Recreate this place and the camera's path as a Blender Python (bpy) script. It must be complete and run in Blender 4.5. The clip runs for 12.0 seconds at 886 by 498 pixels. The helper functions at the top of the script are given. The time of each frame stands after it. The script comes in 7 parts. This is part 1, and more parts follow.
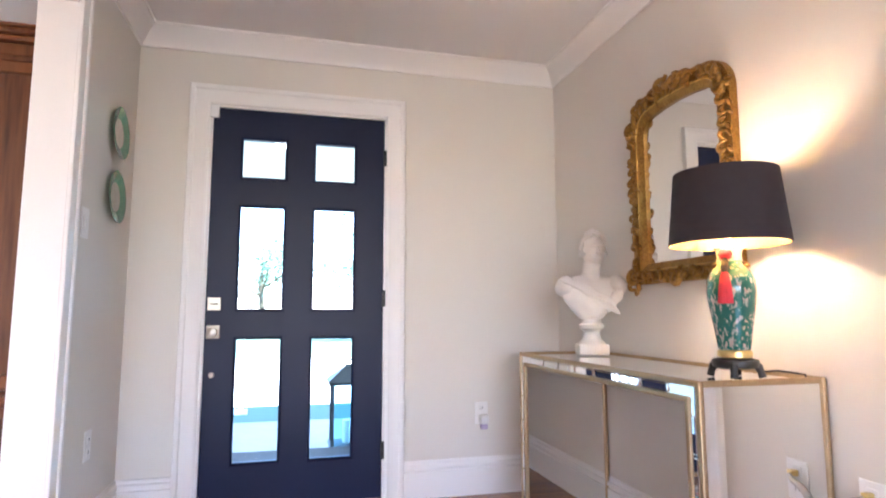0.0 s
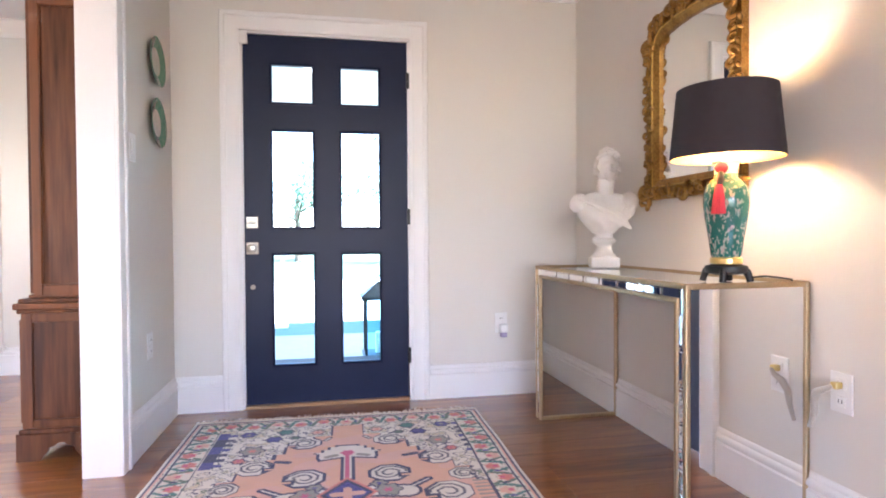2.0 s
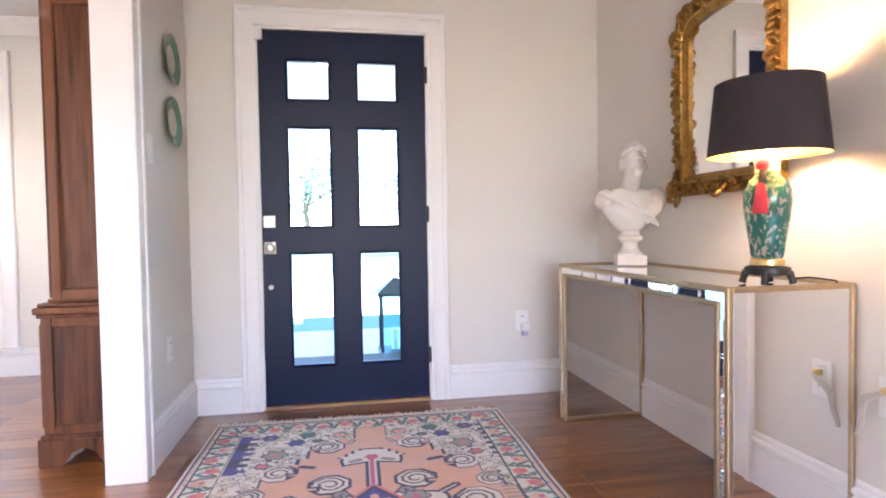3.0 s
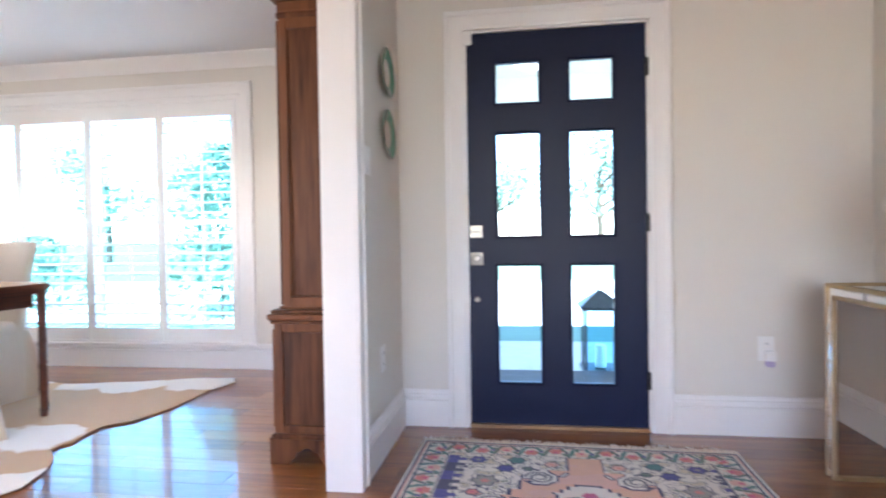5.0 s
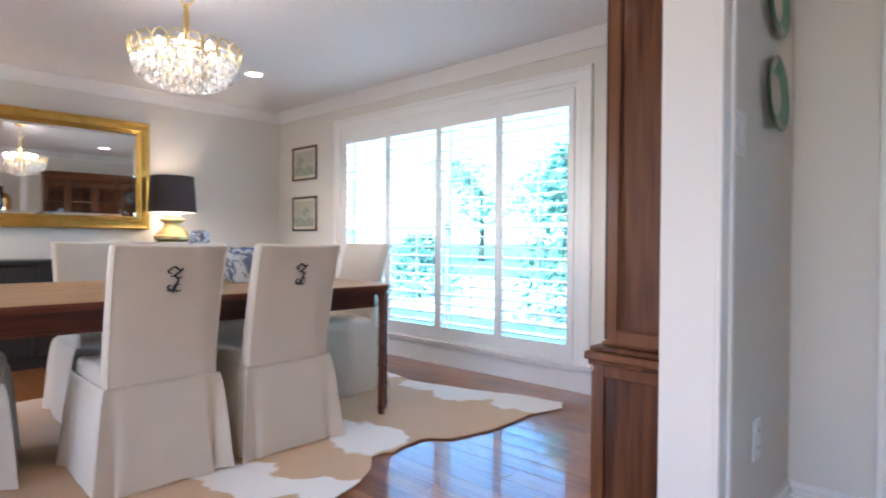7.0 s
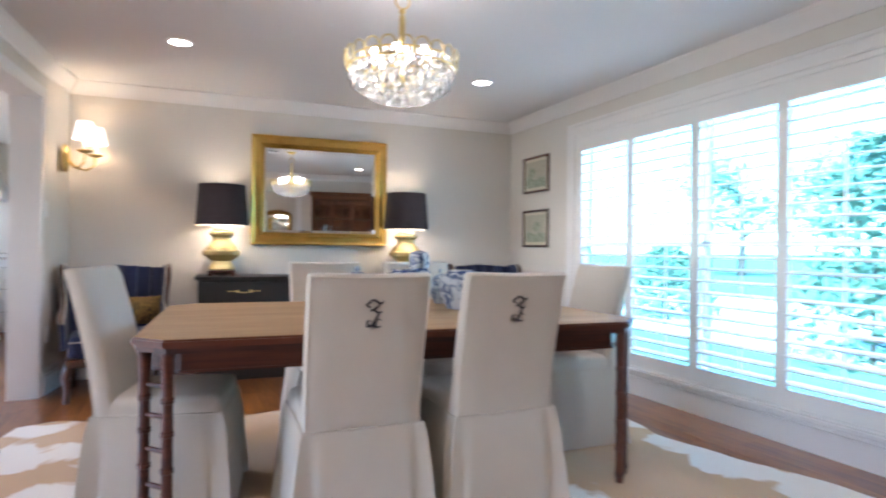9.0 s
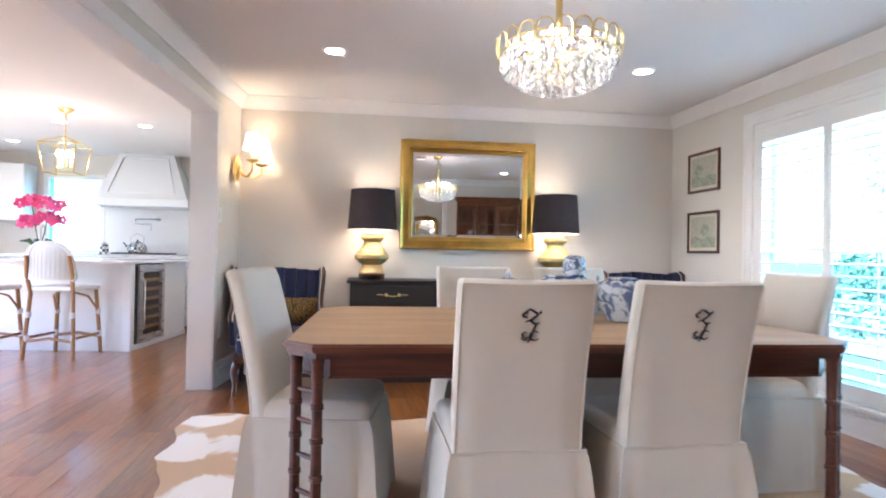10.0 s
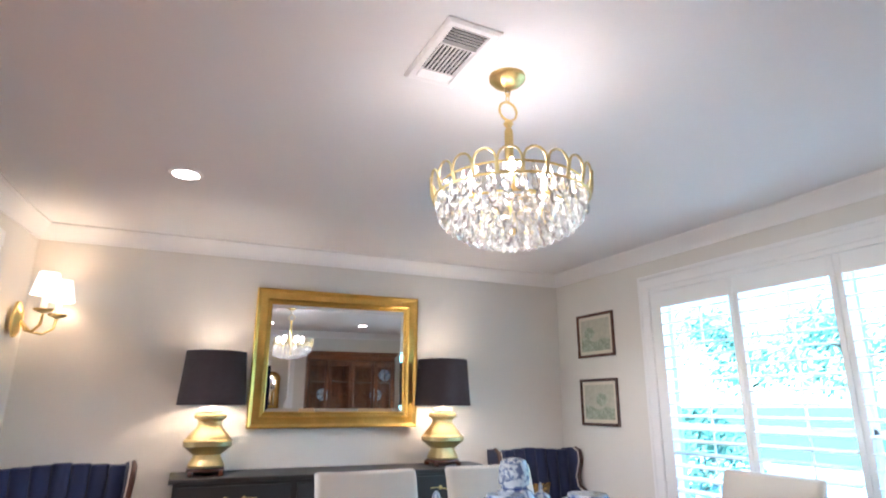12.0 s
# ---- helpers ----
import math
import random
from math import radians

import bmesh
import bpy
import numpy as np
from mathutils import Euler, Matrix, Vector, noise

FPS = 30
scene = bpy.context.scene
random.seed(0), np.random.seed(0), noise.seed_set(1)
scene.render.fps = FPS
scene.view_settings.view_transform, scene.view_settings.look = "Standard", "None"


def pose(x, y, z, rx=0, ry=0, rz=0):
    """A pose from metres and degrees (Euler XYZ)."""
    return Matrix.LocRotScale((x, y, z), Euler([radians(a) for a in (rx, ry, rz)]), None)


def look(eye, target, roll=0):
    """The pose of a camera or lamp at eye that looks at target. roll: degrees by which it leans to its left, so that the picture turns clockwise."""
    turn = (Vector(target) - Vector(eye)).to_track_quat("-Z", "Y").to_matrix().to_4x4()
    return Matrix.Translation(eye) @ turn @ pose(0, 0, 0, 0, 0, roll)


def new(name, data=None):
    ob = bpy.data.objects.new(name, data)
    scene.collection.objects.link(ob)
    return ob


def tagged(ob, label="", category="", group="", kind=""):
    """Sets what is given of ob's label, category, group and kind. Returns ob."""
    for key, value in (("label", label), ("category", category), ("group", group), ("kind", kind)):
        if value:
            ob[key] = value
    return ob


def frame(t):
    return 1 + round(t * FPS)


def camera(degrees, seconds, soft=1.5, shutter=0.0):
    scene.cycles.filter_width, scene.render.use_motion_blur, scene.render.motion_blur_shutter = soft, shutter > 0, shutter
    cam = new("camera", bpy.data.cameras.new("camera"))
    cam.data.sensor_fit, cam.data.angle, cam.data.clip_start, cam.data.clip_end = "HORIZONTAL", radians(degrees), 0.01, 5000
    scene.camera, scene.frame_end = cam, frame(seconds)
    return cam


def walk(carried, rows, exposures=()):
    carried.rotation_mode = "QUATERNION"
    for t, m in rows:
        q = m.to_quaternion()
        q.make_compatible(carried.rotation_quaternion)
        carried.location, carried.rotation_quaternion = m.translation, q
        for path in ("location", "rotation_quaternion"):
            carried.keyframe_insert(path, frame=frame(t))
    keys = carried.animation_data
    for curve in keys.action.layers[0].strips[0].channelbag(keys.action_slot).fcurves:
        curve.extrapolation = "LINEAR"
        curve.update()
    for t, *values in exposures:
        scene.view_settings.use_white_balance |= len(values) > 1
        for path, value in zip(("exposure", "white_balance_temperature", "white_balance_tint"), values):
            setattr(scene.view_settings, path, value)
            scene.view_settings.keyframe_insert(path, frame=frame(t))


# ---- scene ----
cam = camera(75.2, 12.0, soft=1.9, shutter=0.5)
PATH = [
    (0, (0.334, 0.085, 0.971), (0.825, 2.01, 1.198), -0.1),
    (0.5, (0.33, 0.025, 0.942), (0.82, 1.96, 1.068), -0.1),
    (1, (0.354, -0.034, 0.926), (0.817, 1.911, 0.971), -0.2),
    (1.5, (0.353, -0.067, 0.933), (0.762, 1.891, 0.929), -0.4),
    (2, (0.361, -0.09, 0.929), (0.74, 1.873, 0.895), -0.4),
    (2.5, (0.336, -0.073, 0.951), (0.707, 1.891, 0.892), -0.7),
    (4.5, (0.225, 0.162, 0.983), (0.215, 2.161, 0.924), -1.1),
    (5, (0.189, 0.201, 0.993), (-0.097, 2.18, 0.958), -0.9),
    (5.5, (0.143, 0.361, 0.982), (-0.394, 2.288, 0.967), -0.4),
    (6, (0.08, 0.513, 0.99), (-0.73, 2.341, 0.972), -0.2),
    (6.5, (0.016, 0.701, 1.001), (-1.098, 2.362, 0.982), 0.2),
    (7, (-0.005, 0.873, 1.029), (-1.358, 2.346, 1.005), 0.4),
    (8.8, (-0.349, 1.211, 1.106), (-2.111, 2.159, 1.096), 0.0),
    (9, (-0.421, 1.251, 1.103), (-2.249, 2.063, 1.105), 0.6),
    (9.5, (-0.508, 1.272, 1.085), (-2.445, 1.773, 1.094), 0.8),
    (10, (-0.645, 1.271, 1.093), (-2.615, 1.613, 1.109), 1.0),
    (10.5, (-0.884, 1.29, 1.177), (-2.838, 1.7, 1.297), 0.8),
    (11, (-1.062, 1.244, 1.228), (-2.949, 1.837, 1.527), 0.5),
    (11.3, (-1.18, 1.249, 1.257), (-3.033, 1.902, 1.629), 0.6),
    (11.5, (-1.277, 1.244, 1.26), (-3.094, 1.965, 1.684), 0.1),
    (12, (-1.505, 1.183, 1.301), (-3.244, 2.022, 1.822), 0.2),
]
walk(cam, [(t, look(eye, target, roll)) for t, eye, target, roll in PATH], [(0, 4.0, 6550, 27), (2.6, 4.1, 6550, 27), (4.5, 3.95, 6500, 25), (5.5, 3.5, 6250, 22), (7.2, 3.3, 6200, 22), (9, 3.25, 5950, 18), (10.1, 3.55, 6050, 20), (11, 3.5, 6000, 20), (12, 3.4, 6000, 20)])

# ---- light ----
world = bpy.data.worlds.new("sky")
scene.world = world
world.use_nodes = True
wn = world.node_tree.nodes
sky = wn.new("ShaderNodeTexSky")
sky.sky_type, sky.sun_disc = "NISHITA", False
sky.sun_elevation, sky.sun_rotation = radians(48), radians(150)
sky.air_density, sky.dust_density, sky.ozone_density = 1.0, 0.2, 4.0
world.node_tree.links.new(sky.outputs[0], wn["Background"].inputs[0])
wn["Background"].inputs[1].default_value = 0.15


def lamp(name, kind, m, watts, colour=(1, 1, 1), **sets):
    data = bpy.data.lights.new(name, kind)
    data.energy, data.color = watts, colour
    if kind == "AREA":
        data.shape, data.size, data.size_y = "RECTANGLE", sets["size"][0], sets["size"][1]
    elif kind == "SPOT":
        data.spot_size, data.spot_blend, data.shadow_soft_size = radians(sets["cone"]), 0.6, sets["size"]
    elif kind == "SUN":
        data.angle = radians(sets["size"])
    else:
        data.shadow_soft_size = sets["size"]
    ob = new(name, data)
    ob.matrix_world = m
    return ob


WARM = (1.0, 0.78, 0.52)
lamp("sun", "SUN", look((5, -9, 12), (0, 0, 0)), 5.0, (1.0, 0.96, 0.9), size=0.5)
# area lamp adding sky light from outside the dining window
lamp("dining_window_light", "AREA", look((-3.3, 6.0, 3.3), (-3.3, 2.6, 0.6)), 24, (0.93, 0.97, 1.0), size=(3.0, 1.6))
# fill lamp added at assumed windows of an unseen room beside the kitchen
lamp("family_side_fill_light", "AREA", look((-5.4, -4.4, 1.4), (-5.0, 0.0, 1.9)), 7, (0.96, 0.98, 1.0), size=(4.2, 1.6))
# fill lamp added at assumed windows of the unseen room behind the hall
lamp("back_fill_light", "AREA", look((0.4, -4.4, 1.7), (0.1, 2.0, 1.2)), 4, (1.0, 0.96, 0.95), size=(3.4, 1.8))

# ---- materials ----


def material(name, base, rough=0.5, metal=0.0, spots=0.0, scale=8.0, bump=0.0, fine=120.0, stretch=(1, 1, 1), sheen=0.0, tint=None):
    """A surface with broad variation (spots), fine grain and relief."""
    m = bpy.data.materials.new(name)
    m.use_nodes = True
    n, l = m.node_tree.nodes, m.node_tree.links
    b = n["Principled BSDF"]
    b.inputs["Roughness"].default_value, b.inputs["Metallic"].default_value = rough, metal
    b.inputs["Sheen Weight"].default_value = sheen
    where = n.new("ShaderNodeTexCoord")
    place = n.new("ShaderNodeMapping")
    place.inputs["Scale"].default_value = stretch
    l.new(where.outputs["Object"], place.inputs[0])
    broad, grain = n.new("ShaderNodeTexNoise"), n.new("ShaderNodeTexNoise")
    broad.inputs["Scale"].default_value, broad.inputs["Detail"].default_value = scale, 5
    grain.inputs["Scale"].default_value, grain.inputs["Detail"].default_value = fine, 3
    for x in (broad, grain):
        l.new(place.outputs[0], x.inputs["Vector"])
    both = n.new("ShaderNodeMath")
    both.operation = "ADD"
    l.new(broad.outputs["Fac"], both.inputs[0])
    l.new(grain.outputs["Fac"], both.inputs[1])
    ramp = n.new("ShaderNodeMapRange")
    ramp.inputs["From Min"].default_value, ramp.inputs["From Max"].default_value = 0.6, 1.4
    l.new(both.outputs[0], ramp.inputs["Value"])
    mix = n.new("ShaderNodeMix")
    mix.data_type = "RGBA"
    low = tint or [c * (1 - spots) for c in base]
    mix.inputs["A"].default_value, mix.inputs["B"].default_value = (*low, 1), (*base, 1)
    l.new(ramp.outputs[0], mix.inputs["Factor"])
    l.new(mix.outputs["Result"], b.inputs["Base Color"])
    gloss = n.new("ShaderNodeMapRange")
    gloss.inputs["To Min"].default_value, gloss.inputs["To Max"].default_value = rough * 0.85, min(1, rough * 1.15)
    l.new(broad.outputs["Fac"], gloss.inputs["Value"])
    l.new(gloss.outputs[0], b.inputs["Roughness"])
    if bump:
        relief = n.new("ShaderNodeBump")
        relief.inputs["Strength"].default_value, relief.inputs["Distance"].default_value = bump, 0.004
        l.new(both.outputs[0], relief.inputs["Height"])
        l.new(relief.outputs[0], b.inputs["Normal"])
    return m


def wood(name, dark, light, rough=0.35, along=0, rings=14.0, coat=0.0):
    """Grain drawn out along one axis, with a tone of its own for each piece."""
    stretch = [rings] * 3
    stretch[along] = rings * 0.07
    m = bpy.data.materials.new(name)
    m.use_nodes = True
    n, l = m.node_tree.nodes, m.node_tree.links
    b = n["Principled BSDF"]
    b.inputs["Roughness"].default_value = rough
    b.inputs["Coat Weight"].default_value, b.inputs["Coat Roughness"].default_value = coat, 0.07
    where, place, each = n.new("ShaderNodeTexCoord"), n.new("ShaderNodeMapping"), n.new("ShaderNodeObjectInfo")
    place.inputs["Scale"].default_value = stretch
    l.new(where.outputs["Object"], place.inputs[0])
    shift = n.new("ShaderNodeVectorMath")
    shift.operation = "MULTIPLY_ADD"
    shift.inputs[1].default_value = (37, 37, 37)
    l.new(each.outputs["Random"], shift.inputs[0])
    l.new(place.outputs[0], shift.inputs[2])
    warp, streak = n.new("ShaderNodeTexNoise"), n.new("ShaderNodeTexNoise")
    warp.inputs["Scale"].default_value, warp.inputs["Detail"].default_value, warp.inputs["Distortion"].default_value = 1.0, 4, 1.6
    streak.inputs["Scale"].default_value, streak.inputs["Detail"].default_value = 9.0, 4
    for x in (warp, streak):
        l.new(shift.outputs[0], x.inputs["Vector"])
    add = n.new("ShaderNodeMath")
    add.operation, add.inputs[2].default_value = "MULTIPLY_ADD", -0.35
    add.inputs[1].default_value = 0.7
    l.new(streak.outputs["Fac"], add.inputs[0])
    tone = n.new("ShaderNodeMath")
    tone.operation = "MULTIPLY_ADD"
    tone.inputs[1].default_value, tone.inputs[2].default_value = 0.35, -0.17
    l.new(each.outputs["Random"], tone.inputs[0])
    s1, s2 = n.new("ShaderNodeMath"), n.new("ShaderNodeMath")
    l.new(add.outputs[0], s1.inputs[0])
    l.new(warp.outputs["Fac"], s1.inputs[1])
    l.new(s1.outputs[0], s2.inputs[0])
    l.new(tone.outputs[0], s2.inputs[1])
    ramp = n.new("ShaderNodeMapRange")
    ramp.inputs["From Min"].default_value, ramp.inputs["From Max"].default_value = 0.25, 0.75
    l.new(s2.outputs[0], ramp.inputs["Value"])
    mix = n.new("ShaderNodeMix")
    mix.data_type = "RGBA"
    mix.inputs["A"].default_value, mix.inputs["B"].default_value = (*dark, 1), (*light, 1)
    l.new(ramp.outputs[0], mix.inputs["Factor"])
    l.new(mix.outputs["Result"], b.inputs["Base Color"])
    relief = n.new("ShaderNodeBump")
    relief.inputs["Strength"].default_value, relief.inputs["Distance"].default_value = 0.12, 0.002
    l.new(s1.outputs[0], relief.inputs["Height"])
    l.new(relief.outputs[0], b.inputs["Normal"])
    return m


def glowing(name, colour, strength):
    m = bpy.data.materials.new(name)
    m.use_nodes = True
    b = m.node_tree.nodes["Principled BSDF"]
    b.inputs["Base Color"].default_value = (*colour, 1)
    b.inputs["Emission Color"].default_value = (*colour, 1)
    b.inputs["Emission Strength"].default_value = strength
    return m


def clear(name, tint=(1, 1, 1), rough=0.0, ior=1.45):
    m = bpy.data.materials.new(name)
    m.use_nodes = True
    b = m.node_tree.nodes["Principled BSDF"]
    b.inputs["Base Color"].default_value = (*tint, 1)
    b.inputs["Roughness"].default_value = rough
    b.inputs["Transmission Weight"].default_value = 1
    b.inputs["IOR"].default_value = ior
    return m


PAINT = material("wall_paint", (0.715, 0.675, 0.615), 0.75, spots=0.04, scale=2.5, bump=0.05, fine=260)
TRIM = material("trim_paint", (0.82, 0.80, 0.78), 0.38, spots=0.03, scale=4, bump=0.02)
CEIL = material("ceiling_paint", (0.78, 0.765, 0.75), 0.85, spots=0.03, scale=2, bump=0.05, fine=200)
FLOOR = wood("oak_floor", (0.155, 0.047, 0.01), (0.32, 0.115, 0.027), 0.3, along=0, rings=16, coat=1.0)
FLOOR.node_tree.nodes["Principled BSDF"].inputs["Specular IOR Level"].default_value = 0.2
FLOOR.node_tree.nodes["Principled BSDF"].inputs["Coat Roughness"].default_value = 0.075
FLOOR.node_tree.nodes["Bump"].inputs["Strength"].default_value = 0.05
FLOOR_FAR = FLOOR.copy()
FLOOR_FAR.node_tree.nodes["Principled BSDF"].inputs["Coat Roughness"].default_value = 0.17
GAP = material("floor_joint", (0.03, 0.012, 0.006), 0.7)
NAVY = material("navy_door_paint", (0.007, 0.012, 0.042), 0.42, spots=0.25, scale=5, bump=0.05)
NAVY.node_tree.nodes["Principled BSDF"].inputs["Specular IOR Level"].default_value = 0.22
NICKEL = material("brushed_nickel", (0.3, 0.27, 0.23), 0.32, 1.0, spots=0.1, scale=20)
# the cyan cast of the bright daylight is put into both glass colours
GLASS = clear("cyan_cast_window_glass", (0.37, 0.81, 0.96), ior=1.05)
DOORGLASS = clear("cyan_cast_door_glass", (0.64, 0.91, 1.0), ior=1.05)
MIRROR = material("mirror_silver", (0.86, 0.87, 0.86), 0.015, 1.0, spots=0.02, scale=3)
MIRROR.node_tree.nodes["Principled BSDF"].inputs["Roughness"].default_value = 0.01
CHAMPAGNE = material("champagne_gilt", (0.50, 0.36, 0.21), 0.42, 0.85, spots=0.25, scale=14, bump=0.15)
GILT = material("antique_gilt", (0.52, 0.30, 0.085), 0.38, 0.95, spots=0.65, scale=22, bump=0.35, tint=(0.16, 0.075, 0.02))
GOLD = material("gold_leaf", (0.78, 0.49, 0.13), 0.33, 0.95, spots=0.35, scale=9, bump=0.12)
OLDBRASS = material("aged_brass", (0.74, 0.6, 0.3), 0.36, 1.0, spots=0.2, scale=8)
BRASS = material("brass", (0.80, 0.60, 0.25), 0.3, 1.0, spots=0.2, scale=10)
LINEN = material("white_slipcover_linen", (0.72, 0.64, 0.535), 0.92, spots=0.08, scale=7, bump=0.8, fine=380, sheen=0.3)
WALNUT = wood("walnut", (0.0322, 0.0086, 0.0034), (0.1104, 0.0312, 0.0116), 0.3, along=2, rings=9, coat=0.4)
HUTCH = wood("cabinet_walnut", (0.052, 0.016, 0.007), (0.175, 0.062, 0.024), 0.4, along=2, rings=6, coat=0.1)
HUTCH.node_tree.nodes["Principled BSDF"].inputs["Specular IOR Level"].default_value = 0.25
MAHOGANY = wood("table_mahogany", (0.035, 0.008, 0.004), (0.12, 0.03, 0.012), 0.45, along=1, rings=8, coat=0.12)
TABLETOP = wood("table_top_oak", (0.35, 0.2, 0.085), (0.49, 0.31, 0.145), 0.55, along=1, rings=7, coat=0.0)
BLACK = material("black_lacquer", (0.021, 0.019, 0.019), 0.45, spots=0.3, scale=7, bump=0.08)
SHADE = material("black_lamp_shade", (0.03, 0.02, 0.024), 0.8, spots=0.15, scale=30, bump=0.2, fine=500)
GOLDLINE = material("gold_shade_lining", (0.85, 0.58, 0.2), 0.4, 0.6, spots=0.1, scale=20)
WHITELINE = material("white_shade_lining", (0.85, 0.8, 0.72), 0.8)
PLASTER = material("white_plaster", (0.80, 0.765, 0.72), 0.65, spots=0.08, scale=12, bump=0.2)
PLASTIC = material("white_plastic", (0.80, 0.79, 0.77), 0.4)
NAVYVELVET = material("navy_velvet", (0.007, 0.015, 0.065), 0.8, spots=0.3, scale=6, bump=0.2, sheen=0.12)
BULB = glowing("lit_bulb", (1.0, 0.85, 0.62), 7)
DOWN = glowing("lit_downlight", (1.0, 0.95, 0.88), 2)

# ---- building blocks ----


def link_mesh(name, bm, mat, parent=None, label="", smooth=None):
    me = bpy.data.meshes.new(name)
    bmesh.ops.recalc_face_normals(bm, faces=bm.faces)
    if smooth:
        for e in bm.edges:
            e.smooth = len(e.link_faces) == 2 and e.calc_face_angle(0) < radians(smooth)
        for f in bm.faces:
            f.smooth = True
    bm.to_mesh(me)
    bm.free()
    for one in mat if isinstance(mat, (list, tuple)) else (mat,):
        me.materials.append(one)
    ob = new(name, me)
    ob.parent = parent
    return tagged(ob, label)


def part(name, bm, mat, parent, label="", smooth=None):
    return link_mesh(name, bm, mat, parent, label, smooth)


def structure(name, bm, mat, label, category, smooth=None):
    return tagged(link_mesh(name, bm, mat, None, "", smooth), label, category, kind="structure")


def thing(name, m, label, category, group="", kind=""):
    ob = new(name)
    ob.empty_display_size = 0.1
    ob.matrix_world = m
    return tagged(ob, label, category, group, kind)


def box(x0, x1, y0, y1, z0, z1, bevel=0.0, bm=None, seg=2):
    made = bmesh.new()
    bmesh.ops.create_cube(made, size=1)
    for v in made.verts:
        v.co = ((x0 + x1) / 2 + v.co.x * (x1 - x0), (y0 + y1) / 2 + v.co.y * (y1 - y0), (z0 + z1) / 2 + v.co.z * (z1 - z0))
    if bevel:
        bmesh.ops.bevel(made, geom=list(made.edges), offset=bevel, segments=seg, profile=0.5, affect="EDGES")
    return merge(bm, made) if bm else made


def merge(bm, other):
    me = bpy.data.meshes.new("tmp")
    other.to_mesh(me)
    other.free()
    bm.from_mesh(me)
    bpy.data.meshes.remove(me)
    return bm


def moved(bm, m):
    bmesh.ops.transform(bm, matrix=m, verts=bm.verts)
    return bm


def lathe(profile, seg=24, bm=None):
    """Turns (radius, height) pairs round z; closed at the ends."""
    bm = bm or bmesh.new()
    rows = []
    for r, z in profile:
        rows.append([bm.verts.new((r * math.cos(2 * math.pi * k / seg), r * math.sin(2 * math.pi * k / seg), z)) for k in range(seg)])
    for a, b in zip(rows, rows[1:]):
        for k in range(seg):
            bm.faces.new((a[k], a[(k + 1) % seg], b[(k + 1) % seg], b[k]))
    for row in (rows[0], rows[-1]):
        bm.faces.new(row)
    return bm


def tube(points, r, seg=8, bm=None, closed=False):
    """A round bar along points; r is one radius or one for each point."""
    bm = bm or bmesh.new()
    pts = [Vector(p) for p in points]
    rows, n = [], len(pts)
    side = None
    for i, p in enumerate(pts):
        a = pts[(i - 1) % n] if closed or i else p
        b = pts[(i + 1) % n] if closed or i < n - 1 else p
        way = (b - a).normalized()
        if side is None:
            side = way.orthogonal().normalized()
        side = (side - way * side.dot(way)).normalized()
        up = way.cross(side)
        rad = r[i] if isinstance(r, (list, tuple)) else r
        rows.append([bm.verts.new(p + rad * (math.cos(2 * math.pi * k / seg) * side + math.sin(2 * math.pi * k / seg) * up)) for k in range(seg)])
    pairs = list(zip(rows, rows[1:])) + ([(rows[-1], rows[0])] if closed else [])
    for a, b in pairs:
        for k in range(seg):
            bm.faces.new((a[k], a[(k + 1) % seg], b[(k + 1) % seg], b[k]))
    if not closed:
        bm.faces.new(rows[0])
        bm.faces.new(rows[-1])
    return bm


def prism(outline, z0, z1, bm=None):
    """A flat outline (x, y) drawn up from z0 to z1."""
    bm = bm or bmesh.new()
    low = [bm.verts.new((x, y, z0)) for x, y in outline]
    top = [bm.verts.new((x, y, z1)) for x, y in outline]
    n = len(outline)
    for k in range(n):
        bm.faces.new((low[k], low[(k + 1) % n], top[(k + 1) % n], top[k]))
    bm.faces.new(low)
    bm.faces.new(top)
    return bm


def run(profile, start, end, bm=None):
    """A moulding: profile (out, up) carried from start to end; out points to the right of the way."""
    bm = bm or bmesh.new()
    a, b = Vector(start), Vector(end)
    way = (b - a).normalized()
    out = way.cross(Vector((0, 0, 1)))
    ra = [bm.verts.new(a + out * o + Vector((0, 0, u))) for o, u in profile]
    rb = [bm.verts.new(b + out * o + Vector((0, 0, u))) for o, u in profile]
    n = len(profile)
    for k in range(n):
        bm.faces.new((ra[k], ra[(k + 1) % n], rb[(k + 1) % n], rb[k]))
    bm.faces.new(ra)
    bm.faces.new(rb)
    return bm


def picture_frame(w, h, profile):
    """A mitred frame in the plane y = 0, its outside w by h round the origin; profile (inward, out towards -y)."""
    bm = bmesh.new()
    rows = []
    for sx, sz in ((-1, -1), (1, -1), (1, 1), (-1, 1)):
        rows.append([bm.verts.new((sx * (w / 2 - i), -o, sz * (h / 2 - i))) for i, o in profile])
    n = len(profile)
    for k in range(4):
        a, b = rows[k], rows[(k + 1) % 4]
        for j in range(n):
            bm.faces.new((a[j], a[(j + 1) % n], b[(j + 1) % n], b[j]))
    return bm


CROWN = [(0, 0), (0, -0.105), (0.012, -0.105), (0.016, -0.085), (0.03, -0.07), (0.05, -0.035), (0.068, -0.022), (0.075, -0.012), (0.085, -0.012), (0.085, 0)]
SKIRT = [(0, 0), (0.018, 0), (0.018, 0.138), (0.011, 0.142), (0.011, 0.149), (0.018, 0.153), (0.019, 0.162), (0.016, 0.17), (0.009, 0.174), (0.009, 0.181), (0.006, 0.192), (0.002, 0.195), (0, 0.195)]
CASE = [(0, 0), (0.0, 0.016), (0.012, 0.02), (0.02, 0.016), (0.07, 0.018), (0.078, 0.026), (0.095, 0.026), (0.1, 0.02), (0.1, 0)]


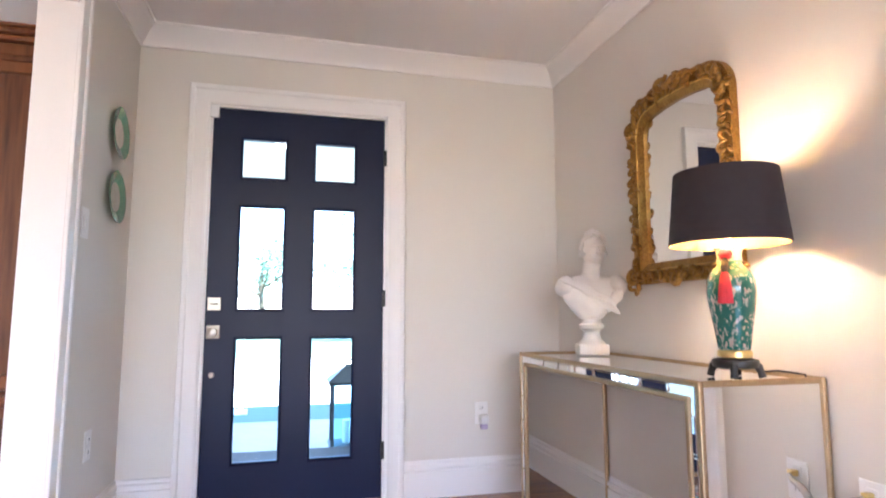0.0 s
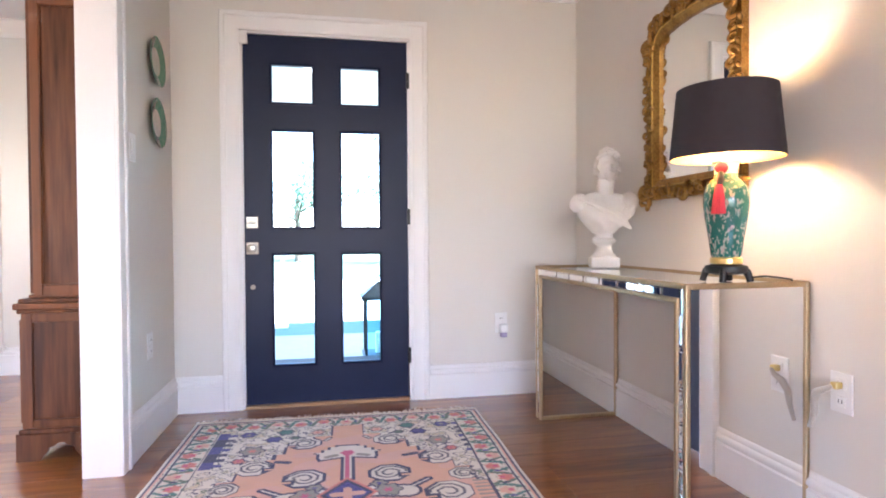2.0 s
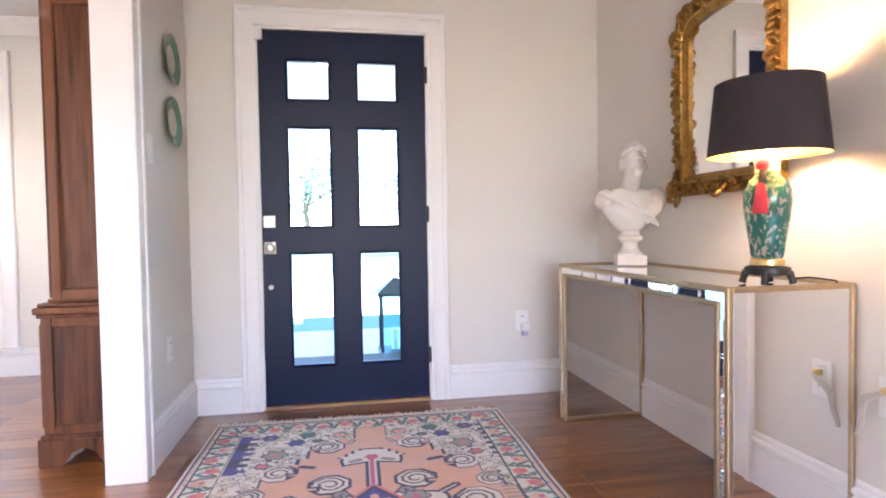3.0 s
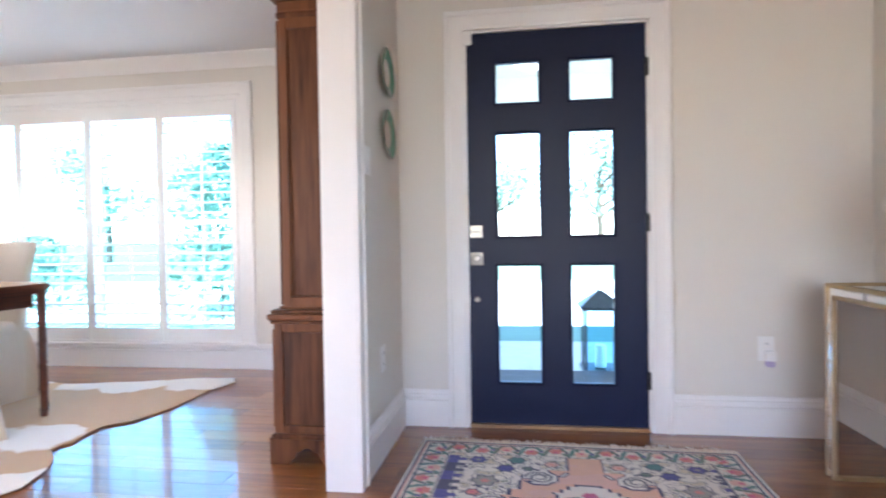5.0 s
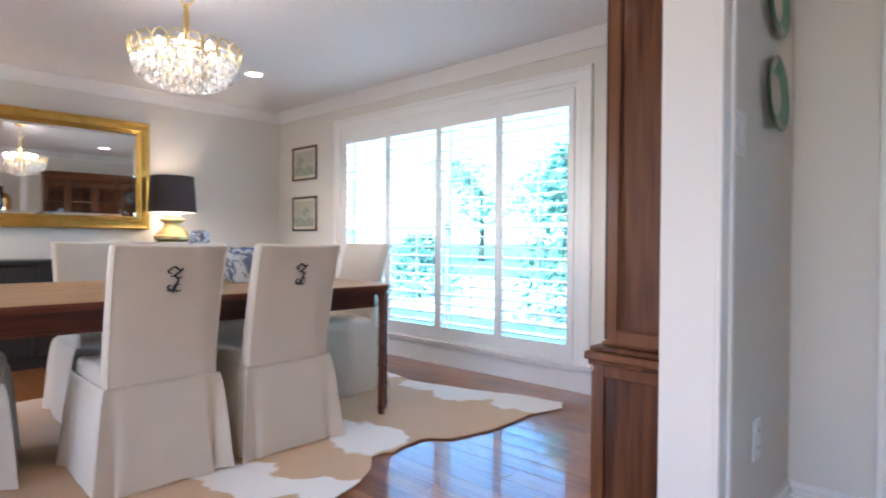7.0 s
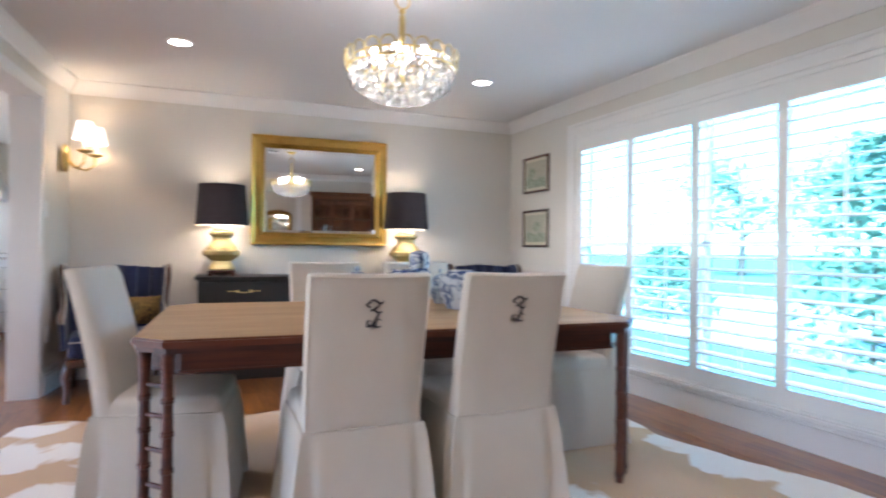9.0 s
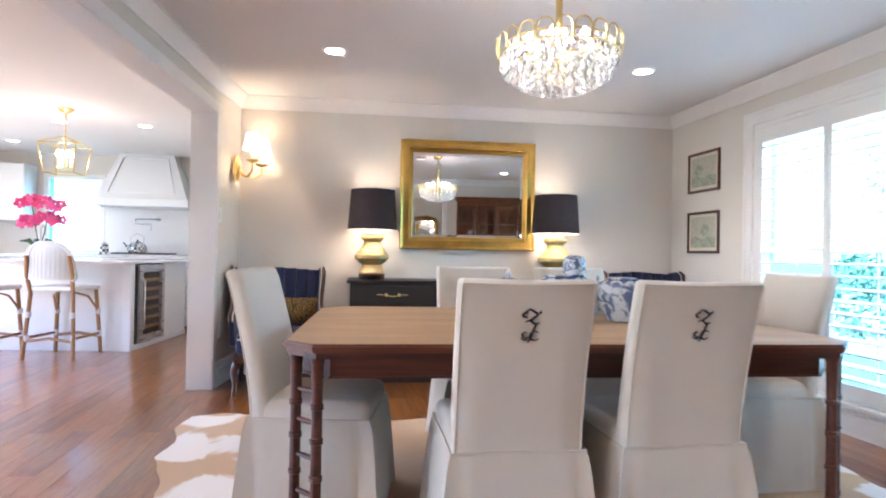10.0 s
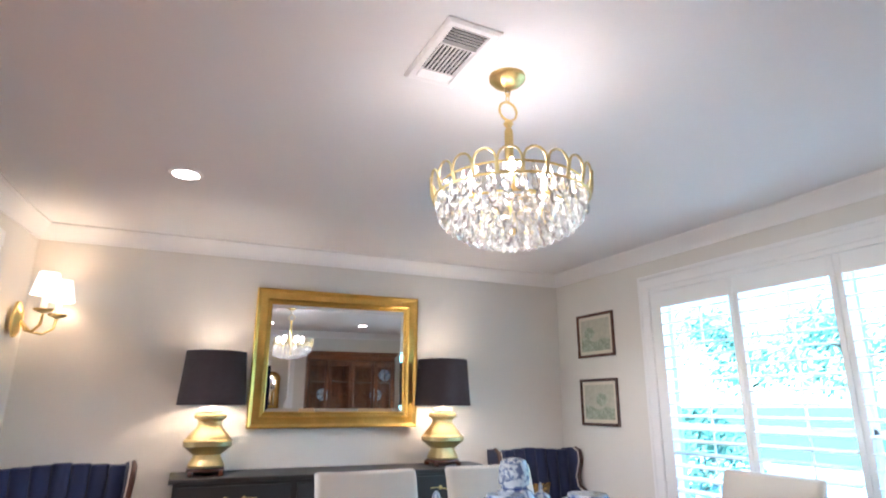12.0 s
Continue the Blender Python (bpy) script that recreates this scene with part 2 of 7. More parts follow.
def casing(x0, x1, z1, z0=0.0, legs=True):
    """Door or window trim in the plane y = 0 facing -y round an opening x0..x1 up to z1."""
    bm = bmesh.new()
    path = [(x0, z0, -1, 0), (x0, z1, -1, 1), (x1, z1, 1, 1), (x1, z0, 1, 0)]
    rows = [[bm.verts.new((x + sx * a, -o, z + sz * a)) for a, o in CASE] for x, z, sx, sz in path]
    n = len(CASE)
    for a, b in zip(rows, rows[1:]):
        for j in range(n):
            bm.faces.new((a[j], a[(j + 1) % n], b[(j + 1) % n], b[j]))
    bm.faces.new(rows[0])
    bm.faces.new(rows[-1])
    return bm

# ---- the place ----
TOP = 2.455
DOOR_Y, EAST, WEST, WEST0, NORTH, SIDE = 3.21, 1.83, -5.80, -5.975, 4.43, 0.27
HEAD = -0.15


def wall(name, boxes, label="warm off-white painted plaster wall"):
    bm = bmesh.new()
    for b in boxes:
        box(*b, bm=bm)
    return structure(name, bm, PAINT, label, "wall")


# hall wall with the front door opening (x -0.125..0.81, up to 2.07)
wall("wall_hall_north", [(-0.6, -0.125, DOOR_Y, 3.38, 0, TOP), (0.81, 2.0, DOOR_Y, 3.38, 0, TOP), (-0.125, 0.81, DOOR_Y, 3.38, 2.075, TOP)])
wall("wall_hall_east", [(EAST, 2.0, 0.93, DOOR_Y, 0, TOP), (EAST, 2.0, -4.5, 0.02, 0, TOP), (EAST, 2.0, 0.02, 0.93, 2.05, TOP), (EAST, 2.0, 3.21, 3.38, 0, TOP)])
wall("wall_partition", [(-0.6, -0.475, 2.385, DOOR_Y, 0, TOP), (-0.6, -0.475, HEAD - 0.17, 2.385, 2.14, TOP)])
wall("wall_dining_north", [(-6.15, -4.66, NORTH, 4.6, 0, TOP), (-2.0, -0.475, NORTH, 4.6, 0, TOP), (-4.66, -2.0, NORTH, 4.6, 2.14, TOP), (-4.66, -2.0, NORTH, 4.6, 0, 0.19)])
wall("wall_dining_east", [(-0.6, -0.475, 3.38, NORTH, 0, TOP)])
structure("wall_dining_west", prism([(-6.15, 0.1), (WEST0, 0.1), (WEST0, 0.36), (WEST, NORTH), (-6.15, NORTH)], 0, TOP), PAINT, "warm off-white painted plaster wall", "wall")
bm = prism([(-5.39, 0.1), (-5.39, SIDE), (WEST0, 0.36), (WEST0, 0.1)], 0, TOP)
structure("wall_side", prism([(-5.39, 0.1), (-5.39, SIDE), (-0.475, HEAD), (-0.475, HEAD - 0.17)], 2.18, TOP, bm), PAINT, "warm off-white painted plaster wall beside the kitchen opening", "wall")
wall("wall_kitchen_west", [(-10.0, -9.85, -4.5, -2.95, 0, TOP), (-10.0, -9.85, -2.25, 0.1, 0, TOP), (-10.0, -9.85, -2.95, -2.25, 0, 1.03), (-10.0, -9.85, -2.95, -2.25, 2.1, TOP)])
wall("wall_kitchen_north", [(-9.85, -6.15, 0.1, 0.27, 0, TOP)])
# unseen closing wall; its two window openings are assumed, cut to admit light
wall("wall_south", [(-10.0, -7.6, -4.65, -4.5, 0, TOP), (-3.2, -1.4, -4.65, -4.5, 0, TOP)] + [(a, b, -4.65, -4.5, z0, z1) for a, b in ((-7.6, -3.2), (-1.4, 2.0)) for z0, z1 in ((0, 0.6), (2.2, TOP))])
# unseen wall added to keep the southern fill light off the hall
wall("wall_light_screen", [(-2.5, -2.35, -4.5, -0.75, 0, TOP)])
structure("ceiling", box(-10.0, 2.0, -4.65, 4.6, TOP, TOP + 0.15), CEIL, "smooth matt white painted ceiling", "ceiling")

crown = bmesh.new()
for a, b in (((-0.475, DOOR_Y), (EAST, DOOR_Y)), ((EAST, DOOR_Y), (EAST, -4.5)), ((-0.475, -4.5), (-0.475, DOOR_Y)),
             ((WEST0, 0.36), (WEST, NORTH)), ((WEST, NORTH), (-0.6, NORTH)), ((-0.6, NORTH), (-0.6, HEAD)), ((-0.6, HEAD), (-5.39, SIDE)), ((-5.39, SIDE), (WEST0, 0.36))):
    if a == (-0.475, -4.5):
        a = (-0.475, HEAD)
    run(CROWN, (*a, TOP), (*b, TOP), crown)
structure("crown_moulding", crown, TRIM, "white painted stepped crown moulding", "moulding", 40)
skirt = bmesh.new()
for a, b in (((-0.475, DOOR_Y), (-0.225, DOOR_Y)), ((0.91, DOOR_Y), (EAST, DOOR_Y)), ((EAST, DOOR_Y), (EAST, 1.03)), ((EAST, -0.08), (EAST, -4.5)), ((-0.475, 2.41), (-0.475, DOOR_Y)),
             ((WEST0, 0.36), (WEST, NORTH)), ((WEST, NORTH), (-0.6, NORTH)), ((-0.6, NORTH), (-0.6, 2.41)), ((-5.46, SIDE + 0.012), (WEST0, 0.36))):
    run(SKIRT, (*a, 0), (*b, 0), skirt)
structure("baseboard", skirt, TRIM, "tall white painted baseboard with moulded cap", "baseboard", 40)

# cased ends of the partition and of the kitchen opening
trim = bmesh.new()
box(-0.607, -0.468, 2.37, 2.386, 0, 2.14, 0.002, trim)
box(-0.607, -0.468, HEAD, 2.386, 2.125, 2.141, 0.002, trim)
for x0, x1 in ((-0.49, -0.455), (-0.606, -0.585)):
    box(x0, x1, 2.371, 2.45, 0, 2.2, 0.004, trim)
box(-0.459, -0.447, 2.43, 2.452, 0, 2.2, 0.004, trim)
structure("trim_partition", trim, TRIM, "white painted cased opening with square-edged jamb", "trim")
trim = bmesh.new()
box(-5.392, -5.374, 0.09, 0.28, 0, 2.18, 0.002, trim)
prism([(-5.392, 0.09), (-5.392, 0.28), (-0.6, HEAD + 0.01), (-0.6, HEAD - 0.18)], 2.164, 2.182, trim)
box(-5.46, -5.376, 0.268, 0.29, 0, 2.25, 0.004, trim)
prism([(-5.46, 0.274), (-5.46, 0.296), (-0.6, HEAD + 0.02), (-0.6, HEAD - 0.002)], 2.166, 2.25, trim)
structure("trim_kitchen_opening", trim, TRIM, "white painted cased opening towards the kitchen", "trim")

# front door
case = casing(-0.125, 0.81, 2.075)
structure("trim_front_door", moved(case, pose(0, DOOR_Y, 0)), TRIM, "white moulded casing round the front door", "trim", 40)
jamb = bmesh.new()
for b in ((-0.125, -0.112, 3.21, 3.38, 0, 2.075), (0.797, 0.81, 3.21, 3.38, 0, 2.075), (-0.125, 0.81, 3.21, 3.38, 2.062, 2.075)):
    box(*b, bm=jamb)
structure("trim_door_jamb", jamb, TRIM, "white painted door jamb", "trim")
structure("threshold", box(-0.112, 0.797, 3.195, 3.38, 0, 0.018, 0.004), wood("threshold_oak", (0.2, 0.1, 0.04), (0.4, 0.22, 0.1), along=0), "pale oak door threshold", "threshold")

door = thing("door_1", pose(0, 3.215, 0.02), "closed navy-black front door with six glass panes", "door", kind="structure")
COLS, ROWS3 = ((0.042, 0.264), (0.417, 0.632)), ((0.215, 0.83), (0.98, 1.515), (1.67, 1.88))
leaf = bmesh.new()
xs, zs = (-0.108, 0.042, 0.264, 0.417, 0.632, 0.793), (0.0, 0.215, 0.83, 0.98, 1.515, 1.67, 1.88, 2.038)
for i in range(5):
    for j in range(7):
        if not (i in (1, 3) and j in (1, 3, 5)):
            box(xs[i], xs[i + 1], 0, 0.045, zs[j], zs[j + 1], bm=leaf)
bmesh.ops.remove_doubles(leaf, verts=leaf.verts, dist=0.0005)
part("leaf", leaf, NAVY, door)
for x0, x1 in COLS:
    for z0, z1 in ROWS3:
        f = picture_frame(x1 - x0 + 0.02, z1 - z0 + 0.02, [(0, 0), (0, 0.006), (0.006, 0.008), (0.012, 0.003), (0.014, 0.0)])
        rim = part("glazing_bead", moved(f, pose((x0 + x1) / 2, 0, (z0 + z1) / 2)), NAVY, door)
        pane = part("pane", box(x0, x1, 0.018, 0.024, z0, z1), DOORGLASS, door)
        pane.visible_shadow = False
for z, name in ((1.008, "deadbolt"), (0.866, "door_knob")):
    b = box(-0.1, -0.035, -0.008, 0.0, z - 0.033, z + 0.033, 0.003)
    plate = part(name, b, NICKEL, door, "square brushed nickel plate")
    if name == "door_knob":
        part("knob", moved(lathe([(0.012, 0), (0.012, 0.03), (0.022, 0.036), (0.027, 0.047), (0.025, 0.056), (0.01, 0.06)], 20), pose(-0.067, -0.008, z, 90)), NICKEL, plate, smooth=40)
    else:
        part("thumb_turn", box(-0.085, -0.05, -0.026, -0.008, z - 0.006, z + 0.006, 0.004), NICKEL, plate)
part("lock_cylinder", moved(lathe([(0.014, 0), (0.014, 0.008), (0.01, 0.01)], 16), pose(-0.067, 0, 0.652, 90)), NICKEL, door)
for z in (0.24, 1.04, 1.82):
    part("hinge", box(0.789, 0.806, -0.012, 0.004, z - 0.045, z + 0.045, 0.002), BLACK, door)

sensor = thing("door_sensor", pose(-0.10, 3.185, 2.03), "small white plastic alarm contact above the front door", "sensor")
part("body", box(-0.022, 0.022, -0.006, 0.014, -0.035, 0.035, 0.004), PLASTIC, sensor)

# side door in the hall's east wall
structure("trim_side_door", moved(casing(-0.93, -0.02, 2.05), pose(EAST, 0, 0, 0, 0, -90)), TRIM, "white moulded casing round a side doorway", "trim", 40)
d2 = thing("door_2", pose(EAST + 0.06, 0.475, 0), "closed dark navy side door in the hall", "door", kind="structure")
leaf2 = box(0, 0.04, -0.452, 0.452, 0.01, 2.045, 0.002)
part("leaf", leaf2, NAVY, d2)

# dining window with plantation shutters
win = thing("window_1", pose(0, NORTH, 0), "wide dining room window with white plantation shutters, louvres open", "window", kind="structure")
part("casing", casing(-4.66, -2.0, 2.14, 0.19), TRIM, win, smooth=40)
frame_bm = bmesh.new()
for b in ((-4.66, -4.625, -0.005, 0.17, 0.19, 2.14), (-2.035, -2.0, -0.005, 0.17, 0.19, 2.14), (-4.625, -2.035, -0.005, 0.17, 2.105, 2.14), (-4.625, -2.035, -0.005, 0.17, 0.19, 0.215)):
    box(*b, 0.003, frame_bm)
part("window_frame", frame_bm, TRIM, win)
part("sill", box(-4.78, -1.88, -0.05, 0.0, 0.178, 0.2, 0.005), TRIM, win)
PITCH, OPEN = 0.636, 0.566
slat_bm = bmesh.new()
sec = [(-0.043, 0.0032), (-0.03, 0.0052), (0, 0.006), (0.03, 0.0042), (0.042, 0.0), (0.03, -0.0042), (0, -0.006), (-0.043, -0.0042)]
ends = [[slat_bm.verts.new((s * OPEN / 2, a * 0.93, b)) for a, b in sec] for s in (-1, 1)]
for k in range(8):
    slat_bm.faces.new((ends[0][k], ends[0][(k + 1) % 8], ends[1][(k + 1) % 8], ends[1][k]))
slat_bm.faces.new(ends[0])
slat_bm.faces.new(ends[1])
slat_mesh = None
for k in range(4):
    x0 = -4.565 + 0.005 + k * PITCH
    xa, xb = (-4.622 if k == 0 else x0 - 0.034), (-2.038 if k == 3 else x0 + OPEN + 0.034)
    panel = bmesh.new()
    for b in ((xa, x0, -0.012, 0.02, 0.218, 2.1), (x0 + OPEN, xb, -0.012, 0.02, 0.218, 2.1), (x0, x0 + OPEN, -0.012, 0.02, 0.218, 0.314), (x0, x0 + OPEN, -0.012, 0.02, 1.986, 2.1)):
        box(*b, 0.002, panel)
    shutter = part("shutter_panel", panel, TRIM, win)
    part("tilt_rod", box(x0 + OPEN / 2 - 0.006, x0 + OPEN / 2 + 0.006, 0.05, 0.06, 0.34, 1.96, 0.002), TRIM, shutter)
    for j in range(21):
        z = 0.314 + (j + 0.5) * 1.672 / 21
        if slat_mesh is None:
            s = part("louvre", slat_bm, TRIM, shutter, smooth=40)
            slat_mesh = s.data
        else:
            s = new("louvre", slat_mesh)
            s.parent = shutter
        s.matrix_local = pose(x0 + OPEN / 2, 0.006, z, 8)
for b in ((-4.625, -3.35, 0.12, 0.126, 0.215, 2.105), (-3.31, -2.035, 0.12, 0.126, 0.215, 2.105)):
    p = part("pane", box(*b), GLASS, win)
    p.visible_shadow = False
bars = bmesh.new()
box(-3.35, -3.31, 0.1, 0.15, 0.215, 2.105, bm=bars)
box(-4.625, -2.035, 0.1, 0.15, 1.14, 1.18, bm=bars)
part("glazing_bar", bars, TRIM, win)

# ---- outdoors ----
rnd0 = random.Random(9)
GRASS = material("lawn", (0.10, 0.17, 0.10), 0.9, spots=0.4, scale=1.2, bump=0.4, fine=60)
BRICK = material("paver_brick", (0.6, 0.52, 0.46), 0.8, spots=0.3, scale=5, bump=0.3)
MORTAR = material("paver_mortar", (0.42, 0.38, 0.34), 0.9, spots=0.2)
CONCRETE = material("pale_concrete", (0.5, 0.48, 0.45), 0.85, spots=0.15, scale=2, bump=0.2)
BARK = material("bark", (0.13, 0.09, 0.06), 0.9, spots=0.5, scale=14, bump=0.8)
LEAF = material("foliage", (0.13, 0.22, 0.15), 0.6, spots=0.3, scale=1.5)
structure("ground", box(-400, 400, 6.4, 700, -0.5, -0.28), GRASS, "green lawn reaching to the trees", "ground")
structure("ground_side", box(-400, 400, -400, 4.62, -0.7, -0.6), GRASS, "green lawn round the house", "ground")
structure("driveway", box(-60, 40, 8.6, 17.5, -0.28, -0.272), CONCRETE, "pale concrete drive across the lawn", "road")
structure("porch_floor", box(-1.9, 3.2, 3.385, 6.4, -0.5, -0.115), MORTAR, "mortar bed of the brick porch", "pavement")
structure("bed", box(-9.0, -1.9, 4.62, 6.4, -0.5, -0.3), GRASS, "planted strip under the window", "ground")
porch = thing("porch_paving", pose(0, 0, -0.115), "brick-paved front porch", "pavement", kind="structure")
paver = None
for j in range(14):
    for i in range(21):
        if paver is None:
            b = part("brick", box(-0.098, 0.098, -0.046, 0.046, 0, 0.05, 0.004, seg=1), BRICK, porch)
            paver = b.data
        else:
            b = new("brick", paver)
            b.parent = porch
        b.matrix_local = pose(-1.25 + (i + 0.5 * (j % 2)) * 0.204, 3.45 + j * 0.1 + 0.05, -0.02 + 0.002 * rnd0.random())
rest = bmesh.new()
for j in range(15):
    for i in range(25):
        box(-1.8 + i * 0.2, -1.8 + i * 0.2 + 0.192, 4.86 + j * 0.1, 4.952 + j * 0.1, -0.1, -0.085, bm=rest)
tagged(link_mesh("far_bricks", rest, BRICK, porch), "weathered red-brown bricks", kind="stuff")
structure("porch_ceiling", box(-1.9, 3.2, 3.385, 6.3, 2.62, 2.75), TRIM, "white boarded porch ceiling", "ceiling")
structure("porch_beam", box(-1.9, 3.2, 6.1, 6.3, 2.3, 2.62), TRIM, "white porch beam", "beam")
for x in (-1.6, 2.9):
    col = thing("porch_column", pose(x, 6.2, -0.1), "square white porch column", "column", "porch columns")
    part("shaft", box(-0.09, 0.09, -0.09, 0.09, 0.12, 2.28, 0.006), TRIM, col)
    part("base", box(-0.12, 0.12, -0.12, 0.12, 0, 0.12, 0.008), TRIM, col)
    part("capital", box(-0.115, 0.115, -0.115, 0.115, 2.28, 2.4, 0.008), TRIM, col)
rail = thing("porch_railing", pose(0, 6.2, -0.1), "white wooden porch railing with thin balusters", "railing")
part("top_rail", box(-1.5, -0.1, -0.03, 0.03, 0.86, 0.92, 0.008), TRIM, rail)
part("bottom_rail", box(-1.5, -0.1, -0.025, 0.025, 0.1, 0.15, 0.006), TRIM, rail)
for i in range(12):
    part("baluster", box(-1.47 + i * 0.118, -1.44 + i * 0.118, -0.015, 0.015, 0.15, 0.86), TRIM, rail)
plamp = thing("porch_ceiling_lamp", pose(0.24, 5.3, 2.62), "round white glass porch ceiling lamp, lit", "lamp")
part("globe", moved(lathe([(0.02, -0.17), (0.09, -0.15), (0.15, -0.1), (0.16, -0.05), (0.14, -0.015), (0.13, -0.01)], 24), pose(0, 0, 0)), glowing("porch_globe", (1, 0.95, 0.88), 0.6), plamp, smooth=50)
part("canopy", lathe([(0.14, -0.02), (0.14, 0), (0.1, 0)], 24), TRIM, plamp)

IRON = material("black_iron", (0.045, 0.05, 0.055), 0.5, 0.5, spots=0.3, scale=20, bump=0.2)
lant = thing("porch_lantern", pose(0.76, 4.85, -0.085) @ Matrix.Diagonal((1.0, 1.0, 0.85, 1)), "tall black metal floor lantern with glass sides on the porch", "lantern")
for sx in (-1, 1):
    for sy in (-1, 1):
        part("post", box(sx * 0.125 - 0.01, sx * 0.125 + 0.01, sy * 0.125 - 0.01, sy * 0.125 + 0.01, 0.0, 0.62, 0.002), IRON, lant)
part("base", box(-0.15, 0.15, -0.15, 0.15, 0.03, 0.06, 0.004), IRON, lant)
part("top_frame", box(-0.16, 0.16, -0.16, 0.16, 0.6, 0.63, 0.004), IRON, lant)
roof = bmesh.new()
bmesh.ops.create_cone(roof, cap_ends=True, segments=4, radius1=0.24, radius2=0.03, depth=0.14)
part("roof", moved(roof, pose(0, 0, 0.7, 0, 0, 45)), IRON, lant)
part("finial_ring", tube([(0.03 * math.cos(a), 0, 0.8 + 0.03 * math.sin(a)) for a in np.linspace(0, 2 * math.pi, 14)[:-1]], 0.005, 6, closed=True), IRON, lant)
for s in (-1, 1):
    for m in (pose(0, s * 0.125, 0), pose(s * 0.125, 0, 0, 0, 0, 90)):
        g = part("glass", moved(box(-0.115, 0.115, -0.0015, 0.0015, 0.06, 0.6), m), DOORGLASS, lant)
        g.visible_shadow = False
part("candle", lathe([(0.04, 0.06), (0.04, 0.26), (0.036, 0.265)], 20), material("candle_wax", (0.8, 0.76, 0.68), 0.5), lant)


def tree(x, y, h, spread, seed, label):
    r = random.Random(seed)
    t = thing("tree", pose(x, y, -0.3), label, "tree", "garden trees")
    bm = tube([(0, 0, 0), (0.05 * h / 6, 0.03, h * 0.25), (-0.04, 0.06, h * 0.5), (0.05, 0, h * 0.75)], [h * 0.035, h * 0.028, h * 0.022, h * 0.01], 10)
    tips = []
    for k in range(9):
        a, z = r.uniform(0, 6.28), h * r.uniform(0.3, 0.7)
        e = Vector((math.cos(a) * spread * r.uniform(0.4, 0.8), math.sin(a) * spread * r.uniform(0.4, 0.8), z + h * r.uniform(0.1, 0.25)))
        tube([(0, 0, z), e * 0.5 + Vector((0, 0, z * 0.5)), e], [h * 0.014, h * 0.009, h * 0.004], 6, bm)
        tips.append(e)
    part("trunk", bm, BARK, t, smooth=60)
    verts, faces = [], []
    for k in range(2600):
        c = r.choice(tips) + Vector((r.gauss(0, 0.33), r.gauss(0, 0.33), r.gauss(0, 0.26))) * spread * 0.75
        s = r.uniform(0.06, 0.13) * h / 5
        u = Vector((r.gauss(0, 1), r.gauss(0, 1), r.gauss(0, 1))).normalized()
        v = u.orthogonal().normalized()
        w = u.cross(v)
        n = len(verts)
        verts += [c - v * s, c + w * s * 0.5 + u * s * 0.15, c + v * s, c - w * s * 0.5 + u * s * 0.15]
        faces += [(n, n + 1, n + 2), (n, n + 2, n + 3)]
    me = bpy.data.meshes.new("crown")
    me.from_pydata([tuple(p) for p in verts], [], faces)
    me.materials.append(LEAF)
    c = new("crown", me)
    c.parent = t
    return t


for k, (x, y, h, s) in enumerate(((-7.5, 30, 6, 3.0), (-1.5, 33, 6, 3.0), (3.5, 27, 6, 2.8), (-13, 31, 6.5, 3.2), (8.5, 31, 6.5, 3.2), (-19, 33, 7, 3.4), (-25, 32, 7, 3.4))):
    tree(x, y, h, s, 20 + k, "leafy green garden tree with a brown trunk")


def shrub(x, y, r0, h, seed):
    r = random.Random(seed)
    t = thing("shrub", pose(x, y, -0.3), "dense green shrub beside the lawn", "shrub", "garden shrubs")
    verts, faces = [], []
    for k in range(1500):
        a, b = r.uniform(0, 6.28), r.uniform(0, 1) ** 0.5
        z = h * r.random()
        w0 = r0 * (1 - 0.75 * (z / h) ** 1.5)
        c = Vector((math.cos(a) * b * w0, math.sin(a) * b * w0, z))
        s = r.uniform(0.05, 0.1)
        u = Vector((r.gauss(0, 1), r.gauss(0, 1), r.gauss(0, 1) + 0.6)).normalized()
        v = u.orthogonal().normalized()
        w = u.cross(v)
        n = len(verts)
        verts += [c - v * s, c + w * s * 0.5, c + v * s, c - w * s * 0.5]
        faces += [(n, n + 1, n + 2), (n, n + 2, n + 3)]
    me = bpy.data.meshes.new("crown")
    me.from_pydata([tuple(p) for p in verts], [], faces)
    me.materials.append(LEAF)
    c = new("crown", me)
    c.parent = t
    part("stem", tube([(0, 0, 0), (0.02, 0, h * 0.5)], [0.04, 0.02], 6), BARK, t)


shrub(-4.75, 9.0, 1.0, 2.9, 3)
shrub(-9.6, 10.5, 1.2, 1.5, 5)

# ---- dining room ----
# table: clipped corners, paired bamboo-turned legs with small rungs
TX0, TX1, TY0, TY1 = -0.71, 0.71, -1.095, 1.11
table = thing("dining_table", pose(-3.3, 2.2, 0, 0, 0, -4), "dark mahogany dining table with clipped corners and bamboo-turned legs", "table")


def clipped(g, c=0.115):
    x0, x1, y0, y1 = TX0 + g, TX1 - g, TY0 + g, TY1 - g
    return [(x0 + c, y0), (x1 - c, y0), (x1, y0 + c), (x1, y1 - c), (x1 - c, y1), (x0 + c, y1), (x0, y1 - c), (x0, y0 + c)]


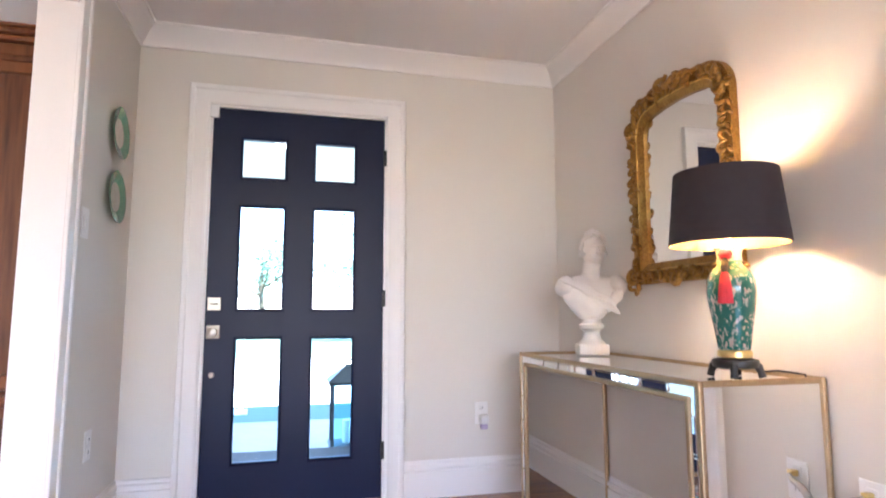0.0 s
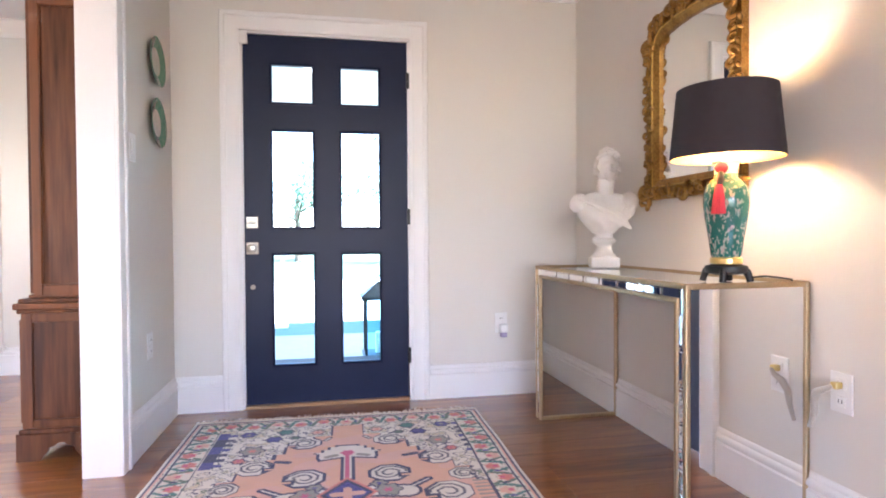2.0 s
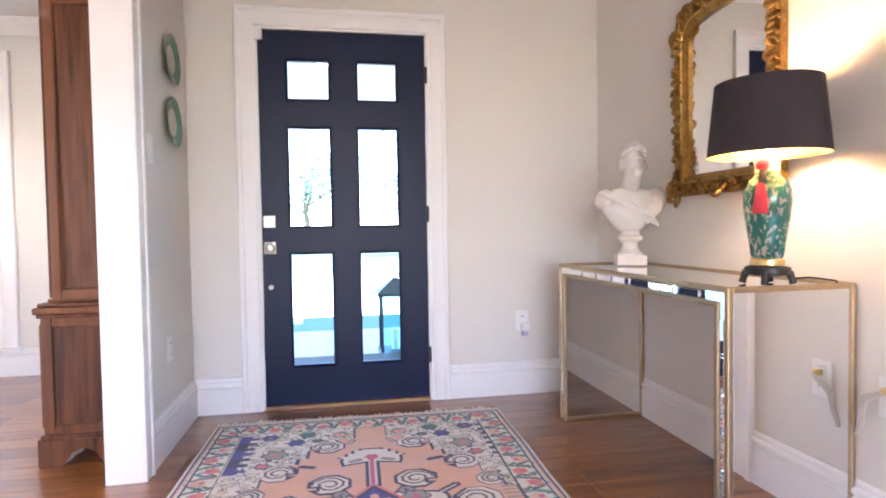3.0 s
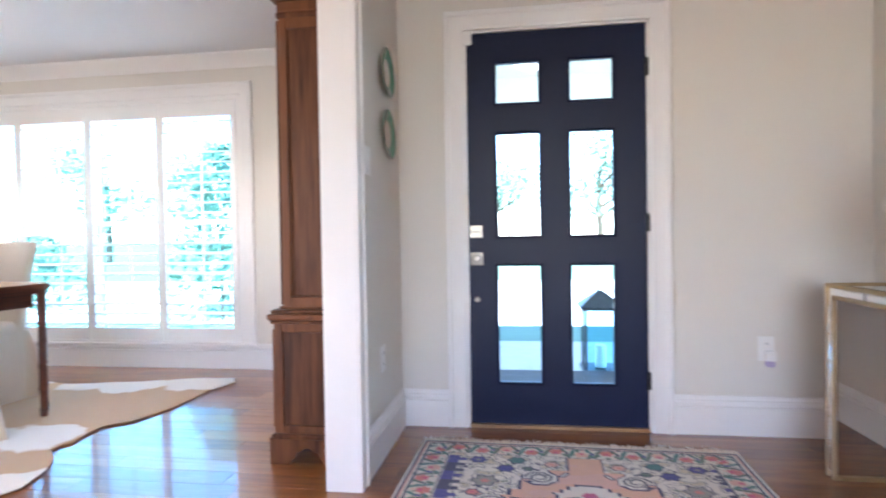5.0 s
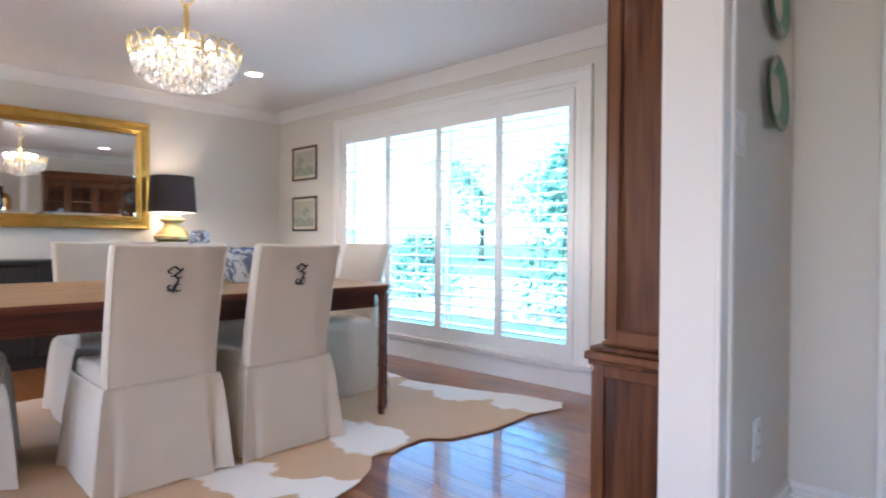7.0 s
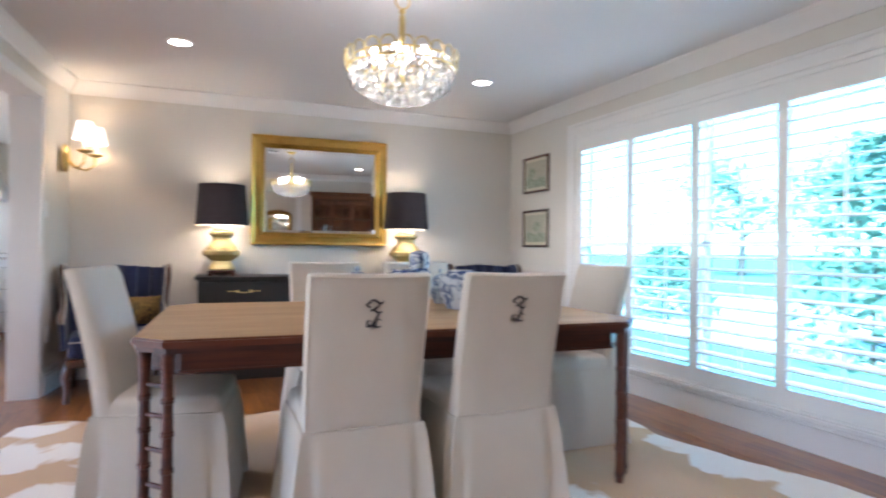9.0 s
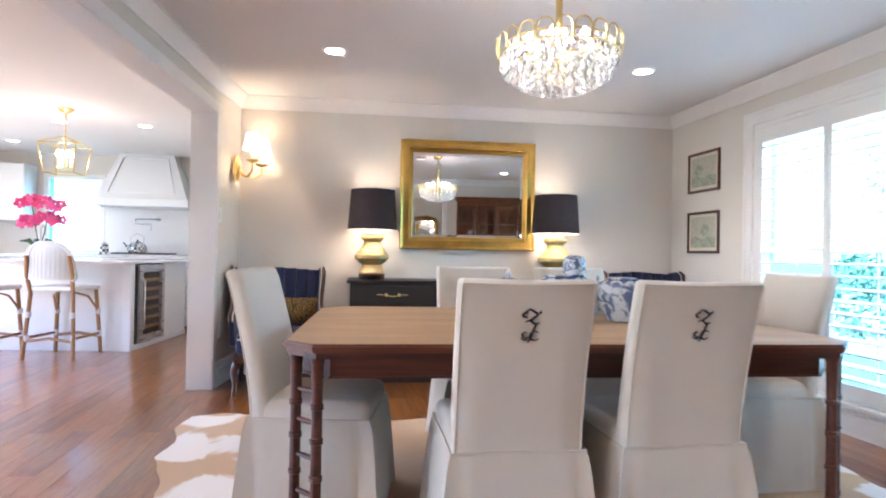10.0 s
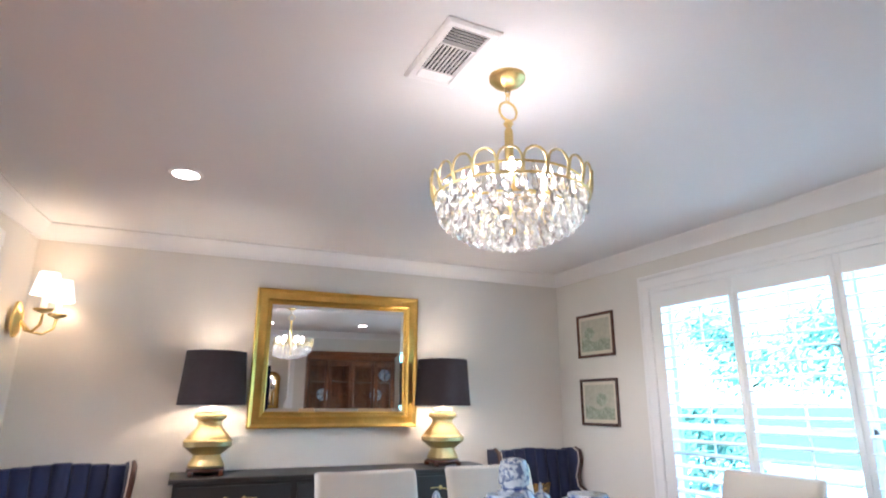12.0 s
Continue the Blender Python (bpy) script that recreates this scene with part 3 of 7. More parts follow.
top = prism(clipped(0.0), 0.742, 0.7735)
bmesh.ops.bevel(top, geom=[e for e in top.edges if abs(e.verts[0].co.z - e.verts[1].co.z) < 1e-4], offset=0.007, segments=2, affect="EDGES")
part("tabletop", top, MAHOGANY, table)
part("top_veneer", prism(clipped(0.012, 0.11), 0.77, 0.775), TABLETOP, table, "worn light-brown wooden top surface")
part("edge_moulding", prism(clipped(0.012), 0.722, 0.743), MAHOGANY, table)
part("apron", prism(clipped(0.062, 0.11), 0.648, 0.724), MAHOGANY, table)
part("apron_bead", prism(clipped(0.057, 0.11), 0.644, 0.653), MAHOGANY, table)


def bamboo(h=0.722):
    prof = [(0.0, 0.0), (0.016, 0.0)]
    for z in (0.05, 0.17, 0.30, 0.43, 0.55):
        prof += [(0.0185, z - 0.02), (0.019, z - 0.012), (0.0245, z - 0.006), (0.0215, z), (0.0245, z + 0.006), (0.019, z + 0.012), (0.0195, z + 0.02)]
    return prof + [(0.022, h - 0.02), (0.026, h - 0.01), (0.026, h)]


for sx, x in ((1, TX1 - 0.045), (-1, TX0 + 0.045)):
    for sy, y in ((-1, TY0 + 0.045), (1, TY1 - 0.045)):
        a, b = (x, y - sy * 0.085), (x - sx * 0.085, y)
        for px, py in (a, b):
            part("leg", moved(lathe(bamboo(), 14), pose(px, py, 0) @ Matrix.Diagonal((1.0, 1.0, 1, 1))), MAHOGANY, table, smooth=35)
        for z in (0.11, 0.235, 0.365, 0.49, 0.6):
            part("rung", tube([(*a, z), ((a[0] + b[0]) / 2, (a[1] + b[1]) / 2, z), (*b, z)], [0.008, 0.0095, 0.008], 8), MAHOGANY, table, smooth=60)


# slip-covered chairs: local +y is the way the sitter faces
RING = [(-0.93, -0.5), (-0.5, -0.53), (0, -0.54), (0.5, -0.53), (0.93, -0.5), (1, -0.33), (1.012, 0), (1, 0.33), (0.93, 0.5), (0.5, 0.53), (0, 0.54), (-0.5, 0.53), (-0.93, 0.5), (-1, 0.33), (-1.012, 0), (-1, -0.33)]


def chair(m, label, initials=False):
    c = thing("dining_chair", m, label, "chair", "chairs round the dining table")
    bm = bmesh.new()
    rows = []
    nz = 14
    for k in range(nz + 1):
        t = k / nz
        z = 0.43 + t * 0.585
        w, lean, d = 0.223 + 0.003 * t, -0.185 - 0.12 * t ** 1.4, 0.082 - 0.022 * t
        rows.append((z, w, lean, d))
    # the top edge rolls over
    z, w, lean, d = rows.pop()
    for k in range(5):
        a = math.pi / 2 * k / 4
        inset = 0.016 * (1 - math.cos(a))
        rows.append((z - 0.016 + 0.016 * math.sin(a), w - inset, lean, d - 2 * inset))
    grid = []
    for z, w, y, d in rows:
        ring = []
        for px, py in RING:
            sag = 0.006 * (px * px - 0.6) if z > 0.97 else 0.0
            slack = 0.0022 * noise.noise((px * 2.2 + m.translation.x, z * 7, py + m.translation.y * 3))
            ring.append(bm.verts.new((px * w, y + py * d + slack, z + sag)))
        grid.append(ring)
    for a, b in zip(grid, grid[1:]):
        for k in range(16):
            bm.faces.new((a[k], a[(k + 1) % 16], b[(k + 1) % 16], b[k]))
    bm.faces.new(grid[-1])
    bm.faces.new(grid[0])
    part("backrest", bm, LINEN, c, smooth=75)
    # stitched seams up the back's edges
    for sx in (-1, 1):
        part("piping", tube([(sx * rr[1] * 0.96, rr[2] - 0.49 * rr[3], rr[0]) for rr in rows[:-4]], 0.0032, 6), LINEN, c, smooth=60)
    cush = box(-0.225, 0.225, -0.2, 0.245, 0.40, 0.505, 0.035, seg=4)
    for v in cush.verts:
        if v.co.z > 0.48:
            v.co.z += 0.018 * math.cos(v.co.x / 0.225 * 1.4) * math.cos(v.co.y / 0.25 * 1.3)
    part("seat", cush, LINEN, c, smooth=60)
    # corded seam along the top of the back
    zt, wt, yt, dt = rows[-5]
    part("top_piping", tube([(u * wt, yt - 0.52 * dt, zt + 0.006 * (u * u - 0.6) + 0.004) for u in np.linspace(-0.93, 0.93, 11)], 0.0032, 6), LINEN, c, smooth=60)
    # skirt: flares to the hem with soft folds and pleats at the corners
    bm = bmesh.new()
    out = []
    n = 22
    for side in range(4):
        for k in range(n):
            t = k / n
            corners = ((-1, -1), (1, -1), (1, 1), (-1, 1))
            a, b = corners[side], corners[(side + 1) % 4]
            out.append((a[0] + (b[0] - a[0]) * t, a[1] + (b[1] - a[1]) * t, min(t, 1 - t) * n))
    seed = m.translation.x * 7 + m.translation.y * 13
    rings = []
    for j, z in enumerate((0.44, 0.42, 0.37, 0.29, 0.2, 0.1, 0.014)):
        f = j / 6
        ring = []
        for k, (px, py, near) in enumerate(out):
            flare = 1.0 + 0.15 * f ** 0.9
            fold = (0.012 * noise.noise((k * 0.16, f * 0.5, seed)) + 0.004 * noise.noise((k * 0.6, f, seed + 5))) * f
            pleat = -0.028 * f * math.exp(-((near - 1.6) / 0.8) ** 2) + 0.02 * f * math.exp(-(near / 0.9) ** 2)
            mx = 0.228 * flare + fold + pleat
            my0 = (0.245 if py > 0 else 0.232) * flare + fold + pleat
            ring.append(bm.verts.new((px * mx, py * my0, z + (0.008 * noise.noise((k * 0.2, 2, seed)) if j == 6 else 0))))
        rings.append(ring)
    m4 = len(out)
    for a, b in zip(rings, rings[1:]):
        for k in range(m4):
            bm.faces.new((a[k], b[k], b[(k + 1) % m4], a[(k + 1) % m4]))
    inner = [bm.verts.new((v.co.x * 0.985, v.co.y * 0.985, v.co.z)) for v in rings[-1]]
    top_in = [bm.verts.new((v.co.x * 0.985, v.co.y * 0.985, v.co.z - 0.01)) for v in rings[0]]
    for k in range(m4):
        q = (k + 1) % m4
        bm.faces.new((rings[-1][k], inner[k], inner[q], rings[-1][q]))
        bm.faces.new((inner[k], top_in[k], top_in[q], inner[q]))
        bm.faces.new((top_in[k], rings[0][k], rings[0][q], top_in[q]))
    part("skirt", bm, LINEN, c, smooth=55)
    seam = [(px * 0.231, py * (0.248 if py > 0 else 0.236), 0.438) for px, py, _ in out]
    part("skirt_piping", tube(seam, 0.004, 6, closed=True), LINEN, c, smooth=60)
    if initials:
        thread = material("black_embroidery", (0.012, 0.012, 0.02), 0.7) if "black_embroidery" not in bpy.data.materials else bpy.data.materials["black_embroidery"]
        strokes = (
            [(-0.034 + 0.07 * t, 0.066 + 0.012 * math.sin(t * 5.6) + 0.012 * t) for t in np.linspace(0, 1, 14)],
            [(-0.024 + 0.013 * math.cos(a), 0.058 + 0.011 * math.sin(a)) for a in np.linspace(0.9, 5.2, 12)],
            [(0.034 - 0.058 * t, 0.078 - 0.05 * t - 0.008 * math.sin(t * 3.1)) for t in np.linspace(0, 1, 12)],
            [(-0.026 + 0.056 * t, 0.026 + 0.009 * math.sin(t * 6.3)) for t in np.linspace(0, 1, 12)],
            [(0.022 - 0.034 * t, 0.026 - 0.09 * t + 0.006 * math.sin(t * 6)) for t in np.linspace(0, 1, 12)],
            [(0.014 + 0.019 * math.cos(a), -0.034 + 0.02 * math.sin(a)) for a in np.linspace(0.7, 5.7, 16)],
            [(-0.022 + 0.012 * math.cos(a), -0.03 + 0.011 * math.sin(a)) for a in np.linspace(1.0, 5.0, 14)],
            [(-0.04 + 0.042 * t, -0.042 - 0.008 * math.sin(t * 4.5)) for t in np.linspace(0, 1, 12)])
        bm = bmesh.new()
        for s in strokes:
            wd = [0.0012 + 0.003 * abs(math.sin(math.pi * k / (len(s) - 1))) for k in range(len(s))]
            pts = []
            for u, v in s:
                z = 0.858 + v * 0.75
                t = (z - 0.43) / 0.585
                pts.append((u * 0.85 + 0.016, -0.185 - 0.12 * t ** 1.4 - 0.54 * (0.082 - 0.022 * t) - 0.001, z))
            tube(pts, wd, 6, bm)
        part("monogram", bm, thread, c, "dark navy embroidered monogram")
    return c


COVER = "white linen slip-covered dining chair with floor-length skirt"
MONO = COVER + " and embroidered monogram"
chair(pose(-2.72, 1.868, 0, 0, 0, 88), MONO, True)
chair(pose(-2.71, 2.458, 0, 0, 0, 90), MONO, True)
chair(pose(-3.79, 2.05, 0, 0, 0, -92), COVER)
chair(pose(-3.78, 2.68, 0, 0, 0, -89), COVER)
chair(pose(-3.17, 1.19, 0, 0, 0, -12), COVER)
chair(pose(-3.27, 3.29, 0, 0, 0, 178), COVER)

# wall mirror over the credenza
mir = thing("wall_mirror", pose(-5.872, 2.404, 1.633, 0, 0, 86.2), "large rectangular wall mirror in a broad gold frame", "mirror")
f = picture_frame(1.258, 1.006, [(0, 0), (0, 0.03), (0.008, 0.036), (0.02, 0.03), (0.03, 0.024), (0.05, 0.026), (0.068, 0.04), (0.078, 0.044), (0.088, 0.034), (0.096, 0.02), (0.105, 0.022), (0.112, 0.014), (0.116, 0.008), (0.116, 0)])
part("frame", f, GOLD, mir, smooth=35)
part("glass", box(-0.515, 0.515, -0.008, -0.002, -0.389, 0.389), MIRROR, mir, "bevelled mirror glass")
part("bevel", picture_frame(1.026, 0.774, [(0, 0.0085), (0, 0.009), (0.022, 0.0115), (0.022, 0.0085)]), MIRROR, mir)

# credenza
cred = thing("credenza", pose(-5.645, 2.405, 0, 0, 0, -2.5), "black lacquered credenza with brass drawer pulls", "cabinet")
part("top", box(-0.225, 0.225, -1.09, 1.09, 0.835, 0.862, 0.006), BLACK, cred)
part("body", box(-0.215, 0.2, -1.065, 1.065, 0.09, 0.835, 0.004), BLACK, cred)
part("plinth", box(-0.205, 0.19, -1.05, 1.05, 0.0, 0.09, 0.004), BLACK, cred)
for k, y in enumerate((-0.71, 0, 0.71)):
    d = part("drawer", box(0.198, 0.214, y - 0.335, y + 0.335, 0.66, 0.815, 0.005), BLACK, cred)
    bm = tube([(0.214, y - 0.055, 0.74), (0.224, y - 0.05, 0.735), (0.23, y, 0.728), (0.224, y + 0.05, 0.735), (0.214, y + 0.055, 0.74)], 0.004, 6)
    for dy in (-0.055, 0.055):
        merge(bm, moved(lathe([(0.014, 0), (0.014, 0.003), (0.006, 0.006)], 10), pose(0.214, y + dy, 0.74, 0, 90)))
    for dy in (-0.1, 0.1):
        box(0.2135, 0.217, y + dy - 0.03, y + dy + 0.03, 0.737, 0.743, 0.001, bm, 1)
    part("pull", bm, BRASS, d, "aged brass bail pull", smooth=40)
    for s in (-1, 1):
        dd = part("door", box(0.198, 0.214, y + (0.005 if s > 0 else -0.335), y + (0.335 if s > 0 else -0.005), 0.11, 0.645, 0.005), BLACK, cred)
        part("ring_pull", tube([(0.219, y + s * 0.04 + 0.024 * math.cos(a), 0.575 + 0.024 * math.sin(a)) for a in np.linspace(0, 2 * math.pi, 17)[:-1]], 0.004, 6, closed=True), BRASS, dd, smooth=60)


def squarish(profile, power=3.2, seg=32):
    """Like a lathe, but with a rounded square section."""
    bm, rows = bmesh.new(), []
    for r, z in profile:
        ring = []
        for k in range(seg):
            a = 2 * math.pi * k / seg
            c, s = abs(math.cos(a)), abs(math.sin(a))
            q = r / (c ** power + s ** power) ** (1 / power)
            ring.append(bm.verts.new((q * math.cos(a), q * math.sin(a), z)))
        rows.append(ring)
    for a, b in zip(rows, rows[1:]):
        for k in range(seg):
            bm.faces.new((a[k], a[(k + 1) % seg], b[(k + 1) % seg], b[k]))
    bm.faces.new(rows[0])
    bm.faces.new(rows[-1])
    return bm


def drum(r0, r1, z0, z1, seg=48, t=0.003):
    """An open lamp shade, wider below."""
    bm = bmesh.new()
    rows = [[bm.verts.new((r * math.cos(2 * math.pi * k / seg), r * math.sin(2 * math.pi * k / seg), z)) for k in range(seg)] for r, z in ((r0, z0), (r1, z1), (r1 - t, z1), (r0 - t, z0))]
    for j in range(4):
        a, b = rows[j], rows[(j + 1) % 4]
        for k in range(seg):
            fc = bm.faces.new((a[k], a[(k + 1) % seg], b[(k + 1) % seg], b[k]))
            fc.material_index = 1 if j == 2 else 0
    return bm


def spider(r, z, parent):
    bm = tube([(-r, 0, z), (0, 0, z), (r, 0, z)], 0.002, 5)
    tube([(0, -r, z), (0, 0, z), (0, r, z)], 0.002, 5, bm)
    part("shade_fitter", bm, BRASS, parent)


def brass_lamp(y):
    x = -5.645 + 0.0436 * (y - 2.405)
    t = thing("table_lamp", pose(x, y, 0.862, 0, 0, -2.5), "brass gourd table lamp with black drum shade, lit, on the credenza", "lamp", "lamps on the credenza")
    part("base", squarish([(0.03, 0.0), (0.1, 0.022), (0.112, 0.03), (0.112, 0.042), (0.09, 0.046)], 4), WALNUT, t, "dark carved wooden stand")
    for sx in (-1, 1):
        for sy in (-1, 1):
            part("foot", box(sx * 0.09 - 0.016, sx * 0.09 + 0.016, sy * 0.09 - 0.016, sy * 0.09 + 0.016, 0, 0.03, 0.006), WALNUT, t)
    part("body", squarish([(0.09, 0.046), (0.108, 0.05), (0.11, 0.062), (0.098, 0.085), (0.084, 0.112), (0.082, 0.125), (0.092, 0.13), (0.12, 0.155), (0.142, 0.172), (0.148, 0.178), (0.15, 0.205), (0.146, 0.212), (0.132, 0.222), (0.128, 0.232), (0.105, 0.26), (0.084, 0.285), (0.074, 0.305), (0.072, 0.325), (0.082, 0.338), (0.098, 0.346), (0.1, 0.366), (0.09, 0.38)], 2.9), OLDBRASS, t, smooth=24)
    part("neck", lathe([(0.06, 0.38), (0.075, 0.39), (0.075, 0.41), (0.015, 0.415), (0.012, 0.47)], 20), WHITELINE, t, smooth=40)
    part("bulb", moved(lathe([(0.012, 0), (0.02, 0.03), (0.03, 0.06), (0.026, 0.085), (0.01, 0.1)], 16), pose(0, 0, 0.47)), BULB, t, smooth=60)
    link_mesh("shade", drum(0.215, 0.19, 0.428, 0.772), (SHADE, WHITELINE), t, "black fabric drum shade with white lining", 40)
    spider(0.19, 0.76, t)
    lamp("lamp_light", "POINT", pose(x, y, 0.862 + 0.53), 2.1, (1.0, 0.88, 0.72), size=0.035)


brass_lamp(1.52)
brass_lamp(3.165)


def armchair(m, label):
    c = thing("armchair", m, label, "armchair", "armchairs beside the credenza")
    # local +y is the way the sitter faces; channelled back
    n = 7
    for k in range(n):
        x0 = -0.31 + k * 0.62 / n
        w = 0.62 / n
        bm = bmesh.new()
        rows = []
        for j in range(9):
            t = j / 8
            z = 0.42 + t * (0.53 - 0.02 * abs(k - 3) / 3)
            ring = []
            for i in range(9):
                a = math.pi * i / 8
                spread = 1 + 0.12 * t
                ring.append(bm.verts.new(((x0 + w / 2 + math.cos(a) * w / 2) * spread, -0.2 - 0.1 * t + 0.03 * math.sin(a) + 0.03 * ((x0 + w / 2) / 0.31) ** 2, z)))
            ring.append(bm.verts.new(((x0) * (1 + 0.12 * t), -0.27 - 0.1 * t, z)))
            ring.append(bm.verts.new(((x0 + w) * (1 + 0.12 * t), -0.27 - 0.1 * t, z)))
            rows.append(ring)
        for a, b in zip(rows, rows[1:]):
            for i in range(11):
                bm.faces.new((a[i], a[(i + 1) % 11], b[(i + 1) % 11], b[i]))
        tf = bm.faces.new(rows[-1])
        bm.faces.new(rows[0])
        part("back_channel", bm, NAVYVELVET, c, smooth=50)
    for s in (-1, 1):
        # wing with exposed wooden edge and white piping
        wing = bmesh.new()
        side = [(-0.3, 0.42), (-0.36, 0.94), (-0.2, 0.955), (-0.13, 0.93), (-0.11, 0.86), (-0.15, 0.74), (-0.12, 0.66), (0.0, 0.62), (0.2, 0.6), (0.24, 0.55), (0.24, 0.36), (-0.3, 0.36)]
        lo = [wing.verts.new((s * (0.31 + 0.05 * (z - 0.36)), y, z)) for y, z in side]
        hi = [wing.verts.new((s * (0.345 + 0.06 * (z - 0.36)), y, z)) for y, z in side]
        for k in range(len(side)):
            q = (k + 1) % len(side)
            wing.faces.new((lo[k], lo[q], hi[q], hi[k]))
        wing.faces.new(lo)
        wing.faces.new(hi)
        w_ob = part("wing", wing, NAVYVELVET, c)
        edge = [(s * (0.335 + 0.06 * (z - 0.36)), y + 0.012, z) for y, z in side[2:10]]
        part("wood_edge", tube(edge, [0.012, 0.017, 0.018, 0.017, 0.016, 0.016, 0.016, 0.013], 8), WALNUT, w_ob, "carved walnut edge", smooth=60)
        part("piping", tube([(x - s * 0.02, y, z) for x, y, z in edge], 0.005, 6), LINEN, w_ob, "white piping", smooth=60)
    seat = box(-0.3, 0.3, -0.22, 0.29, 0.3, 0.46, 0.04, seg=3)
    part("seat", seat, NAVYVELVET, c, smooth=50)
    part("seat_piping", tube([(-0.29, 0.285, 0.42), (0, 0.296, 0.42), (0.29, 0.285, 0.42)], 0.005, 6), LINEN, c)
    part("seat_rail", box(-0.32, 0.32, -0.24, 0.3, 0.24, 0.3, 0.01), WALNUT, c)
    for s in (-1, 1):
        part("leg", tube([(s * 0.29, 0.27, 0.26), (s * 0.31, 0.3, 0.18), (s * 0.3, 0.285, 0.08), (s * 0.305, 0.3, 0.0)], [0.03, 0.028, 0.017, 0.022], 8), WALNUT, c, smooth=60)
        part("leg", tube([(s * 0.28, -0.2, 0.26), (s * 0.29, -0.25, 0.0)], [0.024, 0.016], 8), WALNUT, c, smooth=60)
    return c


armchair(pose(-5.47, 0.76, 0, 0, 0, -84), "navy velvet channel-back armchair with walnut wings in the corner")
armchair(pose(-5.47, 4.02, 0, 0, 0, -96), "navy velvet channel-back armchair with walnut wings beside the window wall")

LEOPARD = material("leopard_print", (0.6, 0.32, 0.06), 0.85, spots=0.2, scale=10)
ln, ll = LEOPARD.node_tree.nodes, LEOPARD.node_tree.links
vor = ln.new("ShaderNodeTexVoronoi")
vor.inputs["Scale"].default_value = 17
vor.feature = "DISTANCE_TO_EDGE"
ring = ln.new("ShaderNodeMapRange")
ring.inputs["From Min"].default_value, ring.inputs["From Max"].default_value = 0.12, 0.2
ll.new(vor.outputs["Distance"], ring.inputs["Value"])
spot = ln.new("ShaderNodeMix")
spot.data_type = "RGBA"
spot.inputs["A"].default_value = (0.02, 0.012, 0.008, 1)
ll.new(ring.outputs[0], spot.inputs["Factor"])
ll.new(ln["Mix"].outputs["Result"], spot.inputs["B"])
ll.new(spot.outputs["Result"], ln["Principled BSDF"].inputs["Base Color"])


def cushion(m, label):
    c = thing("cushion", m, label, "cushion", "leopard cushions")
    bm = bmesh.new()
    n = 12
    for s in (-1, 1):
        g = [[bm.verts.new(((i / n - 0.5) * 0.36 * (1 - 0.06 * math.sin(math.pi * j / n)), s * 0.055 * (max(0, math.sin(math.pi * i / n)) * max(0, math.sin(math.pi * j / n))) ** 0.5, (j / n - 0.5) * 0.3 * (1 - 0.06 * math.sin(math.pi * i / n)))) for j in range(n + 1)] for i in range(n + 1)]
        for i in range(n):
            for j in range(n):
                bm.faces.new((g[i][j], g[i + 1][j], g[i + 1][j + 1], g[i][j + 1]))
    bmesh.ops.remove_doubles(bm, verts=bm.verts, dist=0.0005)
    part("cover", bm, LEOPARD, c, smooth=70)


cushion(pose(-5.52, 0.92, 0.6, -14, 0, -84) @ Matrix.Scale(0.8, 4), "leopard-print cushion leaning on the navy armchair")
cushion(pose(-5.52, 3.9, 0.6, -14, 0, -96) @ Matrix.Scale(0.8, 4), "leopard-print cushion leaning on the navy armchair")

# framed pictures
PAPER = material("picture_mat", (0.66, 0.6, 0.48), 0.9, spots=0.05)
PRINT = material("aged_print", (0.5, 0.52, 0.42), 0.9, spots=0.5, scale=16, fine=60, tint=(0.16, 0.2, 0.13))
PRINTSKY = material("aged_print_sky", (0.52, 0.5, 0.4), 0.9, spots=0.25, scale=9, fine=40)
for z, h in ((1.862, 0.36), (1.322, 0.37)):
    p = thing("framed_print", pose(-5.29, NORTH - 0.002, z), "small landscape print in a brown wooden frame with gilt slip", "picture", "pictures by the window")
    part("frame", picture_frame(0.445, h, [(0, 0), (0, 0.018), (0.006, 0.022), (0.018, 0.018), (0.022, 0.012), (0.024, 0)]), WALNUT, p)
    part("mat", box(-0.2, 0.2, -0.008, -0.004, -h / 2 + 0.022, h / 2 - 0.022), PAPER, p)
    art = part("print", box(-0.175, 0.175, -0.0095, -0.0075, -h / 2 + 0.05, h / 2 - 0.048), PRINTSKY, p, "faded landscape print")
    part("meadow", prism([(-0.175, 0), (0.175, 0), (0.175, 0.085), (0.08, 0.1), (0, 0.07), (-0.08, 0.095), (-0.175, 0.12)], 0, 0.0008), PRINT, art).matrix_local = pose(0, -0.0097, -h / 2 + 0.05, 90)
    blob = bmesh.new()
    for k in range(7):
        a = k * 0.9
        merge(blob, prism([(0.03 * math.cos(b) + 0.035 * math.cos(a), 0.024 * math.sin(b) + 0.03 * math.sin(a)) for b in np.linspace(0, 2 * math.pi, 9)[:-1]], 0.0002 * k, 0.0006 + 0.0002 * k))
    part("painted_tree", blob, PRINT, art).matrix_local = pose(-0.07 if z > 1.5 else 0.03, -0.0106, 0.02, 90)

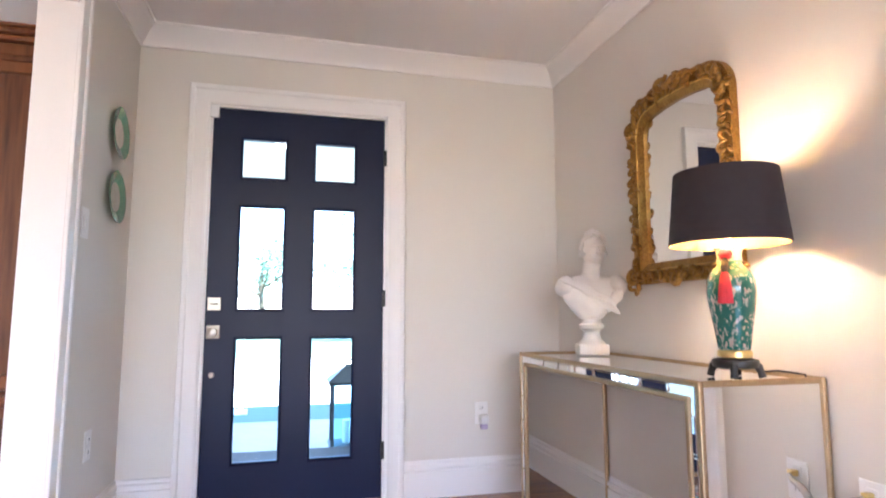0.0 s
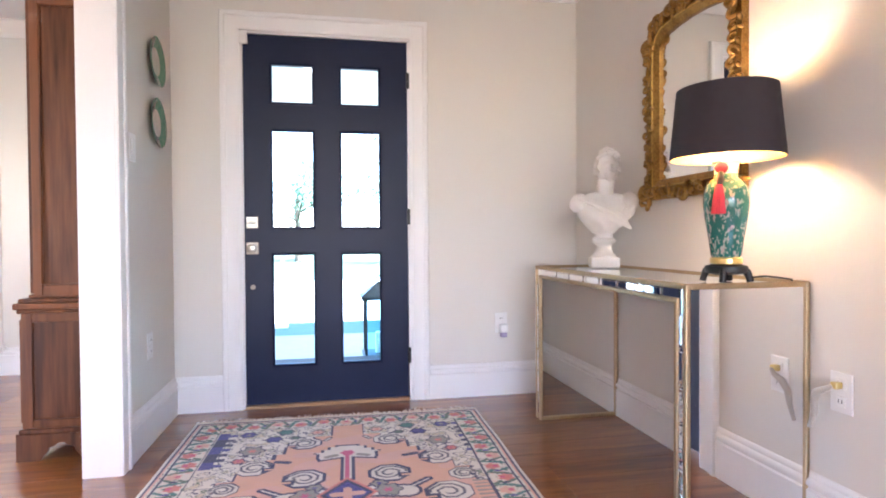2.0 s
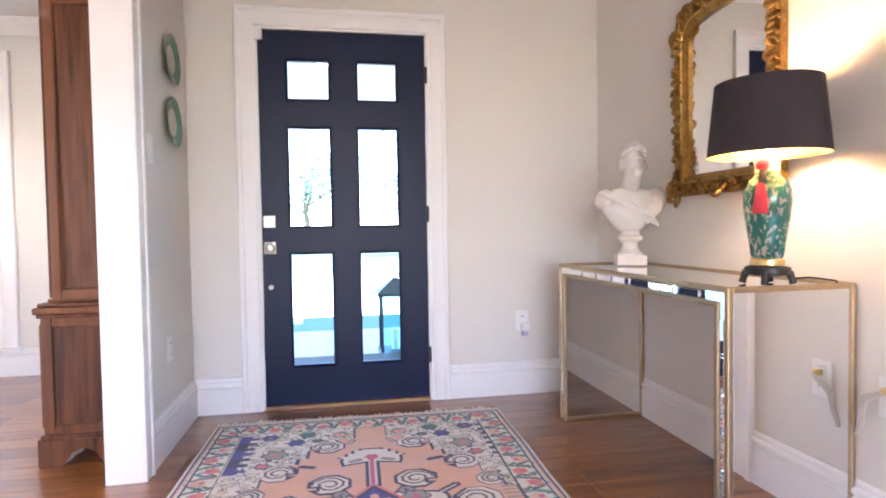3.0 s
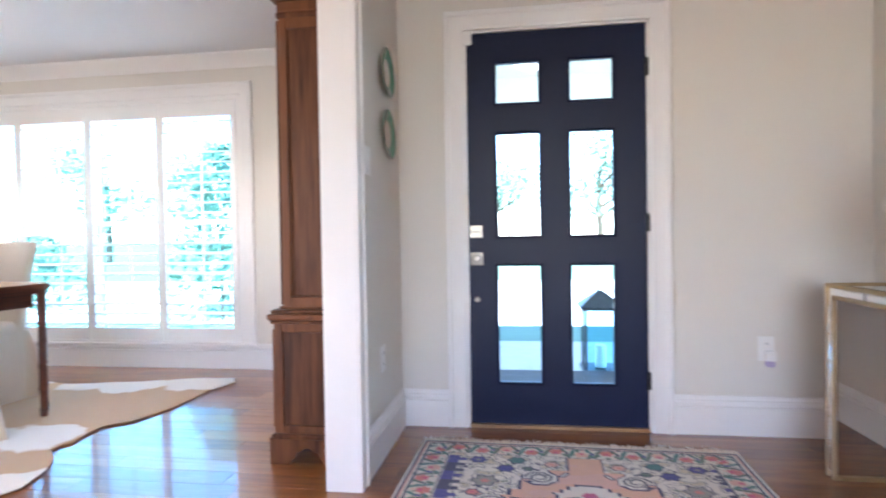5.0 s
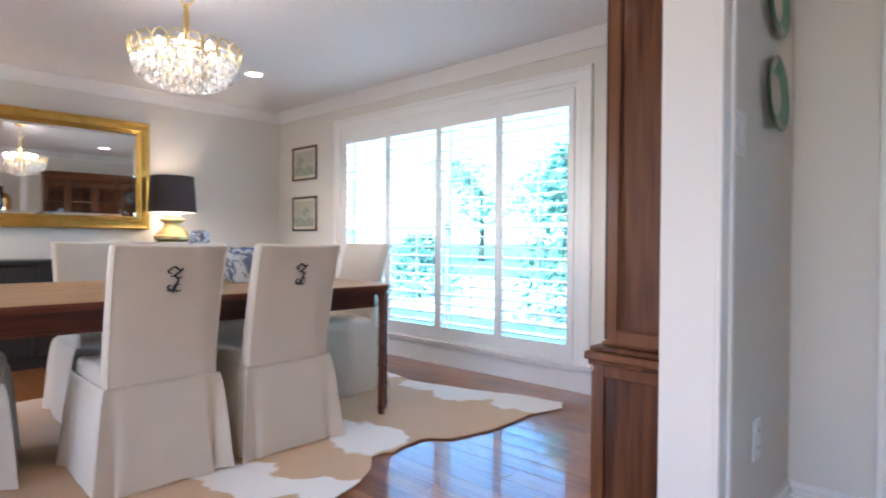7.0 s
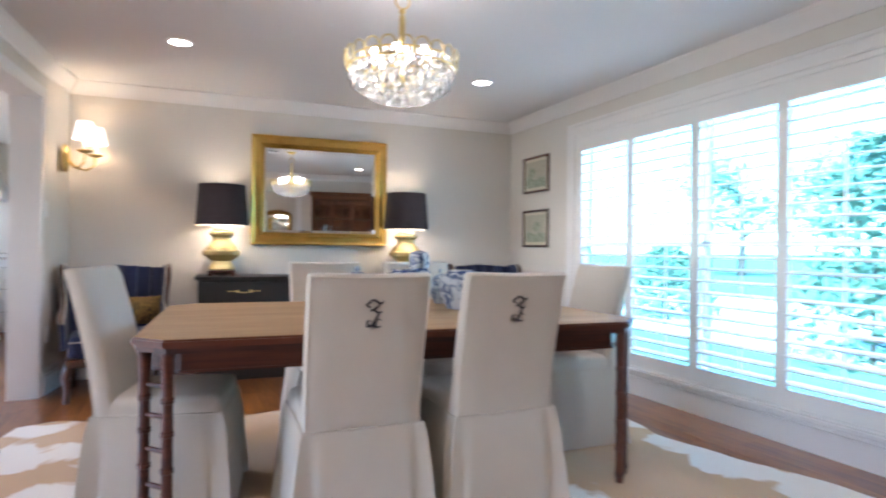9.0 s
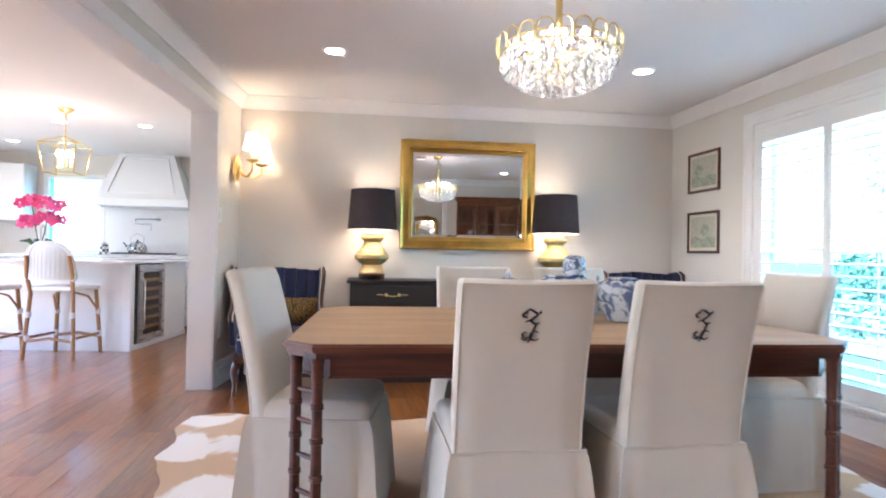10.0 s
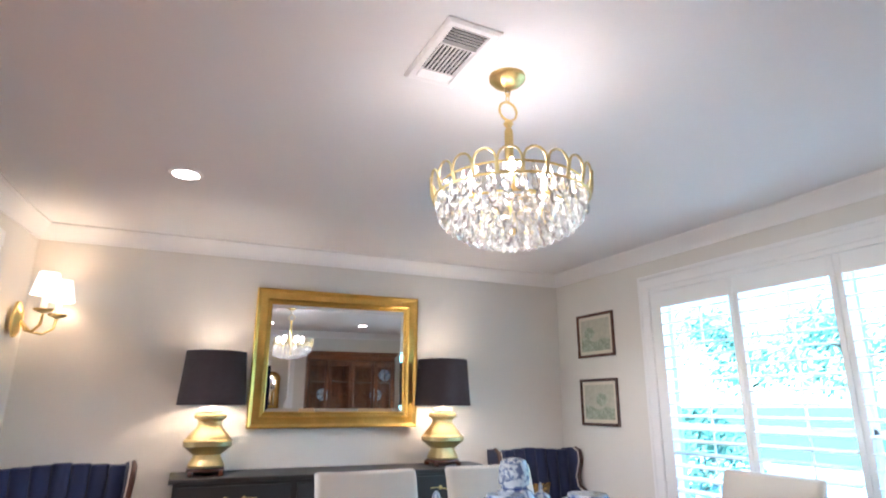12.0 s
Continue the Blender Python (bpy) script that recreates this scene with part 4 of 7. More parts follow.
# ceiling vent
vent = thing("ceiling_vent", pose(-3.05, 1.955, TOP), "white metal ceiling air vent with louvred grille", "vent")
part("frame", moved(picture_frame(0.37, 0.195, [(0, 0), (0, 0.006), (0.01, 0.012), (0.03, 0.012), (0.034, 0.004), (0.034, 0)]), pose(0, 0, 0, 90)), TRIM, vent)
# near-black sheet: the shade in the grille's gaps, put in as colour
part("backing", box(-0.16, 0.16, -0.07, 0.07, -0.003, -0.001), material("vent_gap_shade", (0.03, 0.03, 0.03), 0.9), vent)
for k in range(6):
    part("slat", box(0.074 + k * 0.0145, 0.0755 + k * 0.0145, -0.062, 0.062, -0.01, -0.003), TRIM, vent)
for k in range(9):
    part("slat", box(-0.1, 0.056, -0.0605 + k * 0.0145, -0.056 + k * 0.0145, -0.009, -0.0035), TRIM, vent)
part("divider", box(0.058, 0.066, -0.064, 0.064, -0.012, -0.002), TRIM, vent)
part("damper_plate", box(-0.155, -0.104, -0.064, 0.064, -0.011, -0.003, 0.002), TRIM, vent)


def downlight(x, y, watts, cone=120):
    d = thing("downlight", pose(x, y, TOP), "round recessed ceiling downlight, lit", "downlight", "recessed downlights")
    ringb = bmesh.new()
    merge(ringb, moved(drum(0.078, 0.085, -0.006, 0.0, 32, 0.014), pose(0, 0, 0)))
    part("trim_ring", ringb, TRIM, d)
    part("lens", lathe([(0.066, -0.004), (0.066, -0.001)], 32), DOWN, d)
    lamp("downlight_beam", "SPOT", look((x, y, TOP - 0.02), (x, y, 0)), watts, (1.0, 0.9, 0.78), cone=cone, size=0.06)


for x, y in ((-4.54, 3.41), (-4.6, 1.19), (-1.6, 3.35), (-1.6, 1.0)):
    downlight(x, y, 5.6 if x < -3 else 4.6)

# sconce by the kitchen opening
sc = thing("wall_sconce", pose(-5.76, 0.36, 1.79, 0, 0, -10) @ Matrix.Scale(1.3, 4), "brass two-arm wall sconce with small white shades, lit", "sconce")
part("backplate", moved(lathe([(0.05, 0), (0.05, 0.012), (0.04, 0.02), (0.015, 0.03)], 20), pose(0, 0, 0, -90) @ Matrix.Diagonal((1, 1.7, 1, 1))), BRASS, sc, smooth=40)
SHADELIT = glowing("lit_white_shade", (1.0, 0.9, 0.75), 0.2)
for s in (-1, 1):
    arm = part("arm", tube([(0, 0.02, 0), (s * 0.03, 0.06, -0.055), (s * 0.06, 0.1, -0.06), (s * 0.085, 0.135, -0.03), (s * 0.09, 0.14, 0.02)], 0.006, 8), BRASS, sc, smooth=60)
    part("drip_cup", moved(lathe([(0.008, 0), (0.038, 0.012), (0.042, 0.02), (0.01, 0.022)], 18), pose(s * 0.09, 0.14, 0.02)), BRASS, arm, smooth=40)
    part("candle_sleeve", moved(lathe([(0.013, 0.02), (0.013, 0.12), (0.01, 0.122)], 14), pose(s * 0.09, 0.14, 0.02)), PLASTIC, arm, smooth=40)
    part("shade", moved(drum(0.064, 0.042, 0.085, 0.19, 28, 0.002), pose(s * 0.09, 0.14, 0.02)), SHADELIT, arm, "glowing white fabric shade", smooth=40)
    p = sc.matrix_world @ Vector((s * 0.09, 0.14, 0.15))
    lamp("sconce_light", "POINT", Matrix.Translation(p), 0.28, WARM, size=0.03)

# chandelier
WHITEBULB = glowing("lit_clear_bulb", (1.0, 0.93, 0.84), 4)
CH = thing("chandelier", pose(-3.085, 2.203, TOP), "gilt chandelier with scalloped ring and tiers of crystal drops, lit", "chandelier")
part("canopy", lathe([(0.02, -0.045), (0.05, -0.03), (0.066, -0.012), (0.066, 0)], 28), BRASS, CH, smooth=40)
for k, z in enumerate((-0.058, -0.085)):
    part("chain_link", tube([((0.009 if k else 0) * math.cos(a) + 0, (0 if k else 0.009) * math.cos(a), z + 0.019 * math.sin(a)) for a in np.linspace(0, 2 * math.pi, 13)[:-1]], 0.0028, 6, closed=True), BRASS, CH, smooth=60)
part("ring_link", tube([(0, 0.036 * math.cos(a), -0.138 + 0.036 * math.sin(a)) for a in np.linspace(0, 2 * math.pi, 21)[:-1]], 0.0045, 8, closed=True), BRASS, CH, smooth=60)
part("stem", lathe([(0.004, -0.17), (0.014, -0.178), (0.018, -0.188), (0.012, -0.198), (0.008, -0.205), (0.014, -0.212), (0.0155, -0.222), (0.0155, -0.33), (0.01, -0.34), (0.01, -0.56), (0.03, -0.57), (0.03, -0.58), (0.012, -0.6)], 16), BRASS, CH, smooth=40)
RZ, RR = -0.405, 0.276
for k in range(22):
    # tall round-headed hoops, their feet leaning in to the crystal basket
    pts = []
    for j in range(17):
        bend = math.pi * min(1, max(0, (j - 4) / 8))
        along = -math.cos(bend) * 0.47
        up = 0.04 * math.sin(bend) - 0.01 * (max(0, 4 - j) + max(0, j - 12))
        a, q = 2 * math.pi * (k + along) / 22, RR + 0.25 * min(0, up)
        pts.append((q * math.cos(a), q * math.sin(a), RZ - 0.035 + up))
    part("scallop", tube(pts, 0.0045, 6), OLDBRASS, CH, smooth=60)
for r, z in ((0.266, -0.48), (0.245, -0.435), (0.19, -0.51), (0.11, -0.565)):
    part("hoop", tube([(r * math.cos(a), r * math.sin(a), z) for a in np.linspace(0, 2 * math.pi, 49)[:-1]], 0.004, 6, closed=True), BRASS, CH, smooth=60)
for k in range(6):
    a = 2 * math.pi * (k + 0.5) / 6
    part("spoke", tube([(0, 0, -0.46), (0.266 * math.cos(a), 0.266 * math.sin(a), -0.48)], 0.0035, 6), BRASS, CH)
    b = part("candle_socket", moved(lathe([(0.012, -0.04), (0.014, 0), (0.012, 0.006)], 12), pose(0.14 * math.cos(a), 0.14 * math.sin(a), -0.45)), BRASS, CH, smooth=40)
    part("bulb", moved(lathe([(0.008, 0), (0.017, 0.016), (0.02, 0.032), (0.012, 0.052), (0.003, 0.066)], 12), pose(0.14 * math.cos(a), 0.14 * math.sin(a), -0.444)), WHITEBULB, b, smooth=60)
    lamp("chandelier_light", "POINT", pose(-3.085 + 0.14 * math.cos(a), 2.203 + 0.14 * math.sin(a), TOP - 0.39), 0.13, (1.0, 0.92, 0.85), size=0.02)
CRYSTAL = clear("crystal", (1, 1, 1), 0.04, 1.45)
CRYSTAL.node_tree.nodes["Principled BSDF"].inputs["Transmission Weight"].default_value = 0.8
drop = None
for r, z, n, s in ((0.245, -0.435, 34, 0.95), (0.25, -0.472, 34, 1.0), (0.236, -0.505, 31, 1.0), (0.208, -0.527, 27, 1.0), (0.178, -0.545, 24, 1.0), (0.146, -0.558, 20, 1.0), (0.112, -0.569, 16, 1.0), (0.076, -0.576, 11, 1.0), (0.038, -0.58, 6, 1.0), (0.205, -0.445, 26, 0.95), (0.15, -0.495, 18, 0.9)):
    for k in range(n):
        a = 2 * math.pi * (k + 0.5 * (n % 2) + 0.23 * r * 10) / n
        if drop is None:
            bm = bmesh.new()
            prof = [(0.0008, 0.0), (0.007, -0.01), (0.013, -0.028), (0.0165, -0.042), (0.012, -0.055), (0.0008, -0.064)]
            rows = [[bm.verts.new((q * math.cos(2 * math.pi * i / 6), 0.62 * q * math.sin(2 * math.pi * i / 6), zz)) for i in range(6)] for q, zz in prof]
            for u, v in zip(rows, rows[1:]):
                for i in range(6):
                    bm.faces.new((u[i], u[(i + 1) % 6], v[(i + 1) % 6], v[i]))
            bm.faces.new(rows[0])
            bm.faces.new(rows[-1])
            ob = part("crystal_drop", bm, CRYSTAL, CH)
            drop = ob.data
        else:
            ob = new("crystal_drop", drop)
            ob.parent = CH
        ob.matrix_local = pose(r * math.cos(a), r * math.sin(a), z, random.uniform(-5, 5), random.uniform(-5, 5), math.degrees(a) + 90 + random.uniform(-25, 25)) @ Matrix.Scale(s, 4)

# blue and white porcelain on the table
CHINA = material("blue_white_porcelain", (0.74, 0.77, 0.8), 0.08, spots=0.0)
cn, cl = CHINA.node_tree.nodes, CHINA.node_tree.links
pat = cn.new("ShaderNodeTexNoise")
pat.inputs["Scale"].default_value, pat.inputs["Detail"].default_value, pat.inputs["Distortion"].default_value = 5.5, 1.6, 0.6
cut = cn.new("ShaderNodeMapRange")
cut.inputs["From Min"].default_value, cut.inputs["From Max"].default_value = 0.46, 0.6
cl.new(pat.outputs["Fac"], cut.inputs["Value"])
blue = cn.new("ShaderNodeMix")
blue.data_type = "RGBA"
blue.inputs["A"].default_value, blue.inputs["B"].default_value = (0.56, 0.58, 0.6, 1), (0.12, 0.155, 0.25, 1)
cl.new(cut.outputs[0], blue.inputs["Factor"])
cl.new(blue.outputs["Result"], cn["Principled BSDF"].inputs["Base Color"])
NAVYGLAZE = material("cobalt_glaze", (0.03, 0.06, 0.22), 0.1)


def jar(x, y, r, h, label, lid=True, name="porcelain_jar"):
    j = thing(name, pose(x, y, 0.775), label, "jar", "porcelain on the table")
    part("body", lathe([(0.5 * r, 0), (0.62 * r, 0.004), (0.66 * r, 0.02), (0.86 * r, 0.3 * h), (r, 0.6 * h), (0.97 * r, 0.78 * h), (0.8 * r, 0.9 * h), (0.6 * r, 0.94 * h), (0.58 * r, h), (0.54 * r, h)], 36), CHINA, j, smooth=40)
    part("neck_band", lathe([(0.6 * r, 0.935 * h), (0.63 * r, 0.945 * h), (0.6 * r, 0.96 * h)], 36), NAVYGLAZE, j, smooth=60)
    if lid:
        cap = part("lid", moved(lathe([(0.64 * r, 0), (0.66 * r, 0.01), (0.55 * r, 0.025), (0.2 * r, 0.038), (0.07 * r, 0.044)], 30), pose(0, 0, h)), CHINA, j, smooth=40)
        part("finial", moved(lathe([(0.1 * r, 0.04), (0.14 * r, 0.052), (0.1 * r, 0.066), (0.02 * r, 0.075)], 14), pose(0, 0, h)), CHINA, cap, smooth=60)


jar(-3.30, 2.635, 0.122, 0.215, "round blue and white porcelain ginger jar on the dining table", False)
jar(-3.42, 2.085, 0.115, 0.165, "low blue and white lidded porcelain jar on the dining table")
jar(-3.38, 2.335, 0.113, 0.22, "blue and white porcelain jar with stepped rim on the dining table", False)
jar(-3.63, 2.66, 0.065, 0.14, "small blue and white lidded porcelain pot on the dining table")
jar(-3.58, 2.5, 0.085, 0.22, "tall blue and white porcelain vase on the dining table", False)
cup = thing("porcelain_cup", pose(-3.58, 2.5, 0.995), "blue and white porcelain cup set upside down on the vase", "cup")
part("bowl", lathe([(0.058, 0), (0.062, 0.01), (0.06, 0.06), (0.05, 0.09), (0.02, 0.1)], 28), CHINA, cup, smooth=40)

# cowhide rug
HIDE = material("cowhide_hair", (0.62, 0.58, 0.52), 0.85, bump=0.4, fine=300, sheen=0.3)
hn, hl = HIDE.node_tree.nodes, HIDE.node_tree.links
att = hn.new("ShaderNodeAttribute")
att.attribute_name = "patch"
nz = hn.new("ShaderNodeTexNoise")
nz.inputs["Scale"].default_value, nz.inputs["Detail"].default_value = 10, 6
su = hn.new("ShaderNodeMath")
su.operation = "MULTIPLY_ADD"
su.inputs[1].default_value = 0.45
hl.new(nz.outputs["Fac"], su.inputs[0])
hl.new(att.outputs["Fac"], su.inputs[2])
st = hn.new("ShaderNodeMapRange")
st.inputs["From Min"].default_value, st.inputs["From Max"].default_value = 0.68, 0.80
hl.new(su.outputs[0], st.inputs["Value"])
tan = hn.new("ShaderNodeMix")
tan.data_type = "RGBA"
tan.inputs["A"].default_value, tan.inputs["B"].default_value = (0.74, 0.71, 0.66, 1), (0.5, 0.31, 0.145, 1)
hl.new(st.outputs[0], tan.inputs["Factor"])
hl.new(tan.outputs["Result"], hn["Principled BSDF"].inputs["Base Color"])
EDGE = [(-1.91, 4.09), (-1.85, 3.98), (-1.93, 3.71), (-1.9, 3.39), (-1.98, 3.1), (-2.1, 3.0), (-2.08, 2.93), (-2.07, 2.75), (-2.11, 2.68), (-1.98, 2.56), (-1.89, 2.4), (-1.86, 2.25), (-2.02, 1.85), (-2.3, 1.4), (-2.75, 0.85), (-2.95, 0.55),
        (-3.34, 0.48), (-3.6, 0.42), (-3.84, 0.33), (-4.1, 0.37), (-4.35, 0.29), (-4.6, 0.32), (-4.66, 0.5), (-4.58, 0.72), (-4.4, 1.0), (-4.35, 1.5), (-4.42, 2.1), (-4.3, 2.8), (-4.4, 3.4), (-4.1, 3.75), (-3.7, 3.75), (-3.4, 3.9), (-3.0, 3.83), (-2.56, 3.93), (-2.2, 4.06)]


def edge_gap(x, y):
    best, inside = 9, False
    for (ax, ay), (bx, by) in zip(EDGE, EDGE[1:] + EDGE[:1]):
        t = max(0, min(1, ((x - ax) * (bx - ax) + (y - ay) * (by - ay)) / ((bx - ax) ** 2 + (by - ay) ** 2)))
        best = min(best, math.hypot(x - ax - t * (bx - ax), y - ay - t * (by - ay)))
        if (ay > y) != (by > y) and x < (bx - ax) * (y - ay) / (by - ay) + ax:
            inside = not inside
    return best if inside else -best


# the white patches between the tan: middle and reach of each
WHITE = [(-2.1, 3.98, 0.24), (-3.35, 3.88, 0.16), (-2.92, 3.84, 0.16), (-2.5, 3.82, 0.18), (-2.27, 2.8, 0.2), (-2.52, 2.86, 0.13), (-1.86, 2.42, 0.09), (-1.93, 2.24, 0.12), (-2.1, 2.12, 0.13), (-2.33, 2.08, 0.15), (-2.5, 2.04, 0.11), (-2.0, 1.8, 0.16), (-2.3, 1.45, 0.2)]


def hair(x, y):
    wave = 0.11 * noise.noise((x * 5, y * 5, 7)) + 0.045 * noise.noise((x * 14, y * 14, 3))
    return min(max(0.0, min(1.0, 0.5 + 4.5 * (math.hypot(x - wx, y - wy) + wave - wr))) for wx, wy, wr in WHITE)


bm = bmesh.new()
patch = bm.verts.layers.float.new("patch")
step, grid = 0.035, {}
for i in range(86):
    for j in range(112):
        x, y = -4.72 + i * step, 0.22 + j * step
        d = edge_gap(x, y) + 0.018 * noise.noise((x * 6, y * 6, 1))
        if d > -step * 1.2:
            if d < 0:
                gx = (edge_gap(x + 0.01, y) - edge_gap(x - 0.01, y)) / 0.02
                gy = (edge_gap(x, y + 0.01) - edge_gap(x, y - 0.01)) / 0.02
                x, y = x - gx * d, y - gy * d
            v = bm.verts.new((x, y, 0.006 + 0.004 * noise.noise((x * 3, y * 3, 4)) * min(1, max(0, d) * 6)))
            m = hair(x, y)
            if y < 1.2:
                m = max(0.0, min(1.0, 0.53 + 1.1 * noise.noise((x * 3.4, y * 3.4, 12))))
            v[patch] = m
            grid[i, j] = v
for (i, j), v in grid.items():
    q = [grid.get(k) for k in ((i, j), (i + 1, j), (i + 1, j + 1), (i, j + 1))]
    if all(q):
        bm.faces.new(q)
hide = thing("cowhide_rug", pose(0, 0, 0), "tan and white cowhide rug under the dining table", "rug")
sheet = part("hide", bm, HIDE, hide, smooth=60)
solid = sheet.modifiers.new("thickness", "SOLIDIFY")
solid.thickness, solid.offset = 0.005, 1

# china cabinet against the partition, facing the dining room
hut = thing("china_cabinet", pose(-0.622, 2.615, 0), "tall walnut china cabinet with glazed arched doors, full of glassware", "cabinet")
W, BD, UD = 1.43, 0.305, 0.26
# base unit: local x runs out from the wall to -x, y along the wall
base = box(-BD, -0.005, 0.012, W - 0.012, 0.13, 0.63, 0.003)
part("base_body", base, HUTCH, hut)
for y0, y1, s in ((0.0, 0.012, -1), (W - 0.012, W, 1)):
    frm = bmesh.new()
    for b in ((-BD, -BD + 0.04, 0.13, 0.63), (-0.045, -0.005, 0.13, 0.63), (-BD + 0.04, -0.045, 0.59, 0.63), (-BD + 0.04, -0.045, 0.13, 0.175)):
        box(b[0], b[1], y0, y1, b[2], b[3], 0.003, frm)
    part("side_panel", frm, HUTCH, hut)
    fr2 = bmesh.new()
    for b in ((-UD, -UD + 0.036, 0.70, 1.98), (-0.041, -0.005, 0.70, 1.98), (-UD + 0.036, -0.041, 1.93, 1.98), (-UD + 0.036, -0.041, 0.70, 0.745)):
        box(b[0], b[1], y0 + 0.01, y1 + (0.014 if s < 0 else -0.01), b[2], b[3], 0.003, fr2)
    part("side_panel", fr2, HUTCH, hut)
    yb = y0 + 0.008 if s < 0 else y1 - 0.008
    part("side_moulding", tube([(-UD + 0.04, yb + 0.012 * -s * -1, 0.75), (-0.045, yb + 0.012, 0.75), (-0.045, yb + 0.012, 1.925), (-UD + 0.04, yb + 0.012, 1.925)] if s < 0 else [(-UD + 0.04, yb - 0.012, 0.75), (-0.045, yb - 0.012, 0.75), (-0.045, yb - 0.012, 1.925), (-UD + 0.04, yb - 0.012, 1.925)], 0.006, 6, closed=True), HUTCH, hut)
# waist moulding
for z0, z1, g in ((0.628, 0.645, 0.012), (0.645, 0.672, 0.022), (0.672, 0.69, 0.008), (0.69, 0.705, -0.02)):
    part("waist_moulding", box(-BD - g, -0.004, -g, W + g, z0, z1, 0.006), HUTCH, hut)
part("plinth_moulding", box(-BD - 0.012, -0.004, -0.012, W + 0.012, 0.115, 0.14, 0.007), HUTCH, hut)


def bracket(length):
    """A foot rail with a scalloped cut between its feet, from x = 0 to length, in the plane y = 0."""
    pts = [(0, 0), (0.075, 0), (0.085, 0.02), (0.1, 0.035), (0.105, 0.055), (0.125, 0.06), (0.145, 0.075), (length - 0.145, 0.075), (length - 0.125, 0.06), (length - 0.105, 0.055), (length - 0.1, 0.035), (length - 0.085, 0.02), (length - 0.075, 0), (length, 0), (length, 0.118), (0, 0.118)]
    return prism(pts, 0, 0.018)


for y in (0.0, W - 0.018):
    part("bracket_foot", moved(bracket(BD + 0.005), pose(-BD - 0.008, y + 0.018, 0, 90)), HUTCH, hut)
part("bracket_foot", moved(bracket(W), pose(-BD - 0.008, W, 0, 90, 0, -90)), HUTCH, hut)
# upper unit: back, ends, shelves, top
part("back_board", box(-0.018, -0.004, 0.02, W - 0.02, 0.70, 1.98), HUTCH, hut)
for y in (0.018, W - 0.03):
    part("end_board", box(-UD + 0.004, -0.018, y, y + 0.012, 0.70, 1.98), HUTCH, hut)
for z in (1.0, 1.32, 1.64):
    part("shelf", box(-UD + 0.03, -0.018, 0.03, W - 0.03, z, z + 0.016, 0.002), HUTCH, hut)
for z0, z1, g in ((1.975, 2.0, 0.01), (2.0, 2.05, 0.006), (2.05, 2.075, 0.03), (2.075, 2.1, 0.05), (2.1, 2.115, 0.058)):
    part("cornice", box(-UD - g, -0.004, -g + 0.012, W + g - 0.012, z0, z1, 0.008), HUTCH, hut)
PANE = clear("cabinet_glass", (1, 1, 1), ior=1.1)
for y0, y1 in ((0.02, 0.33), (0.345, 0.715), (0.72, 1.085), (1.1, 1.41)):
    d = bmesh.new()
    for b in ((y0, y0 + 0.045, 0.71, 1.97), (y1 - 0.045, y1, 0.71, 1.97), (y0 + 0.045, y1 - 0.045, 0.71, 0.77), (y0 + 0.045, y1 - 0.045, 1.88, 1.97)):
        box(-UD - 0.016, -UD + 0.006, *b, 0.004, d)
    door_ob = part("glazed_door", d, HUTCH, hut)
    mid, r = (y0 + y1) / 2, (y1 - y0) / 2 - 0.05
    arch = tube([(-UD - 0.008, mid + r * math.cos(a), 1.74 + 0.12 * math.sin(a)) for a in np.linspace(0, math.pi, 15)], 0.007, 6)
    tube([(-UD - 0.008, mid, 0.77), (-UD - 0.008, mid, 1.86)], 0.006, 6, arch)
    for z in (1.1, 1.45):
        tube([(-UD - 0.008, y0 + 0.045, z), (-UD - 0.008, y1 - 0.045, z)], 0.006, 6, arch)
    part("muntin", arch, HUTCH, door_ob)
    g = part("pane", box(-UD - 0.002, -UD + 0.002, y0 + 0.045, y1 - 0.045, 0.77, 1.88), PANE, door_ob)
    g.visible_shadow = False
for y0, y1 in ((0.02, 0.345), (0.36, 0.71), (0.72, 1.07), (1.085, 1.41)):
    dd = part("lower_door", box(-BD - 0.016, -BD, y0, y1, 0.16, 0.60, 0.004), HUTCH, hut)
    part("raised_panel", box(-BD - 0.024, -BD - 0.016, y0 + 0.06, y1 - 0.06, 0.22, 0.54, 0.007), HUTCH, dd)
    part("knob", moved(lathe([(0.006, 0), (0.012, 0.012), (0.01, 0.02)], 10), pose(-BD - 0.016, y1 - 0.03, 0.4, 0, -90)), BRASS, dd)
GLASSWARE = clear("glassware", (1, 1, 1), 0.0, 1.3)
rr = random.Random(2)
for z in (0.705, 1.016, 1.336, 1.656):
    for k in range(8):
        y = 0.12 + k * 0.17 + rr.uniform(-0.02, 0.02)
        if rr.random() < 0.45:
            t = thing("plate", pose(-0.622 - 0.05, 2.615 + y, z + 0.105, 0, -78), "white patterned china plate standing in the cabinet", "plate", "china in the cabinet")
            part("dish", lathe([(0.05, 0), (0.055, 0.003), (0.09, 0.012), (0.1, 0.014), (0.09, 0.008), (0.05, 0.001)], 20), CHINA, t)
        else:
            t = thing("goblet", pose(-0.622 - 0.13, 2.615 + y, z), "clear crystal goblet in the cabinet", "glass", "glasses in the cabinet")
            part("bowl", lathe([(0.03, 0), (0.03, 0.003), (0.005, 0.008), (0.005, 0.07), (0.025, 0.09), (0.034, 0.12), (0.032, 0.16), (0.03, 0.16), (0.03, 0.12), (0.01, 0.09)], 14), GLASSWARE, t)

# ---- hall ----
# mirrored console: a slab top and two slab ends, mirror faces with gilt edges
CX0, CX1, CY0, CY1, CZ, CT = 1.397, 1.826, 1.455, 2.745, 0.787, 0.056
